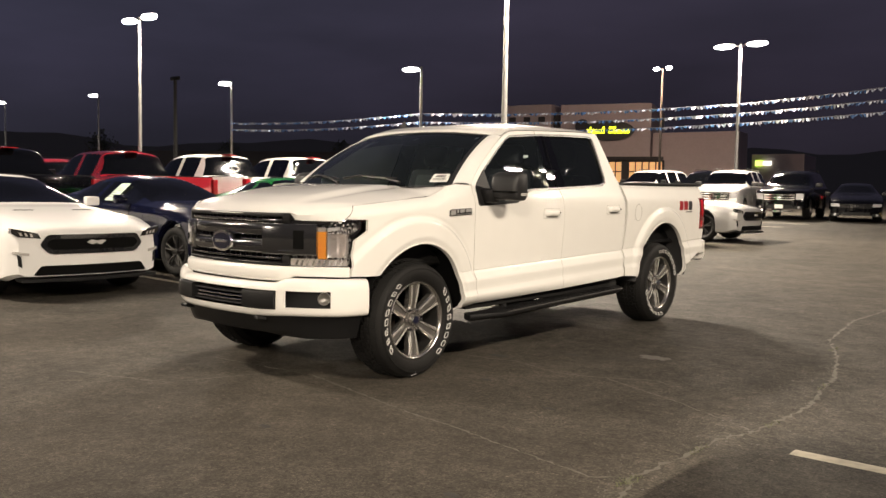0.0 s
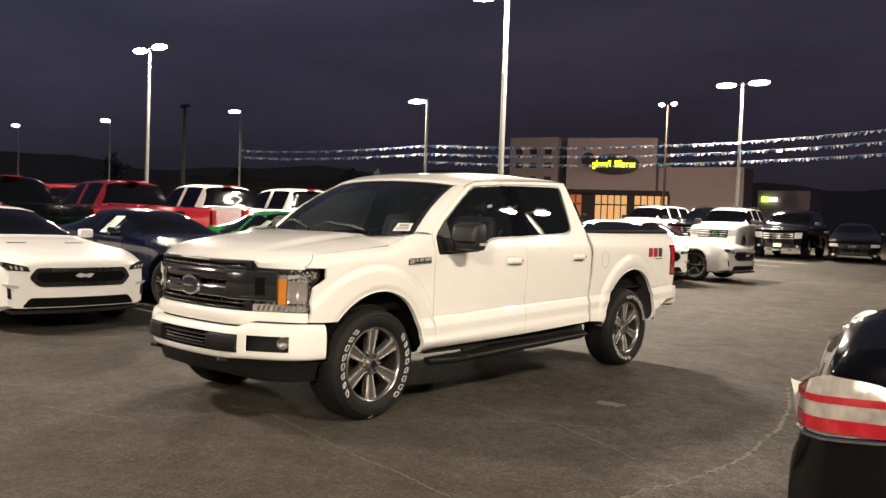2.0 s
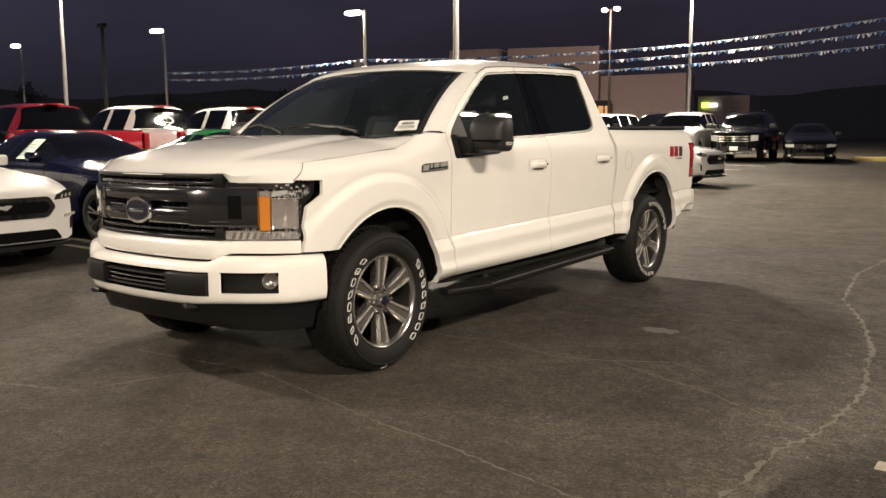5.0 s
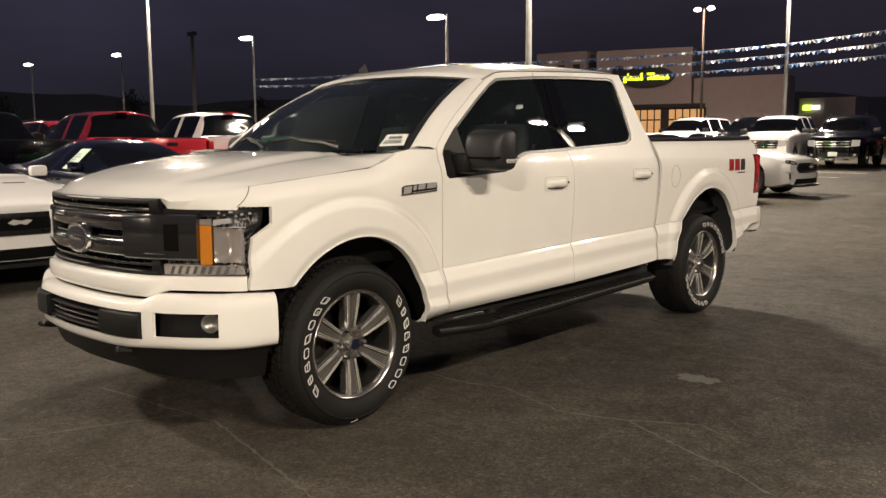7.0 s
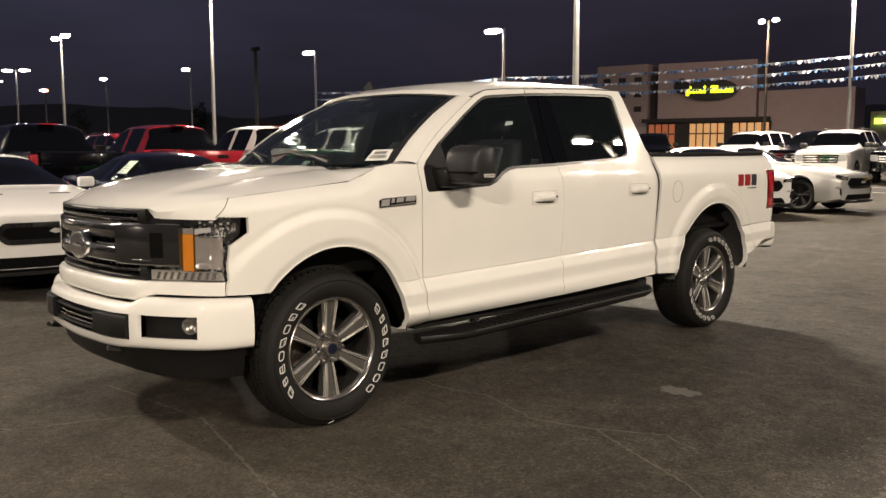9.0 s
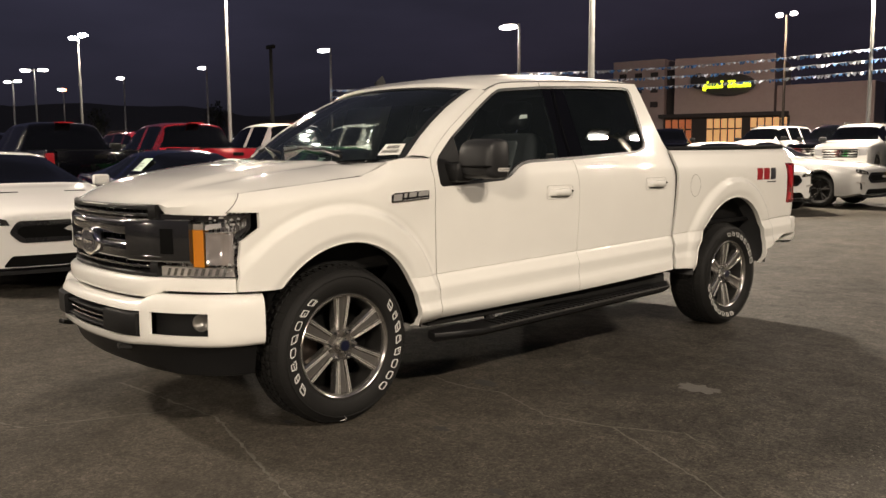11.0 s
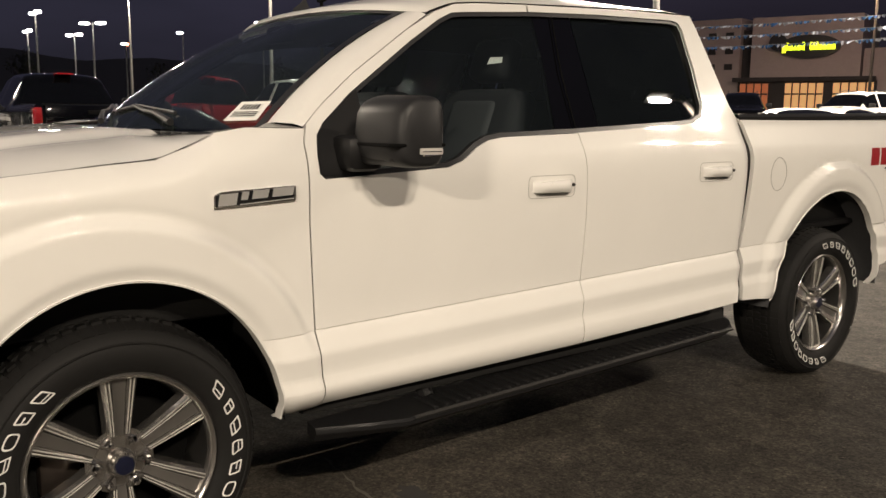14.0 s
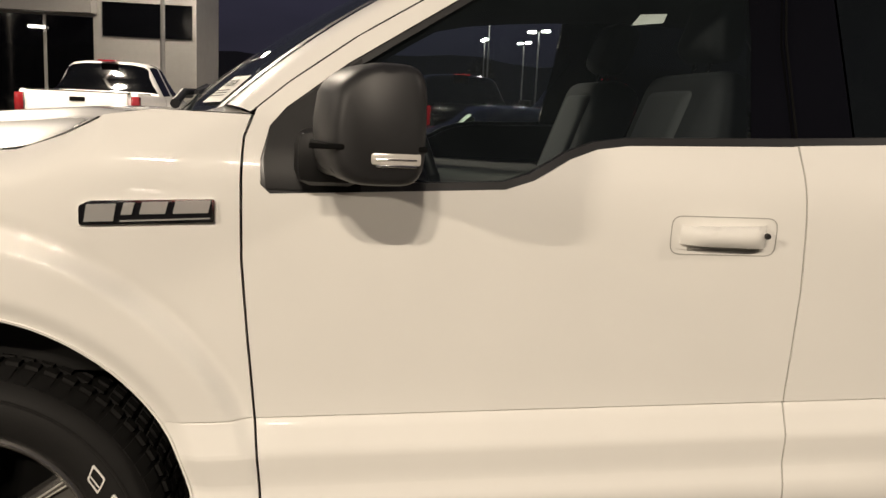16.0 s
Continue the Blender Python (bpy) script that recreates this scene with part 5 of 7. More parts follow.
for sx in (1, -1):
    part("bumper_pad", strip(lower, sx * s_pad0, sx * (s_pad1 - 0.004), 0.516, 0.626, -0.03, 0.026, 12, 0.012), PLASTIC, bumper, "black plastic bumper pad")
    part("fog_pocket", strip(lower, sx * (s_fog0 - 0.01), sx * (s_fog1 + 0.01), 0.515, 0.648, -0.072, -0.052, 8), PLASTIC, bumper)
    bm = bmesh.new()
    c, o = lower(sx * (s_fog1 - 0.045), 0.586, -0.055), lower(sx * (s_fog1 - 0.045), 0.586, 0.0)
    lathe(bm, [(0.0, 0.006), (0.018, 0.008), (0.032, 0.020), (0.037, 0.028), (0.041, 0.028), (0.041, 0.0)], 20, "z")
    bm.transform((o - c).to_track_quat("Z", "Y").to_matrix().to_4x4())
    bm.transform(Matrix.Translation(c))
    fog = part("fog_lamp", bm, RIM_MID, bumper, "round fog lamp")
    bm = bmesh.new()
    tube(bm, [(sx * 0.40, -2.60, 0.44), (sx * 0.40, -2.72, 0.445), (sx * 0.40, -2.765, 0.455), (sx * 0.43, -2.775, 0.455), (sx * 0.44, -2.72, 0.445)], 0.014, 8)
    part("tow_hook", bm, PLASTIC, truck, "black tow hook")
for k in range(4):
    z = 0.524 + 0.024 * k
    part("bumper_slat", strip(lower, -s_pad0, s_pad0, z, z + 0.010, -0.06, 0.004, 14, 0.003), CHROME if k in (1, 2) else PLASTIC_GREY, bumper)
bm = bmesh.new()
rows = []
for s in [-1.14 + 0.06 * k for k in range(39)]:
    dip = 0.025 * (1 - step01(abs(s), 0.35, 0.75))
    rows.append([lower(s, 0.478, -0.03), lower(s, 0.462 - dip * 0.4, -0.035), lower(s, 0.44 - dip * 0.2, -0.05), lower(s, 0.37, -0.075), lower(s, 0.318 + dip, -0.095), lower(s, 0.312 + dip, -0.115), lower(s, 0.33 + dip, -0.16)])
grid(bm, rows)
part("air_dam", bm, PLASTIC, truck, "black plastic air dam below the bumper", 50)

# ---- wheels ----


def tyre_block(bm, r, a0, a1, w, x, shape):
    """One outlined letter-like mark: a thin raised frame on the sidewall between two angles."""
    def at(a, q):
        return Vector((x + lerp([(0.285, 0.012), (0.318, 0.022), (0.350, 0.020)], q) + 0.0006, q * math.cos(a), q * math.sin(a)))
    t = 0.0037
    ang = [2 * math.pi * k / 20 for k in range(20)]
    c, hw = (a0 + a1) / 2, (a1 - a0) / 2
    soft, lean, narrow = {"ring": (0.60, 0.20, 0.92), "lean": (0.22, 0.40, 0.78), "wedge": (0.30, 0.30, 0.58), "cup": (0.28, 0.24, 0.84), "step": (0.20, 0.30, 0.74)}[shape]

    def loop(g, h):
        out = []
        for q in ang:
            cu, su = math.copysign(abs(math.cos(q)) ** soft, math.cos(q)), math.copysign(abs(math.sin(q)) ** soft, math.sin(q))
            if shape == "cup" and su > 0:
                cu *= 0.72
            out.append(at(c + hw * (narrow * g * cu + lean * h * su), r + w / 2 + w / 2 * h * su))
        return out
    outer, inner = loop(1, 1), loop(1 - t / (hw * r * narrow), 1 - 2 * t / w)
    up = Vector((0.0028, 0, 0))
    m = len(outer)
    rows = [[bm.verts.new(p) for p in outer], [bm.verts.new(p + up) for p in outer], [bm.verts.new(p + up) for p in inner], [bm.verts.new(p) for p in inner]]
    for a, b in zip(rows, rows[1:]):
        for k in range(m):
            bm.faces.new((a[k], a[(k + 1) % m], b[(k + 1) % m], b[k]))
    if shape != "ring":
        for g0, g1, h in {"lean": ((-0.75, 0.75, -0.25),), "step": ((-0.2, 0.8, 0.05),), "cup": ((-0.7, 0.7, 0.1),), "wedge": ((-0.8, 0.8, 0.2),)}[shape]:
            bm.faces.new([bm.verts.new(at(c + hw * (narrow * g + lean * h), r + w / 2 * (1 + h) + d) + up) for g, d in ((g0, -t / 2), (g1, -t / 2), (g1, t / 2), (g0, t / 2))])


def wheel(parent, spin):
    """A wheel with its axle along x, its face towards +x; the origin in the hub face."""
    hub = new("wheel")
    hub.parent = parent
    tagged(hub, "six-spoke alloy wheel with a white-lettered all-terrain tyre")
    R, W = 0.400, 0.285
    f = 0.042
    prof = [(0.262, f - 0.020), (0.272, f + 0.002), (0.285, f + 0.012), (0.318, f + 0.022), (0.350, f + 0.020), (0.372, f + 0.006), (0.388, f - 0.016), (0.397, f - 0.045), (R, f - 0.09), (R + 0.001, f - W / 2), (R, f - W + 0.09), (0.397, f - W + 0.045), (0.388, f - W + 0.016), (0.350, f - W - 0.02), (0.285, f - W), (0.262, f - W + 0.02)]
    bm = bmesh.new()
    lathe(bm, prof, 84, "x", True)
    tyre = part("tyre", bm, RUBBER, hub, "black tyre with white outlined sidewall marks", 50)
    # tread blocks along the shoulder
    bm = bmesh.new()
    for k in range(64):
        a = 2 * math.pi * k / 64
        for side, dx in ((1, f - 0.034), (-1, f - W + 0.034)):
            b2 = bmesh.new()
            bmesh.ops.create_cube(b2, size=1.0)
            b2.transform(Matrix.Diagonal((0.045, 0.026 if k % 2 else 0.030, 0.010, 1)))
            b2.transform(Matrix.Rotation(radians(18) * side, 4, "Y"))
            b2.transform(Matrix.Translation((dx, 0, 0.3895)))
            b2.transform(Matrix.Rotation(a, 4, "X"))
            add(bm, b2)
        for dx in (f - 0.085, f - 0.12, f - 0.165, f - 0.20):
            b2 = bmesh.new()
            bmesh.ops.create_cube(b2, size=1.0)
            b2.transform(Matrix.Diagonal((0.028, 0.026, 0.012, 1)))
            b2.transform(Matrix.Translation((dx, 0, 0.401)))
            b2.transform(Matrix.Rotation(a + (0.05 if dx < f - 0.1 else 0), 4, "X"))
            add(bm, b2)
    tagged(part("tread", bm, RUBBER, tyre), kind="stuff")
    bm = bmesh.new()
    lathe(bm, [(0.352, f + 0.0205), (0.354, f + 0.0225), (0.357, f + 0.0225), (0.359, f + 0.019)], 84, "x")
    part("sidewall_ring", bm, RUBBER, tyre)
    # letter-like marks on two arcs (angles from +y towards +z)
    for a0, a1, n in ((radians(124), radians(218), 8), (radians(-54), radians(40), 8)):
        step = (a1 - a0) / n
        for k in range(n):
            bm = bmesh.new()
            tyre_block(bm, 0.304, a0 + step * (k + 0.08), a0 + step * (k + 0.86), 0.032, f, (("ring", "ring", "ring", "step", "cup", "lean", "wedge", "lean") if a0 < 1 else ("lean", "step", "ring", "lean", "ring", "cup", "wedge", "lean"))[k])
            part("sidewall_mark", bm, LETTER, tyre)
    bm = bmesh.new()
    for p, q in (((0.352, -1.66), (0.372, -1.60)), ((0.372, -1.60), (0.386, -1.66))):
        tube(bm, [(f + lerp([(0.350, 0.0205), (0.372, 0.0065), (0.388, -0.0155)], r_) + 0.001, r_ * math.cos(a_), r_ * math.sin(a_)) for r_, a_ in (p, q)], 0.0018, 5)
    part("chalk_mark", bm, LETTER, tyre, "small white chalk mark")
    # rim barrel and lip
    bm = bmesh.new()
    lathe(bm, [(0.264, f - 0.022), (0.268, f - 0.004), (0.262, f + 0.002), (0.252, f - 0.004), (0.247, f - 0.02), (0.245, f - 0.03)], 72, "x")
    rim_ob = part("rim", bm, RIM, hub, "bright alloy rim", 50)
    bm = bmesh.new()
    lathe(bm, [(0.245, f - 0.03), (0.240, f - 0.06), (0.232, f - 0.14), (0.235, f - 0.22), (0.262, f - W + 0.01)], 72, "x")
    part("rim_barrel", bm, RIM_DARK, rim_ob, "dark inner barrel", 50)
    bm = bmesh.new()
    lathe(bm, [(0.0, -0.11), (0.175, -0.11), (0.178, -0.125), (0.0, -0.125)], 40, "x")
    part("brake_disc", bm, BRAKE, hub, "rusty brown brake disc", 30)
    bm = bmesh.new()
    box(bm, -0.13, -0.07, -0.20, -0.09, -0.09, 0.09, 0.015)
    part("brake_caliper", bm, BRAKE, hub)
    # near-black disc put in for the deep shade between the spokes
    bm = bmesh.new()
    lathe(bm, [(0.0, -0.085), (0.245, -0.115)], 40, "x")
    part("wheel_shade", bm, VOID, hub)

    def spoke_poly(rows):
        bm = bmesh.new()
        grid(bm, rows)
        return bm
    for k in range(6):
        a = radians(90 + 60 * k) + spin
        rot = Matrix.Rotation(a, 4, "X")
        rows = []
        for r, w0, x in ((0.045, 0.030, 0.000), (0.075, 0.032, 0.006), (0.12, 0.036, 0.014), (0.18, 0.043, 0.022), (0.235, 0.050, 0.028), (0.262, 0.054, 0.030)):
            xx = x + f - 0.045
            rows.append([(xx - 0.05, r, -w0 - 0.004), (xx - 0.012, r, -w0), (xx - 0.001, r, -w0 * 0.80), (xx, r, -w0 * 0.58), (xx - 0.013, r, -w0 * 0.40), (xx - 0.013, r, w0 * 0.40), (xx, r, w0 * 0.58), (xx - 0.001, r, w0 * 0.80), (xx - 0.012, r, w0), (xx - 0.05, r, w0 + 0.004)])
        b = spoke_poly(rows)
        b.transform(rot)
        sp = part("spoke", b, RIM, hub, "", 25)
        b = bmesh.new()
        for sgn in (-1, 1):
            for g in (0.84, 0.64):
                tube(b, [rot @ Vector((x + f - 0.0455, r, sgn * (w * g - 0.003))) for r, w, x in ((0.08, 0.032, 0.006), (0.12, 0.036, 0.014), (0.18, 0.043, 0.022), (0.235, 0.050, 0.028), (0.258, 0.053, 0.030))], 0.0022, 5)
        part("spoke_edge", b, MACHINED, sp, "bright machined edge")
        b = spoke_poly([[(x + f - 0.0555, r, -w * 0.37), (x + f - 0.0555, r, w * 0.37)] for r, w, x in ((0.075, 0.032, 0.006), (0.12, 0.036, 0.014), (0.18, 0.043, 0.022), (0.235, 0.050, 0.028), (0.260, 0.0535, 0.0298))])
        b.transform(rot)
        part("spoke_groove", b, RIM_MID, hub)
        b = bmesh.new()
        lathe(b, [(0.0, f - 0.012), (0.008, f - 0.014), (0.011, f - 0.022), (0.011, f - 0.05)], 6, "x")
        b.transform(Matrix.Translation((0, 0.070 * math.cos(a + radians(30)), 0.070 * math.sin(a + radians(30)))))
        part("lug_nut", b, CHROME, hub)
    bm = bmesh.new()
    lathe(bm, [(0.0, f - 0.008), (0.030, f - 0.010), (0.037, f - 0.020), (0.040, f - 0.05), (0.095, f - 0.056)], 36, "x")
    part("hub_ring", bm, RIM, hub, "", 30)
    bm = bmesh.new()
    lathe(bm, [(0.0, f - 0.004), (0.026, f - 0.006), (0.029, f - 0.012)], 30, "x")
    part("centre_cap", bm, BADGE_BLUE, hub, "dark blue centre cap")
    return hub


front_wheel = wheel(truck, radians(0))
front_wheel.matrix_basis = pose(0.925, -1.842, 0.4015)
rear_wheel = wheel(truck, radians(0))
rear_wheel.matrix_basis = pose(0.905, 1.842, 0.4015, 64)
for y in (-1.842, 1.842):
    w = copy_thing(front_wheel, pose(-0.925, y, 0.4015, 0, 0, 180))
    w.parent = truck
# ---- truck trim ----


def handle(y, z, sx, parent):
    """A recessed pull handle with its cup."""
    cup = rounded([(y - 0.128, z - 0.044), (y + 0.112, z - 0.044), (y + 0.112, z + 0.040), (y - 0.128, z + 0.040)], 0.024, 4)
    part("handle_seam", band(cup, inset(cup, 0.0022), body_x, 0.0008, 0.003, sx), SEAM_LIGHT, parent)
    part("handle_cup", sheet(inset(cup, 0.012), lambda a, b: body_x(a, b) + 0.0015 - 0.0, 0.02, 0, sx), WHITE, parent, "", 60, False)
    bm = bmesh.new()
    x = body_x(y, z)
    rows = []
    for k in range(13):
        t = k / 12
        yy = y - 0.108 + 0.196 * t
        lift = 0.036 * (1 - (2 * t - 1) ** 6)
        hgt = 0.020 + 0.005 * t
        rows.append([(sx * (x + 0.001), yy, z - hgt * 0.6), (sx * (x + lift * 0.7), yy, z - hgt), (sx * (x + lift), yy, z - hgt * 0.5), (sx * (x + lift + 0.002), yy, z), (sx * (x + lift), yy, z + hgt * 0.6), (sx * (x + lift * 0.6), yy, z + hgt), (sx * (x + 0.001), yy, z + hgt * 0.8)])
    grid(bm, rows, close=True)
    ob = part("door_handle", bm, WHITE, parent, "white pull handle", 50)
    # grey strip paints the soft shadow below the pull
    bm = bmesh.new()
    box(bm, min(sx * (x - 0.004), sx * (x + 0.003)), max(sx * (x - 0.004), sx * (x + 0.003)), y - 0.090, y + 0.075, z - 0.034, z - 0.026, 0.003)
    part("handle_shade", bm, SEAM_LIGHT, ob)
    bm = bmesh.new()
    lathe(bm, [(0.0, 0.033), (0.006, 0.033), (0.007, 0.026)], 12, "x")
    bm.transform(Matrix.Translation((x, y + 0.075, z + 0.004)))
    if sx > 0:
        part("key_lock", bm, RIM_DARK, ob)
    else:
        bm.free()


for i, sx in ((0, 1), (1, -1)):
    handle(-0.272, 1.125, sx, front_doors[i])
    handle(0.735, 1.150, sx, rear_doors[i])


def mirror(sx):
    m = new("door_mirror")
    m.parent = truck
    tagged(m, "large dark grey plastic door mirror with a turn signal strip")
    # housing: rounded block swept from the arm outwards
    bm = bmesh.new()
    rows = []
    for k in range(25):
        t = k / 24
        x = 1.040 + 0.212 * t
        e = max(0.02, 1 - abs(2 * t - 1) ** 6) ** 0.4
        cy, cz = -1.053 + 0.022 * t * t, 1.333 - 0.004 * t
        hy, hz = (0.100 - 0.020 * t * t) * (0.72 + 0.28 * e), 0.107 * (0.80 + 0.20 * e)
        row = []
        for q in range(32):
            a = 2 * math.pi * q / 32
            ca, sa = math.cos(a), math.sin(a)
            p = 0.42 if ca > 0 else 0.72
            row.append((sx * x, cy + hy * math.copysign(abs(ca) ** p, ca) + (0.030 * max(0.0, sa) if ca < 0 else 0.0), cz + hz * math.copysign(abs(sa) ** 0.45, sa)))
        rows.append(row)
    grid(bm, rows, close=True)
    bmesh.ops.holes_fill(bm, edges=[e for e in bm.edges if len(e.link_faces) == 1], sides=0)
    hs = part("mirror_housing", bm, PLASTIC_GREY, m, "dark grey mirror cap", 60)
    bm = bmesh.new()
    box(bm, min(sx * 1.05, sx * 1.251), max(sx * 1.05, sx * 1.251), -1.155, -0.952, 1.286, 1.296, 0.003)
    part("mirror_groove", bm, VOID, m)
    bm = bmesh.new()
    box(bm, min(sx * 1.17, sx * 1.2535), max(sx * 1.17, sx * 1.2535), -1.050, -0.962, 1.262, 1.284, 0.005)
    b3 = bmesh.new()
    rows = []
    for k in range(13):
        t = k / 12
        x = 0.985 + 0.225 * t
        cy, hy = -1.085 + 0.03 * t, 0.075 - 0.012 * t
        row = []
        for q in range(20):
            a = 2 * math.pi * q / 20
            ca, sa = math.cos(a), math.sin(a)
            row.append((sx * x, cy + hy * math.copysign(abs(ca) ** 0.6, ca), 1.246 + 0.014 * t + 0.026 * math.copysign(abs(sa) ** 0.7, sa)))
        rows.append(row)
    grid(b3, rows, close=True)
    bmesh.ops.holes_fill(b3, edges=[e for e in b3.edges if len(e.link_faces) == 1], sides=0)
    part("mirror_skirt", b3, PLASTIC, m, "black lower skirt of the mirror", 60)
    sg = part("mirror_signal", bm, CLEAR_WHITE, m, "clear turn signal strip")
    bm = bmesh.new()
    box(bm, min(sx * 1.165, sx * 1.255), max(sx * 1.165, sx * 1.255), -1.04, -0.970, 1.258, 1.263, 0.001)
    box(bm, min(sx * 1.165, sx * 1.255), max(sx * 1.165, sx * 1.255), -1.04, -0.970, 1.271, 1.274, 0.001)
    part("signal_rib", bm, CHROME, sg)
    bm = bmesh.new()
    box(bm, min(sx * 1.07, sx * 1.235), max(sx * 1.08, sx * 1.215), -0.975, -0.968, 1.250, 1.395, 0.003)
    part("mirror_glass", bm, CHROME, m, "mirror glass")
    bm = bmesh.new()
    box(bm, min(sx * 0.94, sx * 1.08), max(sx * 0.94, sx * 1.08), -1.185, -1.05, 1.205, 1.315, 0.03)
    part("mirror_arm", bm, PLASTIC, m, "black folding arm")


mirror(1)
mirror(-1)

# running boards
for sx in (1, -1):
    bm = bmesh.new()
    rows = []
    for k in range(25):
        t = k / 24
        y = -1.24 + 2.23 * t
        z = 0.370 + 0.060 * t
        end = min(1, t / 0.12, (1 - t) / 0.06)
        w = 0.085 * (0.35 + 0.65 * end)
        c = 0.985 - 0.06 * (1 - end)
        rows.append([(sx * (c - w), y, z - 0.030), (sx * (c + w * 0.6), y, z - 0.042), (sx * (c + w), y, z - 0.018), (sx * (c + w), y, z - 0.004), (sx * (c + w * 0.9), y, z + 0.004), (sx * (c - w), y, z + 0.012)])
    grid(bm, rows, close=True)
    bmesh.ops.holes_fill(bm, edges=[e for e in bm.edges if len(e.link_faces) == 1], sides=0)
    board = part("running_board", bm, PLASTIC, truck, "black angular running board below the doors", 30)
    # metal strip that draws the highlight along the outer edge
    bm = bmesh.new()
    rows = []
    for k in range(17):
        t = 0.14 + 0.80 * k / 16
        y, z = -1.24 + 2.23 * t, 0.370 + 0.060 * t
        rows.append([(sx * 1.072, y, z - 0.006), (sx * 1.074, y, z + 0.001), (sx * 1.062, y, z + 0.0065)])
    grid(bm, rows)
    part("board_highlight", bm, RIM_DARK, board, "bright strip for the highlight on the running board edge")
    for k in range(34):
        t = 0.18 + 0.70 * k / 33
        y, z = -1.24 + 2.23 * t, 0.370 + 0.060 * t
        bm = bmesh.new()
        box(bm, min(sx * 0.925, sx * 1.055), max(sx * 0.925, sx * 1.055), y, y + 0.018, z - 0.002, z + 0.0145, 0.003)
        part("tread_rib", bm, PLASTIC, board)
    for y in (-0.78, 0.10, 0.72):
        bm = bmesh.new()
        z = 0.370 + 0.060 * (y + 1.24) / 2.23
        tube(bm, [(sx * 0.70, y, 0.50), (sx * 0.86, y, 0.46), (sx * 0.93, y, z)], 0.028, 8)
        part("board_bracket", bm, PLASTIC, board)
    bm = bmesh.new()
    box(bm, min(sx * 0.72, sx * 0.94), max(sx * 0.72, sx * 0.94), -1.28, 0.98, 0.415, 0.50, 0.02)
    part("rocker", bm, UNDER, truck, "dark rocker underside")

# fender badge: a dark plate with bright raised shapes
for sx in (1, -1):
    y0, y1 = -1.588, -1.336
    plate = rounded([(y0, 1.112), (y1, 1.124), (y1, 1.170), (y0 + 0.02, 1.160), (y0, 1.150)], 0.005, 2)
    badge = part("fender_badge", sheet(plate, lambda y, z: body_x(y, z) + 0.007, 0.03, 0.008, sx), CHROME, truck, "chrome framed dark model badge", 40, False)
    part("badge_plate", sheet(inset(plate, 0.005), lambda y, z: body_x(y, z) + 0.0082, 0.03, 0.004, sx), GLOSS_BLACK, badge, "", 40, False)
    for a, b, c, e in ((0.010, 0.064, 0.007, 0.041), (0.078, 0.098, 0.019, 0.042), (0.112, 0.160, 0.019, 0.043), (0.174, 0.240, 0.019, 0.044)):
        q = [(y0 + u_ + lean_, 1.112 + v_ + 0.05 * u_) for u_, v_, lean_ in ((a, c, 0), (b, c, 0), (b, e, 0.006), (a, e, 0.006))]
        part("badge_bar", sheet(q, lambda y, z: body_x(y, z) + 0.0115, 0.05, 0.004, sx), BADGE_SILVER, badge, "bright slanted bar", 40, False)
    q = [(y0 + 0.076, 1.121), (y1 - 0.008, 1.131), (y1 - 0.008, 1.134), (y0 + 0.076, 1.124)]
    part("badge_line", sheet(q, lambda y, z: body_x(y, z) + 0.0105, 0.05, 0.003, sx), BADGE_SILVER, badge, "", 40, False)
    # bed side decal: red and dark slanted bars, a thin bar below
    for y_a, y_b, z_a, z_b, m in [(2.165, 2.255, 1.138, 1.232, DECAL_RED), (2.272, 2.366, 1.138, 1.232, DECAL_RED), (2.384, 2.470, 1.138, 1.232, DECAL_DARK), (2.320, 2.470, 1.114, 1.124, DECAL_DARK)]:
        q = [(y_a, z_a), (y_b, z_a), (y_b + 0.014, z_b), (y_a + 0.014, z_b)]
        part("bed_decal", sheet(q, lambda y, z: bed_x(y, z) + 0.0014, 0.05, 0, sx), m, truck, "red and dark decal bar on the bed side", 40, False)

# papers in the glass
bm = bmesh.new()
a = [ws(0.80, 0.035), ws(0.955, 0.035), ws(0.945, 0.155), ws(0.805, 0.155)]
rows = [[a[0].lerp(a[1], k / 4) + Vector((0, -0.003, 0.005)) for k in range(5)], [a[3].lerp(a[2], k / 4) + Vector((0, -0.003, 0.005)) for k in range(5)]]
grid(bm, rows)
tag = part("stock_tag", bm, PAPER, truck, "white stock tag in the windshield corner", 60)
for i in range(6):
    bm = bmesh.new()
    p = lambda s, t: a[0].lerp(a[1], s).lerp(a[3].lerp(a[2], s), t) + Vector((0, -0.005, 0.008))
    grid(bm, [[p(0.22 + 0.10 * i, 0.55), p(0.29 + 0.10 * i, 0.55)], [p(0.22 + 0.10 * i, 0.80), p(0.29 + 0.10 * i, 0.80)]])
    part("tag_bar", bm, INK, tag)
for i in range(3):
    bm = bmesh.new()
    grid(bm, [[p(0.12, 0.18 + 0.1 * i), p(0.88, 0.18 + 0.1 * i)], [p(0.12, 0.22 + 0.1 * i), p(0.88, 0.22 + 0.1 * i)]])
    part("tag_bar", bm, INK, tag)
for u, v, s in ((0.80, 0.62, 0.045), (0.86, 0.90, 0.04), (0.10, 0.84, 0.05)):
    bm = bmesh.new()
    grid(bm, [[ws(u, v) + Vector((0, 0.012, -0.012)), ws(u + s, v) + Vector((0, 0.012, -0.012))], [ws(u + s * 0.3, v + s * 1.1) + Vector((0, 0.012, -0.012)), ws(u + s * 1.2, v + s * 1.1) + Vector((0, 0.012, -0.012))]])
    part("windshield_sticker", bm, PAPER, truck, "small pale sticker inside the windshield")
bm = bmesh.new()
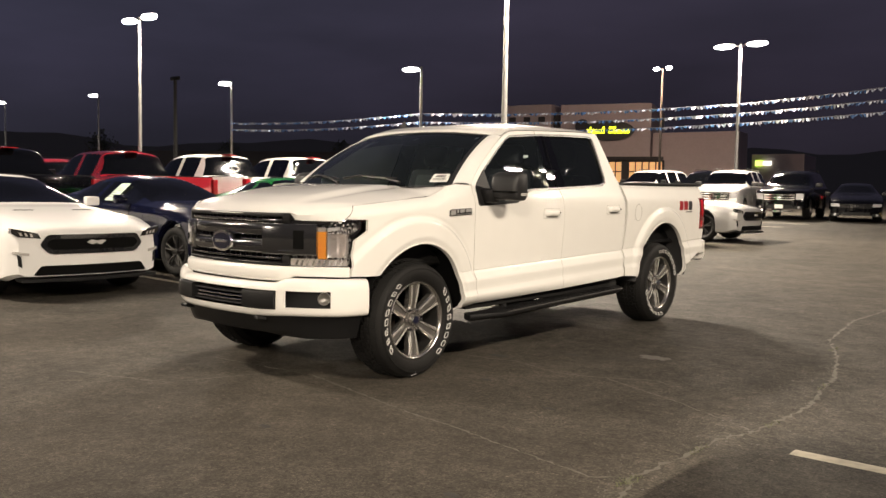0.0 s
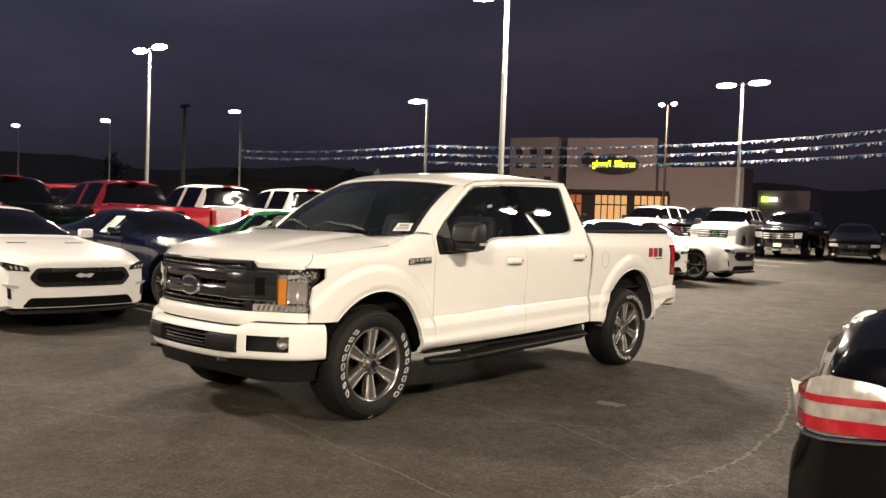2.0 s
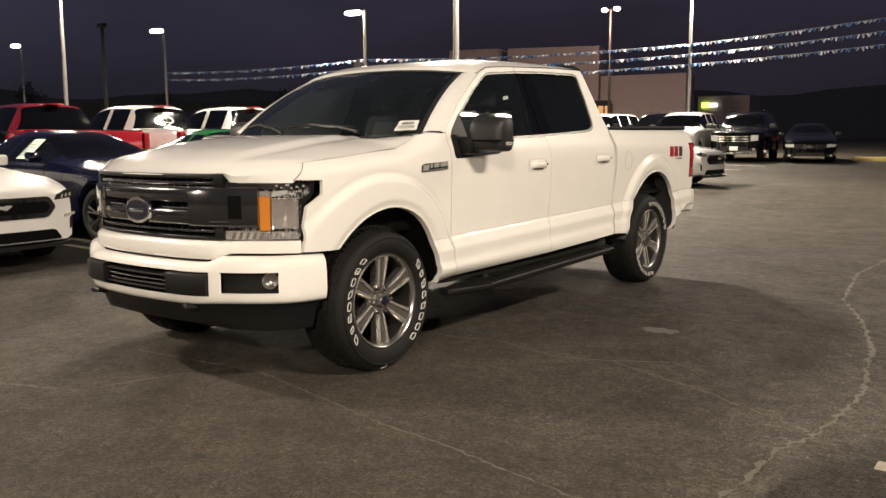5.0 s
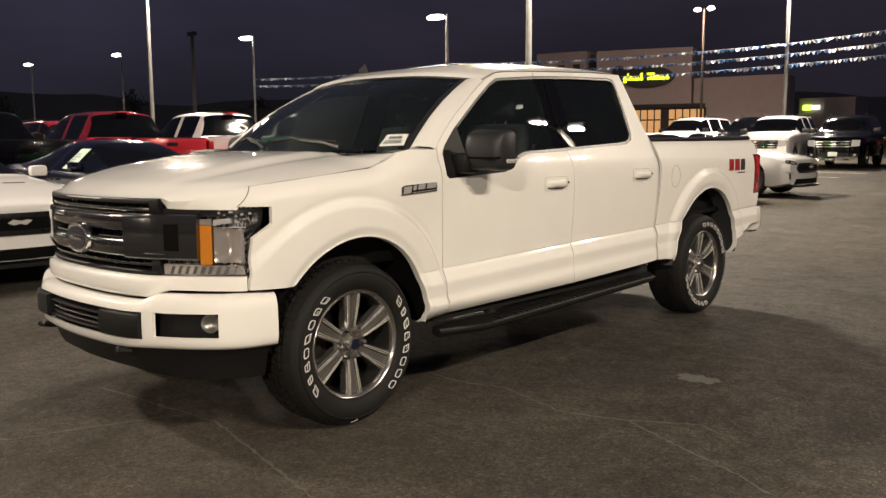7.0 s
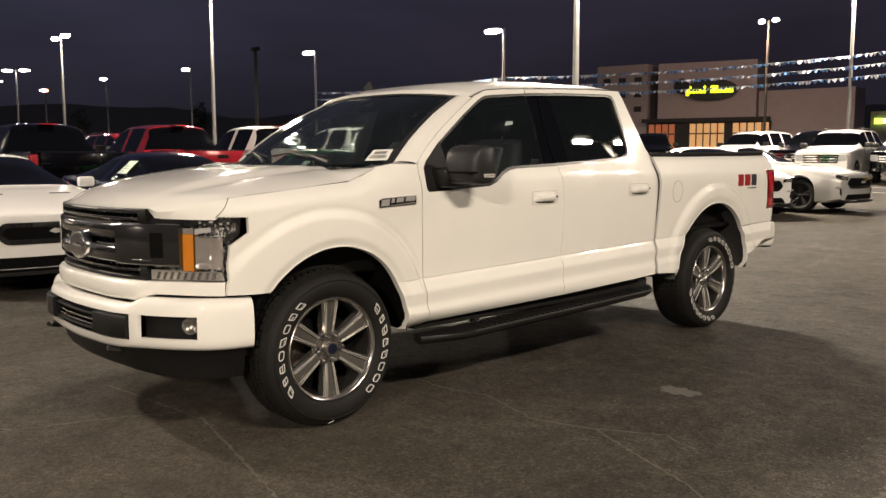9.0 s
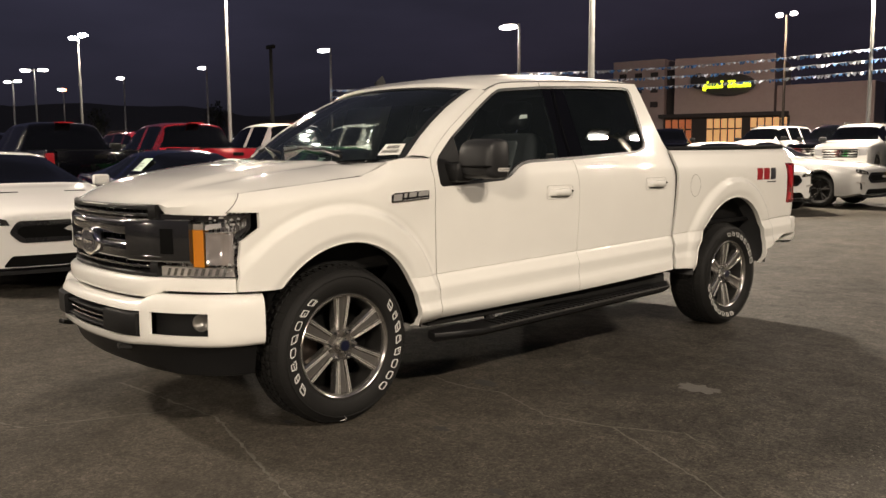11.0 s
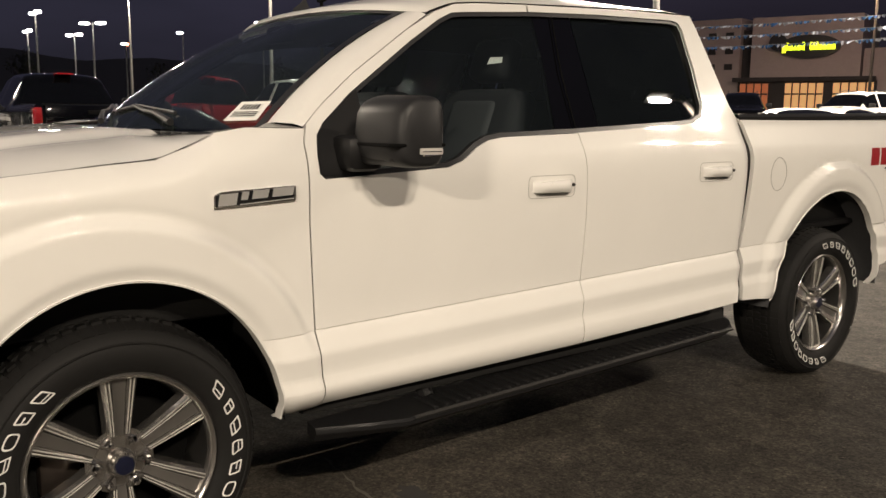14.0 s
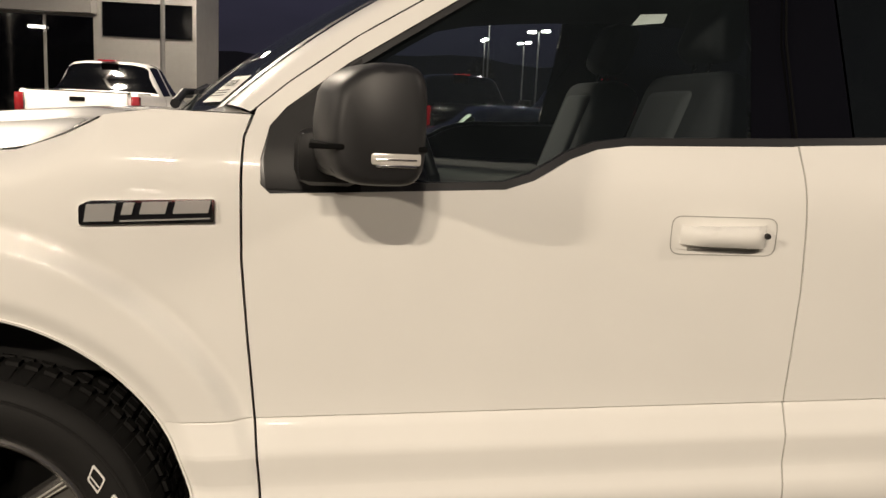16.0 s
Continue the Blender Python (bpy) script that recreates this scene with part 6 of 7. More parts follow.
grid(bm, [[(0.845, -0.46, 1.565), (0.842, -0.385, 1.575)], [(0.832, -0.435, 1.592), (0.830, -0.372, 1.597)]])
part("window_sticker", bm, PAPER, truck, "small paper sticker inside the side window")

# antenna fin on the roof and the brake light
bm = bmesh.new()
rows = []
for x, y, z, w in [(-0.40, -0.605, 1.862, 0.012), (-0.40, -0.575, 1.885, 0.010), (-0.40, -0.55, 1.908, 0.006), (-0.40, -0.538, 1.910, 0.006), (-0.40, -0.52, 1.875, 0.012)]:
    rows.append([(x - w, y, 1.845), (x, y, z), (x + w, y, 1.845)])
grid(bm, rows)
part("roof_antenna", bm, PLASTIC_GREY, truck, "small shark fin antenna")

# ---- cab interior ----


def seat(x, y, wide, parent, tall=1.0):
    s = new("seat")
    s.parent = parent
    tagged(s, "dark cloth seat with grey inserts")
    bm = bmesh.new()
    box(bm, x - wide, x + wide, y - 0.50, y + 0.02, 0.86, 1.02, 0.06, None, 3)
    part("cushion", bm, FABRIC, s)
    lean = Matrix.Translation((0, y, 0.98)) @ Matrix.Rotation(radians(-20), 4, "X") @ Matrix.Translation((0, -y, -0.98))
    bm = bmesh.new()
    box(bm, x - wide, x + wide, y - 0.04, y + 0.11, 0.92, 1.53 * tall, 0.06, lean, 3)
    back = part("backrest", bm, FABRIC, s)
    bm = bmesh.new()
    box(bm, x - wide * 0.55, x + wide * 0.55, y - 0.058, y + 0.0, 0.98, 1.46 * tall, 0.03, lean, 3)
    part("backrest_insert", bm, FABRIC_GREY, back)
    bm = bmesh.new()
    box(bm, x - 0.125, x + 0.125, y - 0.05, y + 0.06, 1.56, 1.75, 0.045, lean, 3)
    part("headrest", bm, FABRIC, s)
    bm = bmesh.new()
    for dx in (-0.05, 0.05):
        tube(bm, [lean @ Vector((x + dx, y + 0.01, 1.48)), lean @ Vector((x + dx, y + 0.01, 1.60))], 0.006, 6)
    part("headrest_post", bm, CHROME, s)


for sx in (1, -1):
    seat(sx * 0.43, -0.30, 0.26, truck)
    seat(sx * 0.40, 0.62, 0.32, truck, 0.98)
bm = bmesh.new()
rows = []
for k in range(-10, 11):
    x = 0.86 * k / 10
    rows.append([(x, -1.36, 1.27), (x, -1.12, 1.285), (x, -1.02, 1.265), (x, -0.99, 1.20), (x, -1.03, 1.00), (x, -1.20, 0.85)])
grid(bm, rows)
part("dashboard", bm, PLASTIC, truck, "dark dashboard", 50)
bm = bmesh.new()
box(bm, -0.13, 0.13, -1.04, -0.96, 1.05, 1.24, 0.02)
box(bm, -0.16, 0.16, -1.0, -0.1, 0.84, 1.00, 0.04)
part("centre_console", bm, PLASTIC_GREY, truck, "dark centre console")
bm = bmesh.new()
ring = [(0.43 + 0.19 * math.cos(2 * math.pi * k / 28), -0.86 - 0.06 * math.sin(2 * math.pi * k / 28), 1.20 + 0.175 * math.sin(2 * math.pi * k / 28)) for k in range(28)]
tube(bm, ring + [ring[0]], 0.016, 8, False)
tube(bm, [ring[0], (0.43, -0.88, 1.19), ring[14]], 0.018, 8)
tube(bm, [ring[21], (0.43, -0.88, 1.19), (0.43, -1.05, 1.12)], 0.022, 8)
part("steering_wheel", bm, PLASTIC, truck, "dark steering wheel", 50)
bm = bmesh.new()
box(bm, -0.84, 0.84, -1.30, 0.90, 0.78, 0.84, 0.02)
part("cab_floor", bm, VOID, truck)
bm = bmesh.new()
grid(bm, [[(x, y, roof_top(y) - 0.055 - 0.10 * abs(x / 0.72) ** 3) for x in [-0.72 + 0.12 * k for k in range(13)]] for y in [-0.74 + 0.16 * k for k in range(11)]])
part("headliner", bm, FABRIC, truck, "dark grey cab headliner")
bm = bmesh.new()
box(bm, -0.12, 0.12, -0.88, -0.855, 1.665, 1.735, 0.015)
part("inside_mirror", bm, PLASTIC, truck, "inside mirror behind the windshield")
bm = bmesh.new()
tube(bm, [(0.70, -0.02, 1.70), (0.74, -0.03, 1.50), (0.80, -0.04, 1.33)], 0.022, 8)
part("seat_belt_pillar", bm, FABRIC_GREY, truck)
# ---- parked vehicles ----


def car_wheel(parent, x, y, r, rim_mat, wide=0.24):
    """A parked car's wheel at (x, y); its face looks outwards."""
    sy = 1 if y > 0 else -1
    hub = new("wheel")
    hub.parent = parent
    hub.matrix_basis = pose(x, y, r, 0, 0, 90 * sy)
    k = r / 0.34
    bm = bmesh.new()
    lathe(bm, [(0.225 * k, -0.02), (0.245 * k, 0.006), (0.29 * k, 0.012), (0.325 * k, 0.0), (0.34 * k, -0.035), (0.34 * k, -wide + 0.04), (0.32 * k, -wide), (0.225 * k, -wide)], 40, "x")
    part("tyre", bm, RUBBER, hub, "black tyre", 50)
    bm = bmesh.new()
    lathe(bm, [(0.235 * k, -0.022), (0.233 * k, -0.004), (0.222 * k, -0.006), (0.214 * k, -0.03), (0.205 * k, -0.10), (0.0, -0.12)], 40, "x")
    part("rim", bm, rim_mat, hub, "", 50)
    for i in range(5):
        a = 2 * math.pi * i / 5 + math.pi / 2
        for da in (-0.16, 0.16):
            bm = bmesh.new()
            p0 = Vector((-0.035, 0.05 * k * math.cos(a), 0.05 * k * math.sin(a)))
            p1 = Vector((-0.014, 0.222 * k * math.cos(a + da), 0.222 * k * math.sin(a + da)))
            tube(bm, [p0, p0.lerp(p1, 0.5) + Vector((0.006, 0, 0)), p1], [0.018 * k, 0.014 * k, 0.016 * k], 6)
            part("spoke", bm, rim_mat, hub)
    bm = bmesh.new()
    lathe(bm, [(0.0, -0.012), (0.035 * k, -0.014), (0.05 * k, -0.03), (0.055 * k, -0.05)], 20, "x")
    part("centre_cap", bm, rim_mat, hub)
    return hub


KINDS = {
    "coupe": dict(
        L=4.78, r=0.34, wheels=(0.92, 3.64), low=0.20, bow=0.16,
        zt=[(0, 0.74), (0.03, 0.785), (0.10, 0.815), (0.25, 0.85), (0.8, 0.93), (1.3, 0.985), (1.72, 1.025), (1.85, 1.07), (2.55, 1.36), (2.75, 1.398), (3.05, 1.410), (3.45, 1.375), (4.0, 1.19), (4.25, 1.115), (4.55, 1.085), (4.70, 1.06), (4.78, 0.86)],
        zb=[(0, 0.70), (0.05, 0.735), (0.25, 0.79), (0.8, 0.88), (1.3, 0.93), (1.8, 0.965), (2.6, 0.985), (3.3, 1.01), (3.9, 1.05), (4.3, 1.055), (4.70, 1.00), (4.78, 0.84)],
        w=[(0, 0.80), (0.15, 0.885), (0.5, 0.935), (0.9, 0.955), (1.6, 0.935), (2.5, 0.935), (3.3, 0.955), (3.7, 0.96), (4.3, 0.93), (4.65, 0.86), (4.78, 0.78)],
        wt=[(0, 0.62), (0.3, 0.72), (1.7, 0.72), (2.0, 0.68), (2.6, 0.56), (3.2, 0.56), (3.6, 0.54), (4.2, 0.62), (4.78, 0.62)],
        screen=(1.76, 2.58), back=(3.38, 4.16), side=((1.98, 2.98), (3.08, 3.62)), face="coupe"),
    "pickup": dict(
        L=5.89, r=0.40, wheels=(0.97, 4.64), low=0.42, bow=0.12,
        zt=[(0, 0.95), (0.03, 1.06), (0.12, 1.12), (0.6, 1.21), (1.25, 1.28), (1.42, 1.31), (2.05, 1.80), (2.2, 1.86), (2.6, 1.92), (3.2, 1.93), (3.62, 1.90), (3.72, 1.84), (3.92, 1.37), (3.97, 1.305), (5.6, 1.335), (5.74, 1.325), (5.78, 0.80)],
        zb=[(0, 0.93), (0.12, 1.08), (0.6, 1.16), (1.3, 1.24), (1.6, 1.28), (3.0, 1.305), (3.95, 1.285), (5.7, 1.295), (5.78, 0.78)],
        w=[(0, 0.86), (0.2, 0.94), (0.6, 0.985), (1.0, 1.0), (3.8, 1.0), (4.6, 0.99), (5.7, 0.96), (5.78, 0.94)],
        wt=[(0, 0.75), (1.4, 0.84), (2.1, 0.70), (2.6, 0.70), (3.6, 0.70), (3.75, 0.72), (3.96, 0.93), (5.78, 0.91)],
        screen=(1.46, 2.06), back=(3.70, 3.93), side=((1.72, 2.72), (2.86, 3.58)), face="truck"),
    "suv": dict(
        L=5.33, r=0.40, wheels=(0.98, 4.09), low=0.38, bow=0.12,
        zt=[(0, 0.90), (0.03, 1.02), (0.12, 1.10), (0.6, 1.19), (1.25, 1.25), (1.42, 1.29), (2.1, 1.78), (2.3, 1.86), (2.7, 1.92), (3.6, 1.94), (4.8, 1.91), (5.05, 1.86), (5.20, 1.55), (5.30, 1.15), (5.33, 0.75)],
        zb=[(0, 0.88), (0.12, 1.05), (0.6, 1.13), (1.3, 1.20), (1.6, 1.23), (3.0, 1.27), (5.0, 1.29), (5.25, 1.25), (5.33, 0.72)],
        w=[(0, 0.86), (0.2, 0.94), (0.6, 0.985), (1.0, 1.0), (4.4, 1.0), (5.0, 0.97), (5.33, 0.88)],
        wt=[(0, 0.75), (1.4, 0.84), (2.1, 0.72), (2.7, 0.72), (4.6, 0.70), (5.1, 0.68), (5.33, 0.72)],
        screen=(1.46, 2.14), back=(5.06, 5.22), side=((1.74, 2.72), (2.84, 3.78), (3.90, 4.88)), face="suv"),
    "sedan": dict(
        L=4.87, r=0.335, wheels=(0.95, 3.80), low=0.20, bow=0.14,
        zt=[(0, 0.62), (0.03, 0.72), (0.15, 0.80), (0.6, 0.92), (1.3, 1.03), (1.5, 1.06), (2.15, 1.38), (2.5, 1.455), (3.0, 1.47), (3.5, 1.42), (4.1, 1.20), (4.3, 1.13), (4.65, 1.10), (4.80, 1.04), (4.87, 0.72)],
        zb=[(0, 0.58), (0.15, 0.74), (0.6, 0.85), (1.4, 0.95), (2.5, 0.98), (3.6, 1.02), (4.3, 1.04), (4.7, 1.01), (4.87, 0.68)],
        w=[(0, 0.78), (0.2, 0.87), (0.6, 0.915), (1.0, 0.925), (3.9, 0.925), (4.4, 0.89), (4.75, 0.82), (4.87, 0.72)],
        wt=[(0, 0.62), (1.4, 0.74), (2.2, 0.60), (2.6, 0.58), (3.5, 0.57), (4.2, 0.66), (4.87, 0.60)],
        screen=(1.52, 2.20), back=(3.50, 4.18), side=((1.80, 2.70), (2.80, 3.58)), face="sedan"),
}


def vehicle(kind, paint_mat, label, at, group="", rim_mat=None, name=None, plate_bar=False):
    """A parked vehicle; its nose at the origin, looking towards +x."""
    K = KINDS[kind]
    v = thing(name or {"coupe": "coupe_car", "pickup": "pickup_truck", "suv": "suv_car", "sedan": "sedan_car"}[kind], label, "pickup truck" if kind == "pickup" else "car", group, at)
    L, r, low, bow = K["L"], K["r"], K["low"], K["bow"]
    arch_r_ = r + 0.045
    marks = {0.0, 0.02, 0.05, 0.08, 0.12, L, L - 0.02, L - 0.05, L - 0.09, L - 0.14} | {round(0.06 * k, 3) for k in range(3, int(L / 0.06))}
    for a, b in (K["screen"], K["back"]) + K["side"]:
        marks |= {a, b}
    for s in K["wheels"]:
        marks |= {round(s + arch_r_ * math.cos(math.pi * k / 18), 3) for k in range(19)}
    marks = sorted(marks)
    marks = [m for i, m in enumerate(marks) if i == 0 or m - marks[i - 1] > 0.004]

    def front_bow(s, y):
        return -bow * (y / 0.9) ** 2 * (1 - step01(s, 0.0, 0.9)) + 0.06 * (y / 0.9) ** 2 * step01(s, L - 0.5, L)

    rings = []
    for s in marks:
        zt, zb, w, wt = smooth(K["zt"], s), smooth(K["zb"], s), smooth(K["w"], s), smooth(K["wt"], s)
        zb = min(zb, zt - 0.012)
        zl = low + 0.06 * (1 - step01(s, 0, 0.3)) + 0.10 * step01(s, L - 0.35, L)
        for sw in K["wheels"]:
            if abs(s - sw) < arch_r_:
                zl = max(zl, r + math.sqrt(max(0, arch_r_ ** 2 - (s - sw) ** 2)))
        zm = max(zl + 0.05, (low + zb) / 2)
        tall = zt - zb
        edge = zt - min(0.10, tall * 0.30)
        half = [(w * 0.90, zl), (w * 0.985, zl + 0.03), (w * 1.0, max(zl + 0.05, zm - 0.02)), (w * 0.992, max(zl + 0.06, zb - 0.12)), (w * 0.985, max(zl + 0.07, zb - 0.05)), (w * 0.955, max(zl + 0.08, zb)),
                (w * 0.955 + (wt - w * 0.955) * 0.5, zb + (edge - zb) * 0.5), (wt, edge), (wt * 0.90, edge + (zt - edge) * 0.55), (wt * 0.62, edge + (zt - edge) * 0.86), (0.0, zt)]
        pts = [(y, z) for y, z in half] + [(-y, z) for y, z in half[-2::-1]]
        rings.append([(-s + front_bow(s, y), y, z) for y, z in pts])
    n = len(rings[0])
    body, screen, rear, sides = bmesh.new(), bmesh.new(), bmesh.new(), {}
    for i in range(len(marks) - 1):
        mid = (marks[i] + marks[i + 1]) / 2
        for j in range(n - 1):
            jj = j if j < 10 else n - 2 - j
            target, shift = body, 0.0
            if jj >= 7 and K["screen"][0] < mid < K["screen"][1]:
                target = screen
            elif jj >= 7 and K["back"][0] < mid < K["back"][1]:
                target = rear
            elif jj in (5, 6):
                for q, (a, b) in enumerate(K["side"]):
                    if a < mid < b:
                        target = sides.setdefault((q, j < 10), bmesh.new())
            quad = [rings[i][j], rings[i][j + 1], rings[i + 1][j + 1], rings[i + 1][j]]
            target.faces.new([target.verts.new(p) for p in quad])
    for b in [body, screen, rear] + list(sides.values()):
        bmesh.ops.remove_doubles(b, verts=b.verts, dist=0.0008)
    for ring, s in ((rings[0], 0.0), (rings[-1], L)):
        half = [ring[j] for j in range(n // 2 + 1)]
        grid(body, [[(-s + front_bow(s, y * (1 - k / 8)), y * (1 - k / 8), z) for k in range(17)] for x, y, z in half])
    bmesh.ops.remove_doubles(body, verts=body.verts, dist=0.0008)
    part("body", body, paint_mat, v, "", 38)
    part("windshield", screen, GLASS_CAR, v, "", 50)
    part("rear_window", rear, GLASS_CAR, v, "", 50)
    for (q, side), b in sides.items():
        part("side_window", b, GLASS_CAR, v, "", 50)
    bm = bmesh.new()
    box(bm, -L + 0.25, -0.25, -0.62, 0.62, low + 0.02, low + 0.35, 0.05)
    part("underbody", bm, UNDER, v)
    for s in K["wheels"]:
        for sy in (1, -1):
            car_wheel(v, -s, sy * (smooth(K["w"], s) - 0.035), r, rim_mat or RIM)
    # mirrors
    sm = K["side"][0][0] + 0.12
    for sy in (1, -1):
        bm = bmesh.new()
        zb, w = smooth(K["zb"], sm), smooth(K["w"], sm)
        big = 1.3 if kind in ("pickup", "suv") else 1.0
        y0 = sy * (w - 0.02)
        box(bm, -sm - 0.06, -sm + 0.05, min(y0, y0 + sy * 0.20 * big), max(y0, y0 + sy * 0.20 * big), zb + 0.01, zb + 0.01 + 0.13 * big, 0.035)
        part("door_mirror", bm, paint_mat if kind == "coupe" else PLASTIC_GREY, v, "side mirror")

    def fx(y, out=0.0):
        return -bow * (y / 0.9) ** 2 + out

    def face_poly(pname, outline, material, d0, d1, lab="", owner=None):
        """A piece of the nose: an outline (across, up) wrapped on the bowed front, from depth d0 to d1."""
        bm = bmesh.new()
        bm.faces.new([bm.verts.new((y, z, 0)) for y, z in outline])
        for k in range(-11, 12):
            bmesh.ops.bisect_plane(bm, geom=bm.faces[:] + bm.edges[:] + bm.verts[:], dist=1e-5, plane_co=(k * 0.08, 0, 0), plane_no=(1, 0, 0))
        got = bmesh.ops.extrude_face_region(bm, geom=bm.faces[:])
        tops = {q for q in got["geom"] if isinstance(q, bmesh.types.BMVert)}
        for q in bm.verts:
            q.co = Vector((fx(q.co.x, d1 if q in tops else d0), q.co.x, q.co.y))
        return part(pname, bm, material, owner or v, lab)

    if K["face"] == "coupe":
        hexa = [(-0.60, 0.60), (-0.50, 0.50), (0.50, 0.50), (0.60, 0.60), (0.52, 0.715), (-0.52, 0.715)]
        g = face_poly("grille", rounded(hexa, 0.04, 3), GLOSS_BLACK, -0.05, 0.016, "black honeycomb grille")
        face_poly("grille_frame", rounded(inset(hexa, 0.05), 0.03, 3), VOID, 0.0, 0.019, "", g)
        emblem = [(-0.115, 0.622), (-0.06, 0.600), (0.00, 0.612), (0.05, 0.596), (0.11, 0.640), (0.06, 0.650), (0.01, 0.638), (-0.06, 0.655)]
        face_poly("grille_emblem", emblem, BADGE_SILVER, 0.0, 0.035, "small bright emblem", g)
        for sy in (1, -1):
            bm = bmesh.new()
            zh = smooth(K["zt"], 1.05) - 0.004
            box(bm, -1.12, -1.02, min(sy * 0.24, sy * 0.46), max(sy * 0.24, sy * 0.46), zh - 0.03, zh + 0.006, 0.004)
            part("hood_vent", bm, VOID, v, "dark slot in the hood")
        low_in = [(-0.66, 0.27), (0.66, 0.27), (0.58, 0.375), (-0.58, 0.375)]
        face_poly("lower_intake", rounded(low_in, 0.03, 3), VOID, -0.05, 0.014, "black lower air intake")
        face_poly("splitter", [(-0.78, 0.20), (0.78, 0.20), (0.80, 0.235), (-0.80, 0.235)], PLASTIC, -0.1, 0.05, "black front splitter")
        for sy in (1, -1):
            hl = [(sy * 0.585, 0.672), (sy * 0.80, 0.690), (sy * 0.868, 0.735), (sy * 0.860, 0.785), (sy * 0.615, 0.730)]
            hob = face_poly("headlight", hl, GLOSS_BLACK, -0.06, 0.012, "narrow headlight")
            for q in range(3):
                face_poly("light_bar", [(sy * (0.66 + 0.05 * q), 0.69 + 0.008 * q), (sy * (0.685 + 0.05 * q), 0.69 + 0.008 * q), (sy * (0.695 + 0.05 * q), 0.73 + 0.006 * q), (sy * (0.675 + 0.05 * q), 0.725 + 0.006 * q)], CLEAR_WHITE, 0.0, 0.018, "", hob)
            vent = [(sy * 0.765, 0.36), (sy * 0.80, 0.38), (sy * 0.805, 0.50), (sy * 0.775, 0.48)]
            face_poly("side_vent", vent, PLASTIC, -0.06, 0.012, "black corner vent")
            face_poly("marker_light", [(sy * 0.70, 0.485), (sy * 0.835, 0.51), (sy * 0.835, 0.535), (sy * 0.70, 0.515)], CLEAR_WHITE, -0.06, 0.014)
    else:
        top = smooth(K["zt"], 0.03) - 0.03
        if kind == "sedan":
            z0, z1, gw = 0.48, 0.66, 0.52
        else:
            z0, z1, gw = top - 0.30, top - 0.01, 0.56
        g = face_poly("grille", rounded([(-gw, z0), (gw, z0), (gw + 0.03, z1), (-gw - 0.03, z1)], 0.03, 3), VOID, -0.05, 0.016, "dark grille")
        for q in range(3):
            z = z0 + (z1 - z0) * (0.2 + 0.3 * q)
            face_poly("grille_bar", [(-gw, z - 0.02), (gw, z - 0.02), (gw, z + 0.02), (-gw, z + 0.02)], CHROME if kind == "suv" else GRILLE_GREY, 0.0, 0.03, "", g)
        face_poly("grille_emblem", [(0.11 * math.cos(a * 0.3142), (z0 + z1) / 2 + 0.05 * math.sin(a * 0.3142)) for a in range(20)], CHROME, 0.0, 0.04, "", g)
        for sy in (1, -1):
            face_poly("headlight", rounded([(sy * (gw + 0.02), z0 + 0.06), (sy * 0.84, z0 + 0.08), (sy * 0.86, z1), (sy * (gw + 0.04), z1)], 0.02, 3), REFLECTOR, -0.10, 0.012, "clear headlight")
            face_poly("fog_pocket", rounded([(sy * 0.55, z0 - 0.30), (sy * 0.80, z0 - 0.28), (sy * 0.80, z0 - 0.18), (sy * 0.55, z0 - 0.18)], 0.02, 3), PLASTIC, -0.06, 0.012)
            face_poly("fog_lamp", rounded([(sy * 0.66, z0 - 0.27), (sy * 0.74, z0 - 0.27), (sy * 0.74, z0 - 0.19), (sy * 0.66, z0 - 0.19)], 0.03, 3), REFLECTOR, -0.04, 0.016)
        face_poly("lower_intake", [(-0.50, low + 0.03), (0.50, low + 0.03), (0.46, low + 0.15), (-0.46, low + 0.15)], PLASTIC, -0.05, 0.02)
        if plate_bar:
            face_poly("number_plate", [(-0.15, z0 - 0.28), (0.15, z0 - 0.28), (0.15, z0 - 0.13), (-0.15, z0 - 0.13)], PAPER, 0.0, 0.03, "pale number plate")
            face_poly("skid_bar", [(-0.52, z0 - 0.42), (0.52, z0 - 0.42), (0.46, z0 - 0.34), (-0.46, z0 - 0.34)], CHROME, -0.05, 0.03, "silver skid bar")
    # rear lamps and details
    for sy in (1, -1):
        bm = bmesh.new()
        if kind == "pickup":
            box(bm, -L + 0.09, -L + 0.25, min(sy * 0.83, sy * 0.965), max(sy * 0.83, sy * 0.965), 0.93, 1.27, 0.02)
        elif kind == "suv":
            box(bm, -L - 0.0, -L + 0.25, min(sy * 0.70, sy * 0.93), max(sy * 0.70, sy * 0.93), 1.02, 1.26, 0.03)
        elif kind == "coupe":
            box(bm, -L + 0.0, -L + 0.08, min(sy * 0.45, sy * 0.80), max(sy * 0.45, sy * 0.80), 0.86, 0.99, 0.02)
        else:
            box(bm, -L + 0.0, -L + 0.30, min(sy * 0.42, sy * 0.86), max(sy * 0.42, sy * 0.86), 0.80, 0.97, 0.03)
        part("tail_light", bm, RED_LENS, v, "red tail light")
    if kind == "pickup":
        bm = bmesh.new()
        box(bm, -L + 0.095, -L + 0.125, -0.78, 0.78, 0.84, 1.310, 0.012)
        gate = part("tailgate", bm, paint_mat, v)
        bm = bmesh.new()
        box(bm, -L + 0.085, -L + 0.10, -0.12, 0.12, 1.16, 1.23, 0.006)
        part("tailgate_handle", bm, VOID, gate)
        bm = bmesh.new()
        box(bm, -L - 0.06, -L + 0.12, -0.93, 0.93, 0.58, 0.78, 0.03)
        part("rear_bumper", bm, CHROME, v, "chrome rear bumper")
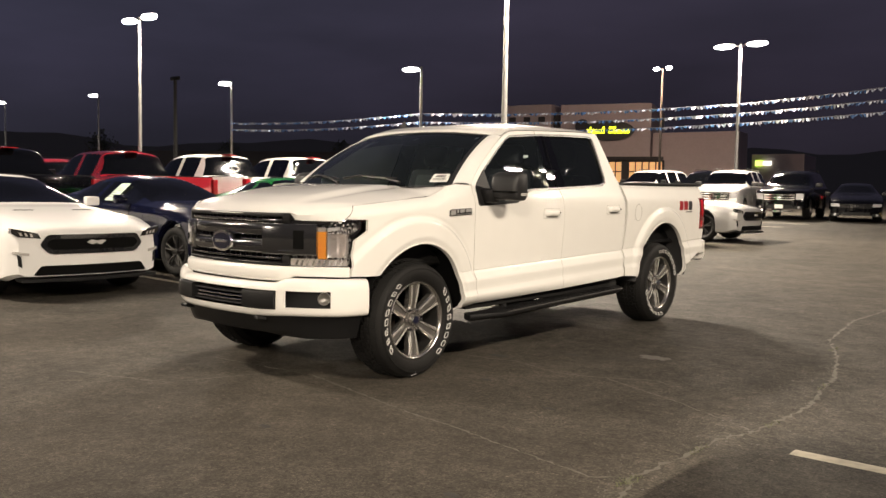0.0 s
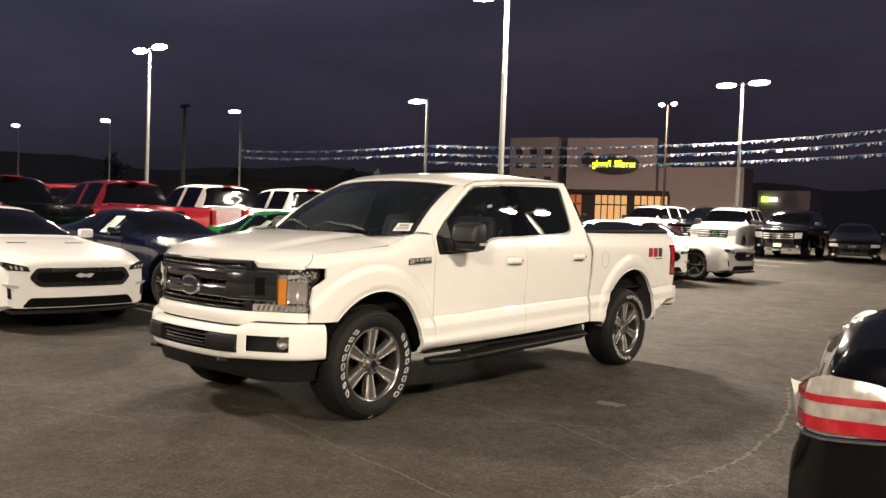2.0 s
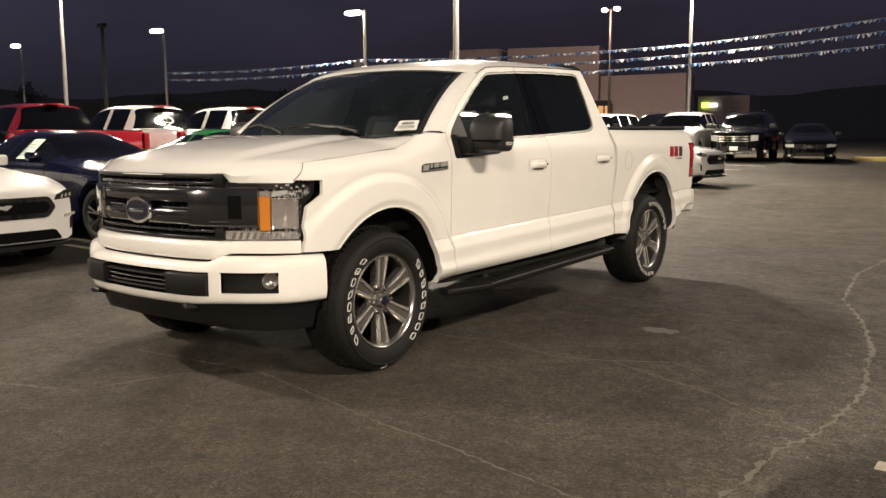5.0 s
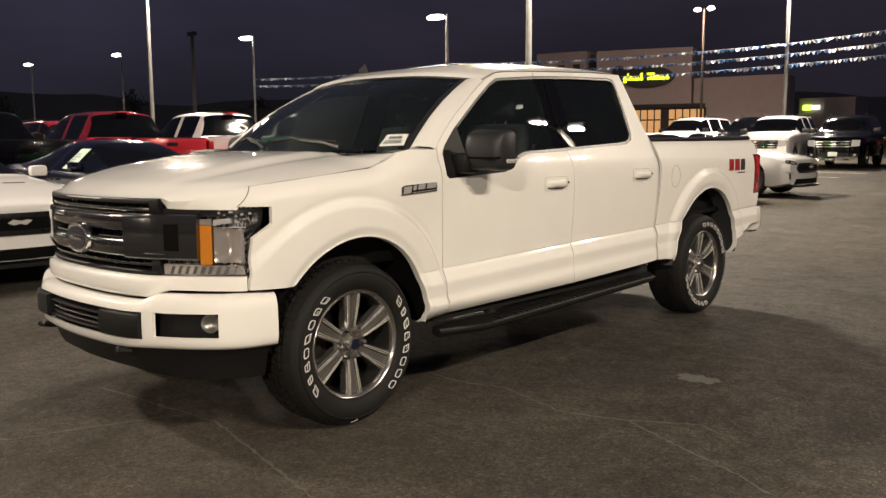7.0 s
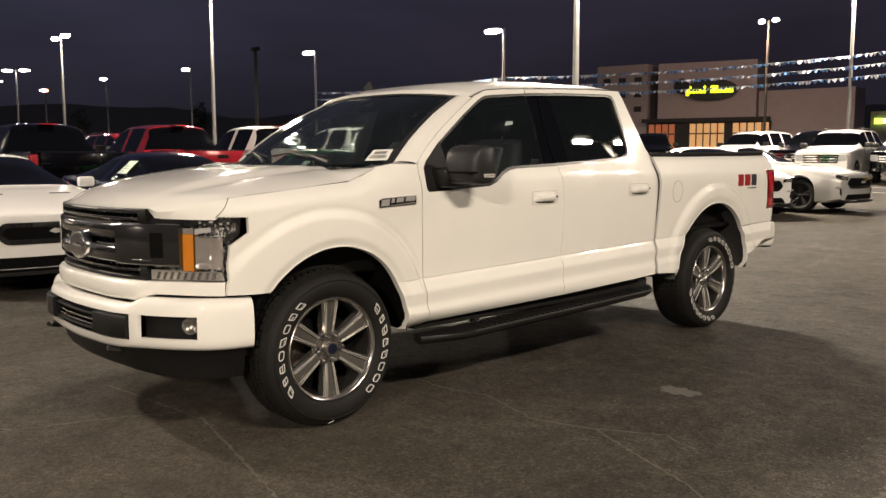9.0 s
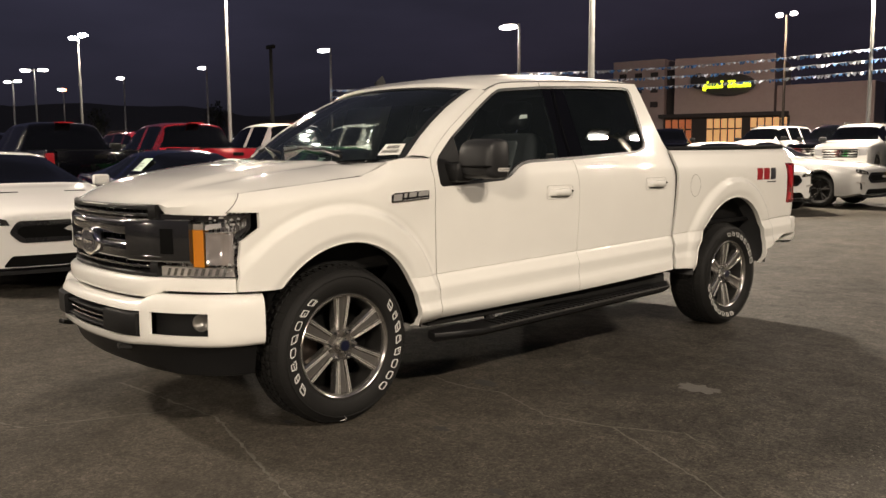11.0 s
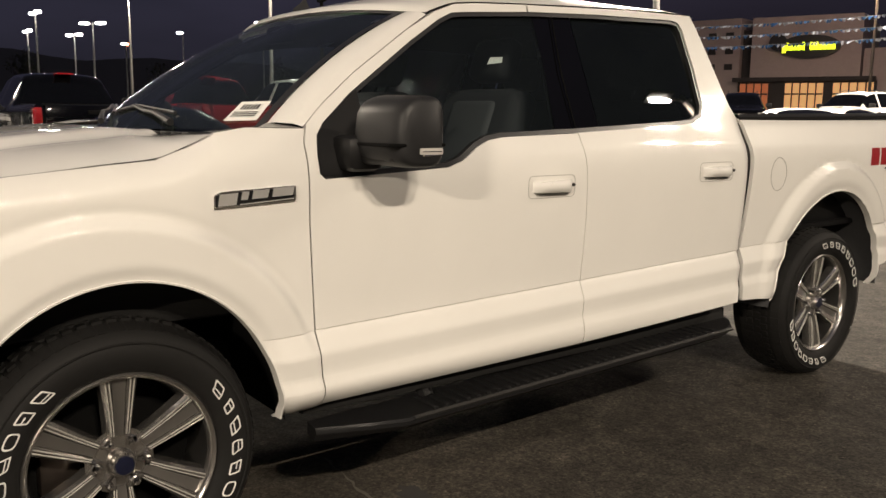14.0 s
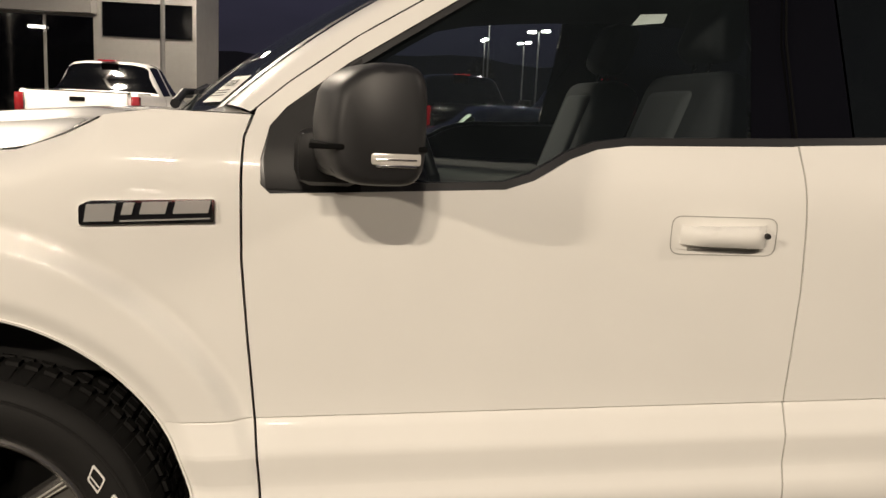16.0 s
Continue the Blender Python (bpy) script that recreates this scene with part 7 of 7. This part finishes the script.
        bm = bmesh.new()
        box(bm, -3.90, -3.62, -0.15, 0.15, 1.885, 1.915, 0.008)
        part("brake_light", bm, RED_LENS, v, "red high brake light")
        bm = bmesh.new()
        box(bm, -L + 0.15, -4.0, -0.80, 0.80, 1.300, 1.330, 0.004)
        part("bed_opening", bm, VOID, v)
    if kind in ("suv",):
        for sy in (1, -1):
            bm = bmesh.new()
            tube(bm, [(-2.6, sy * 0.62, 1.925), (-2.8, sy * 0.62, 1.965), (-4.6, sy * 0.61, 1.955), (-4.8, sy * 0.61, 1.915)], 0.018, 6)
            part("roof_rail", bm, PLASTIC_GREY, v)
    # trim line and door seams
    w_mid = smooth(K["w"], 2.6)
    for sy in (1, -1):
        bm = bmesh.new()
        z = smooth(K["zb"], 2.6) - 0.14
        for s in ((K["side"][0][0] + 0.05, K["side"][0][1] + 0.05) + ((K["side"][1][1] - 0.05,) if kind in ("suv", "sedan", "pickup") else ())):
            zz = smooth(K["zb"], s)
            ww = smooth(K["w"], s)
            tube(bm, [(-s, sy * ww * 0.955, zz), (-s, sy * ww * 0.987, zz - 0.05), (-s, sy * ww * 0.999, (low + zz) / 2), (-s, sy * ww * 0.985, low + 0.08)], 0.005, 5)
        part("door_seam", bm, VOID, v)
        bm = bmesh.new()
        s = K["side"][0][1] - 0.12
        ww, zz = smooth(K["w"], s), smooth(K["zb"], s) - 0.11
        y0 = sy * (ww * 0.992)
        box(bm, -s - 0.09, -s + 0.09, min(y0 - sy * 0.01, y0 + sy * 0.028), max(y0 - sy * 0.01, y0 + sy * 0.028), zz - 0.014, zz + 0.014, 0.008)
        part("door_handle", bm, paint_mat, v)
    return v


def parked(kind, paint_mat, label, x, y, heading, group="", **kw):
    return vehicle(kind, paint_mat, label, pose(x, y, ground_height(x - 2.4 * math.cos(radians(heading)), y - 2.4 * math.sin(radians(heading))) + 0.002, 0, 0, heading), group, **kw)


def side_paper(v, s, sy, kind):
    """A price sheet inside a side window."""
    K = KINDS[kind]
    zb, w, wt = smooth(K["zb"], s), smooth(K["w"], s) * 0.955, smooth(K["wt"], s)
    zt = smooth(K["zt"], s)
    edge = zt - min(0.10, (zt - zb) * 0.30)
    bm = bmesh.new()
    f = lambda t: (w + (wt - w) * t + 0.004)
    grid(bm, [[(-s + dx, sy * f(t), zb + (edge - zb) * t) for dx in (-0.21, 0.21)] for t in (0.10, 0.95)])
    sh = part("price_sheet", bm, PAPER_GREEN, v, "pale green price sheet in the window")
    for q in range(5):
        bm = bmesh.new()
        t = 0.26 + 0.11 * q
        grid(bm, [[(-s + dx, sy * (f(tt) + 0.002), zb + (edge - zb) * tt) for dx in (-0.13, 0.12 - 0.03 * (q % 3))] for tt in (t, t + 0.03)])
        part("sheet_bar", bm, DECAL_DARK, sh)


parked("coupe", WHITE_FAR, "white sports coupe with a wide black grille, parked nose out", -4.35, -1.42, 0, "show row")
blue = parked("coupe", BLUE, "dark blue sports coupe with a price sheet in its window", -4.70, 1.30, 3, "show row", rim_mat=RIM_DARK)
side_paper(blue, 2.72, -1, "coupe")
green = parked("coupe", GREEN, "bright green sports coupe with a price sheet in its window", -5.2, 3.95, -8, "show row", rim_mat=RIM_DARK)
side_paper(green, 2.45, -1, "coupe")
parked("coupe", SILVER, "silver sports coupe with dark wheels, parked nose out", -2.70, 14.3, 0, "show row", rim_mat=RIM_DARK)
parked("coupe", WHITE_FAR, "white sports coupe half hidden behind the pickup", -3.55, 11.3, -38, "show row")

for y, m, lab in ((-4.40, WHITE_FAR, "white crew cab pickup seen from behind"), (2.20, BLACK_PAINT, "black crew cab pickup seen from behind"), (5.05, RED, "red crew cab pickup seen from behind"), (7.75, WHITE_FAR, "white crew cab pickup with a red high brake light"), (10.6, WHITE_FAR, "white crew cab pickup at the end of its row"), (-0.95, BLACK_PAINT, "black crew cab pickup in the second row")):
    parked("pickup", m, lab, -17.6, y - 0.7, 180, "second row")
parked("suv", WHITE_FAR, "white full-size estate parked in the back row", -25.5, -1.0, 0, "third row")
parked("suv", RED, "red estate parked in the back row", -24.0, 8.4, 0, "third row")
parked("suv", BLACK_PAINT, "black estate parked in the back row", -25.0, 4.0, 0, "third row")
parked("suv", WHITE_FAR, "white full-size estate with roof rails, facing the lane", -8.35, 25.2, -82, "back lane")
parked("suv", BLACK_PAINT, "black full-size estate with a chrome grille, facing the lane", -6.35, 26.6, -82, "back lane", plate_bar=True)
parked("sedan", BLACK_PAINT, "dark sedan in the shade at the lot's edge", -3.8, 27.3, -75, "back lane")
parked("suv", BLACK_PAINT, "black estate behind the white one", -11.5, 29.3, -90, "back lane")
parked("suv", WHITE_FAR, "white estate in front of the gym building", -14.6, 29.5, -92, "back lane")
parked("suv", BLACK_PAINT, "dark estate in front of the gym building", -18.3, 30.0, -55, "back lane")

# the black car beside the camera: only its tail corner is seen
near = parked("sedan", BLACK_PAINT, "glossy black sedan with red and white tail lights", 9.19, -2.60, 0)
near.scale = (1, 1, 1.10)
for ob in [o for o in near.children if o.name.startswith("tail_light")]:
    bpy.data.objects.remove(ob)
for sy in (1, -1):
    L = KINDS["sedan"]["L"]

    run_pts = [(-L + 0.045, 0.36), (-L + 0.048, 0.56), (-L + 0.065, 0.70), (-L + 0.115, 0.795), (-L + 0.22, 0.855), (-L + 0.42, 0.895), (-L + 0.62, 0.915)]

    def tail(k, z, out):
        f = k * (len(run_pts) - 1)
        i = min(len(run_pts) - 2, int(f))
        (xa, ya), (xb, yb) = run_pts[i], run_pts[i + 1]
        t = Vector((xb - xa, yb - ya)).normalized()
        q = Vector((xa, ya)).lerp(Vector((xb, yb)), f - i) + Vector((-t.y, t.x)) * out
        return Vector((q.x, sy * q.y, z))
    lens = bmesh.new()
    rows = []
    for k in range(37):
        u = k / 36
        z0, z1 = 0.775 + 0.055 * step01(u, 0.55, 1.0), 0.875 + 0.065 * step01(u, 0.30, 0.62) - 0.045 * step01(u, 0.7, 1.0)
        rows.append([tail(u, z0 + (z1 - z0) * j / 10, 0.002 + 0.012 * math.sin(math.pi * j / 10)) for j in range(11)])
    grid(lens, rows)
    tl = part("tail_light", lens, TAIL_CLEAR, near, "clear tail light with two red bands", 60)
    for z0, z1, d in ((0.785, 0.822, 0.0155), (0.862, 0.882, 0.0165)):
        b = bmesh.new()
        grid(b, [[tail(k / 36 * 0.94, z + 0.03 * step01(k / 36, 0.55, 1.0), d) for z in (z0, (z0 + z1) / 2, z1)] for k in range(37)])
        part("red_band", b, BAND_RED, tl, "red band", 60)
    b = bmesh.new()
    tube(b, [tail(k / 36, 0.768 + 0.055 * step01(k / 36, 0.55, 1.0), 0.012) for k in range(37)], 0.006, 6)
    part("lens_trim", b, CHROME, tl, "thin bright edge under the lens")
bm = bmesh.new()
grid(bm, [[(-L + 0.03 - 0.075 * k / 5 - 0.010 * j * k / 5, -0.40 + 0.010 * j + 0.012 * math.sin(k), 0.735 + 0.020 * j + (0.030 * k / 5) * (j > 1)) for k in range(6)] for j in range(5)])
bmesh.ops.solidify(bm, geom=bm.faces[:], thickness=0.003)
part("paper_tag", bm, PAPER, near, "bent pale paper tag at the tail")
bm = bmesh.new()
bmesh.ops.create_uvsphere(bm, u_segments=20, v_segments=12, radius=1.0)
bm.transform(Matrix.Translation((-L + 0.155, -0.39, 1.055)) @ Matrix.Rotation(radians(-25), 4, "Y") @ Matrix.Diagonal((0.052, 0.034, 0.030, 1)))
knob = part("trunk_cap", bm, PAPER, near, "small pale rounded cap on the trunk lid")
bm = bmesh.new()
tube(bm, [(-L + 0.115, -0.41, 1.030), (-L + 0.135, -0.425, 1.062), (-L + 0.175, -0.425, 1.072), (-L + 0.205, -0.41, 1.050)], 0.006, 8)
part("cap_strap", bm, RIM_MID, knob)
bm = bmesh.new()
lathe(bm, [(0.030, -0.20), (0.042, -0.19), (0.045, -0.02), (0.047, 0.0), (0.041, 0.0), (0.036, -0.03), (0.034, -0.19)], 24, "x")
bm.transform(Matrix.Translation((-L - 0.01, -0.52, 0.27)) @ Matrix.Rotation(math.pi, 4, "Z"))
part("exhaust_tip", bm, CHROME, near, "bright round exhaust tip")
# ---- buildings and things far off ----


def slab(name, x0, y0, x1, y1, thick, z0, z1, material, parent=None, label=""):
    """A wall from one plan point to another, thick away from the viewer."""
    a, b = Vector((x0, y0)), Vector((x1, y1))
    d = (b - a).normalized()
    nrm = Vector((-d.y, d.x)) * thick
    bm = bmesh.new()
    lo = [bm.verts.new((p.x, p.y, z0)) for p in (a, b, b + nrm, a + nrm)]
    hi = [bm.verts.new((p.x, p.y, z1)) for p in (a, b, b + nrm, a + nrm)]
    bm.faces.new(lo[::-1])
    bm.faces.new(hi)
    for k in range(4):
        bm.faces.new((lo[k], lo[(k + 1) % 4], hi[(k + 1) % 4], hi[k]))
    return part(name, bm, material, parent, label)


gym = thing("gym_building", "tan stucco gym building with an orange-lit shop front, at night", "building")
gz = 0.7
tall = slab("wall", -40.6, 55.0, -36.2, 56.0, 10, gz - 1, 9.1, STUCCO, gym, "tall tan stucco block")
slab("wall", -36.2, 56.4, -35.2, 56.6, 9, gz - 1, 8.2, STUCCO_DARK, gym, "dark recessed strip between blocks")
slab("wall", -35.2, 56.0, -28.0, 58.6, 10, gz - 1, 9.0, STUCCO, gym, "tan stucco block behind the sign")
slab("wall", -28.0, 59.0, -21.1, 60.0, 3, gz - 1, 6.55, STUCCO, gym, "lower tan stucco block")
for row in range(3):
    for k in range(3):
        x = -40.0 + 1.35 * k
        slab("window", x, 54.9 + (x + 40.6) * 0.227 - 0.0, x + 0.6, 54.9 + (x + 41.2) * 0.227, 0.1, 5.2 + 1.2 * row, 5.65 + 1.2 * row, STUCCO_DARK, gym, "small dark window")
slab("shop_wall", -36.0, 55.74, -26.8, 58.74, 0.3, 0.6, 4.25, STUCCO_DARK, gym, "dark frame round the shop windows")
for k in range(17):
    f = k / 17
    x, y = -35.8 + 9.0 * f, 55.8 + 2.94 * f
    if k in (4, 5, 11):
        continue
    slab("shop_window", x, y - 0.10, x + 0.41, y + 0.034, 0.1, 1.6, 4.1, SHOP_GLOW if k > 5 else SHOP_DIM, gym, "orange-lit shop window")
    slab("transom", x, y - 0.13, x + 0.41, y + 0.004, 0.02, 3.25, 3.36, STUCCO_DARK, gym, "dark transom across a shop window")
slab("canopy", -36.2, 55.2, -26.8, 58.4, 0.9, 4.25, 4.55, STUCCO_DARK, gym, "dark canopy over the shop front")
for k in range(2):
    x = -26.3 + 1.4 * k
    slab("shop_window", x, 59.6, x + 0.6, 59.66, 0.1, 1.2, 2.6, SHOP_DIM, gym, "orange-lit doorway")
sign = new("sign")
sign.parent = gym
tagged(sign, "dark oval sign with yellow glowing lettering shapes")
d = Vector((8.2, 3.0)).normalized()


def on_sign(u, z, out):
    return Vector((-33.15 + d.x * u + d.y * out, 56.73 + d.y * u - d.x * out, z))


ov = [(2.0 + 2.15 * math.cos(2 * math.pi * k / 36), 6.75 + 0.85 * math.sin(2 * math.pi * k / 36)) for k in range(36)]
part("sign_panel", prism(ov, on_sign, 0.1, 0.35), SIGN_DARK, sign)
part("sign_disc", prism([(-0.2 + 0.62 * math.cos(2 * math.pi * k / 24), 7.1 + 0.62 * math.sin(2 * math.pi * k / 24)) for k in range(24)], on_sign, 0.1, 0.42), SIGN_DARK, sign)
u = 0.15
for wd, hi, lo in [(0.30, 0, 1), (0.12, 1, 0), (0.30, 0, 0), (0.28, 0, 0), (0.28, 0, 0), (0.20, 1, 0), (0.30, -1, 0), (0.20, 1, 0), (0.12, 1, 0), (0.20, 1, 0), (0.28, 0, 0), (0.28, 0, 0), (0.26, 0, 0), (0.26, 0, 0)]:
    if hi >= 0:
        z0, z1 = 6.50 - 0.18 * lo, 6.86 + 0.20 * hi
        part("sign_letter_shape", prism(rounded([(u, z0), (u + wd * 0.86, z0), (u + wd * 0.86, z1), (u, z1)], 0.05, 2), on_sign, 0.36, 0.46), SIGN_YELLOW, sign)
    u += wd * 0.86 + 0.055

low_hall = thing("low_hall", "long low dark building beyond the lot", "building")
slab("wall", -82, 44, -42, 66, 12, 0, 5.4, STUCCO_DARK, low_hall)
for k in range(6):
    f = 0.08 + 0.15 * k
    slab("wall_panel", -82 + 40 * f, 43.9 + 22 * f, -82 + 40 * (f + 0.10), 43.9 + 22 * (f + 0.10), 0.05, 2.4, 4.4, BARK, low_hall, "slightly paler wall panel")

small_shop = thing("small_shop", "small far shop with a lime and white lit sign", "building")
slab("wall", -24.5, 72.0, -20.0, 72.6, 6, 0, 5.3, STUCCO, small_shop)
slab("sign_box", -24.1, 71.8, -23.45, 71.95, 0.2, 4.25, 4.7, SIGN_GREEN, small_shop, "lime glowing sign")
slab("sign_box", -23.40, 71.8, -22.7, 71.95, 0.2, 4.28, 4.66, glow("sign_white", (1, 1, 0.9), 1.1), small_shop, "white glowing sign shapes")

dealer = thing("dealership_building", "grey panelled showroom with dark windows at night", "building")
def front(y):
    """Depth of the showroom's front at a place along it."""
    return -33.0 + 2.0 * (y + 30.0) / 24.0


def facade(pname, y0, y1, z0, z1, out, thick, material, lab=""):
    return slab(pname, front(y0) + out, y0, front(y1) + out, y1, thick, z0, z1, material, dealer, lab)


facade("wall", -30.0, -6.0, 0.2, 5.9, 0.0, 4, FASCIA)
facade("fascia", -27.0, -9.7, 4.3, 5.6, 0.7, 0.69, FASCIA, "light grey fascia over the entrance")
facade("window_band", -27.0, -9.8, 0.6, 4.2, 0.06, 0.05, GLASS_CAR, "dark showroom glass")
for k in range(7):
    facade("mullion", -26.0 + 2.4 * k, -25.9 + 2.4 * k, 0.6, 4.2, 0.12, 0.05, FASCIA)
facade("upper_window", -9.45, -7.30, 3.55, 4.8, 0.06, 0.05, GLASS_CAR, "dark upper window")
facade("upper_window", -7.15, -6.15, 3.55, 4.8, 0.06, 0.05, GLASS_CAR, "dark upper window")
for k in range(4):
    bm = bmesh.new()
    box(bm, front(-19 + 2.3 * k) + 0.2, front(-19 + 2.3 * k) + 0.3, -19 + 2.3 * k, -18.4 + 2.3 * k, 3.4 + 0.3 * (k % 2), 3.5 + 0.3 * (k % 2), 0.02)
    part("soffit_lamp", bm, glow("soffit_lamp", (1.0, 0.92, 0.8), 4.0), dealer, "small lit lamp")

# a far twin lamp with a pinkish glow, and a dead pole
far_lamp = thing("street_lamp", "far twin-head street lamp with a pinkish glow", "street lamp", "", pose(-21.3, 46.8, 0.85))
bm = bmesh.new()
tube(bm, [(0, 0, 0), (0, 0, 9.0)], [0.10, 0.07], 10)
part("pole", bm, BARK, far_lamp)
for s in (-1, 1):
    bm = bmesh.new()
    bmesh.ops.create_uvsphere(bm, u_segments=16, v_segments=10, radius=0.19)
    bm.transform(Matrix.Translation((s * 0.45, 0, 9.0)) @ Matrix.Diagonal((1.2, 1, 0.7, 1)))
    part("lamp_head", bm, LAMP_FAR, far_lamp, "glowing lamp head")
dead = thing("utility_pole", "tall unlit grey utility pole", "pole", "", pose(-37.0, 19.8, 0.4))
bm = bmesh.new()
tube(bm, [(0, 0, 0), (0, 0, 6.9)], [0.12, 0.09], 10)
part("pole", bm, UNDER, dead)
bm = bmesh.new()
box(bm, -0.35, 0.35, -0.1, 0.1, 6.8, 7.0, 0.03)
part("dead_lamp_head", bm, UNDER, dead)

red_lamp = thing("street_lamp", "far street lamp with an orange-red glow", "street lamp", "", pose(-100.5, 28.8, ground_height(-100.5, 28.8)))
bm = bmesh.new()
tube(bm, [(0, 0, 0), (0, 0, 8.0)], [0.10, 0.07], 10)
part("pole", bm, BARK, red_lamp)
bm = bmesh.new()
bmesh.ops.create_uvsphere(bm, u_segments=16, v_segments=10, radius=0.34)
bm.transform(Matrix.Translation((0, 0, 8.1)) @ Matrix.Diagonal((1.3, 1, 0.6, 1)))
part("lamp_head", bm, glow("orange_lamp_panel", (1.0, 0.30, 0.16), 6.0), red_lamp, "glowing orange lamp head")
bare = thing("utility_pole", "bare galvanised pole that holds the pennant strings", "pole", "", pose(8.3, 21.2, ground_height(8.3, 21.2)))
bm = bmesh.new()
tube(bm, [(0, 0, 0), (0, 0, 6.4)], [0.085, 0.06], 12)
part("pole", bm, GALV, bare)

# pennant strings from pole to pole
strung = [(-43.5, 28.1), (-26.2, 28.1), (-10.2, 32.0), (8.3, 21.2), (14.0, 8.0)]
rnd = random.Random(7)
for (x0, y0), (x1, y1), rows_ in zip(strung, strung[1:], (2, 3, 3, 3)):
    for q in range(rows_):
        z0 = 5.55 - 0.44 * q
        line = thing("pennant_string", "string of blue and white plastic pennants between lamp poles", "pennants", "pennant strings")
        n = 132
        pts = []
        for k in range(n + 1):
            t = k / n
            pts.append(Vector((x0 + (x1 - x0) * t, y0 + (y1 - y0) * t, z0 - 0.18 * 4 * t * (1 - t) + (0.2 if x0 < -40 else 0) * (1 - t))))
        bm = bmesh.new()
        tube(bm, pts[::4], 0.012, 5)
        part("rope", bm, ROPE, line)
        run_dir = Vector((x1 - x0, y1 - y0, 0)).normalized()
        for colour, pm in ((0, PENNANT_BLUE), (1, PENNANT_WHITE)):
            for k in range(n):
                if (k // 5) % 2 != colour:
                    continue
                p = pts[k].lerp(pts[k + 1], 0.5)
                sway = Vector((rnd.uniform(-0.08, 0.08), rnd.uniform(-0.14, 0.14), 0))
                h = rnd.uniform(0.08, 0.16)
                b = bmesh.new()
                w = 0.05
                f = [b.verts.new(p - run_dir * w), b.verts.new(p + run_dir * w), b.verts.new(p + run_dir * w * 0.75 + sway - Vector((0, 0, h * 0.8))), b.verts.new(p + sway * 1.2 - Vector((0, 0, h))), b.verts.new(p - run_dir * w * 0.75 + sway - Vector((0, 0, h * 0.85)))]
                b.faces.new(f)
                g = bmesh.ops.extrude_face_region(b, geom=b.faces[:])
                for vv in g["geom"]:
                    if isinstance(vv, bmesh.types.BMVert):
                        vv.co += Vector((0.006, 0.006, 0))
                part("pennant", b, pm, line)

# dark tree line beyond the lot


def tree(x, y, h, seed):
    rnd_ = random.Random(seed)
    t = thing("tree", "dark broadleaf tree far behind the lot at night", "tree", "far trees", pose(x, y, ground_height(x, y)))
    bm = bmesh.new()
    tube(bm, [(0, 0, 0), (0.1, 0, h * 0.3), (0, 0.1, h * 0.6)], [0.28, 0.2, 0.1], 8)
    for k in range(5):
        a = k * 1.3 + rnd_.random()
        tube(bm, [(0, 0, h * 0.35), (math.cos(a) * h * 0.15, math.sin(a) * h * 0.15, h * 0.6), (math.cos(a) * h * 0.25, math.sin(a) * h * 0.25, h * 0.75)], [0.12, 0.07, 0.03], 6)
    part("trunk", bm, BARK, t)
    bm = bmesh.new()
    for k in range(420):
        a, u_, rr = rnd_.uniform(0, 6.283), rnd_.uniform(-1, 1), rnd_.random() ** 0.4
        rad = h * 0.30 * (0.75 + 0.35 * math.sin(3 * a + seed))
        c = Vector((math.cos(a) * math.sqrt(1 - u_ * u_) * rad * rr, math.sin(a) * math.sqrt(1 - u_ * u_) * rad * rr, h * 0.68 + u_ * h * 0.30 * rr))
        q = Euler((rnd_.uniform(0, 6), rnd_.uniform(0, 6), rnd_.uniform(0, 6))).to_matrix()
        s = rnd_.uniform(0.12, 0.30) * h / 8
        vs = [bm.verts.new(c + q @ Vector(p) * s) for p in ((-1, 0, 0), (0, -0.5, 0.1), (1, 0, 0), (0, 0.5, 0.1))]
        bm.faces.new(vs)
    part("crown", bm, FOLIAGE, t, "", 40, False)
    return t


for k, (x, y, h) in enumerate([(-66, 78, 7), (-78, 70, 7), (-92, 62, 7), (-104, 50, 8), (-110, 36, 7), (-112, 20, 8), (-108, 6, 7), (-42.7, 74.7, 9.6), (-9, 92, 6), (0, 96, 7), (10, 94, 6), (20, 88, 6), (-52, 84, 6)]):
    tree(x, y, h, 40 + k)
# the backdrop emits its dim tone itself, in place of night light falling on it
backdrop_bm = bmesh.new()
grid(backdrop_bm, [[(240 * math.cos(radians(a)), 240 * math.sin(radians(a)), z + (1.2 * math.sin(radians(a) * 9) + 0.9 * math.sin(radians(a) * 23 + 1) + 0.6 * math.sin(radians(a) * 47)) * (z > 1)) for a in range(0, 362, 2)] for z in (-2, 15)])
structure(part("backdrop", backdrop_bm, FAR_SELF_LIT, None, "dark far line of trees and roofs on the horizon, faintly self-lit"))
bm = bmesh.new()
box(bm, -3.0, 3.6, 30.6, 31.0, 0.30, 0.62, 0.03)
structure(part("kerb", bm, KERB, None, "yellow painted kerb at the lot's edge"))
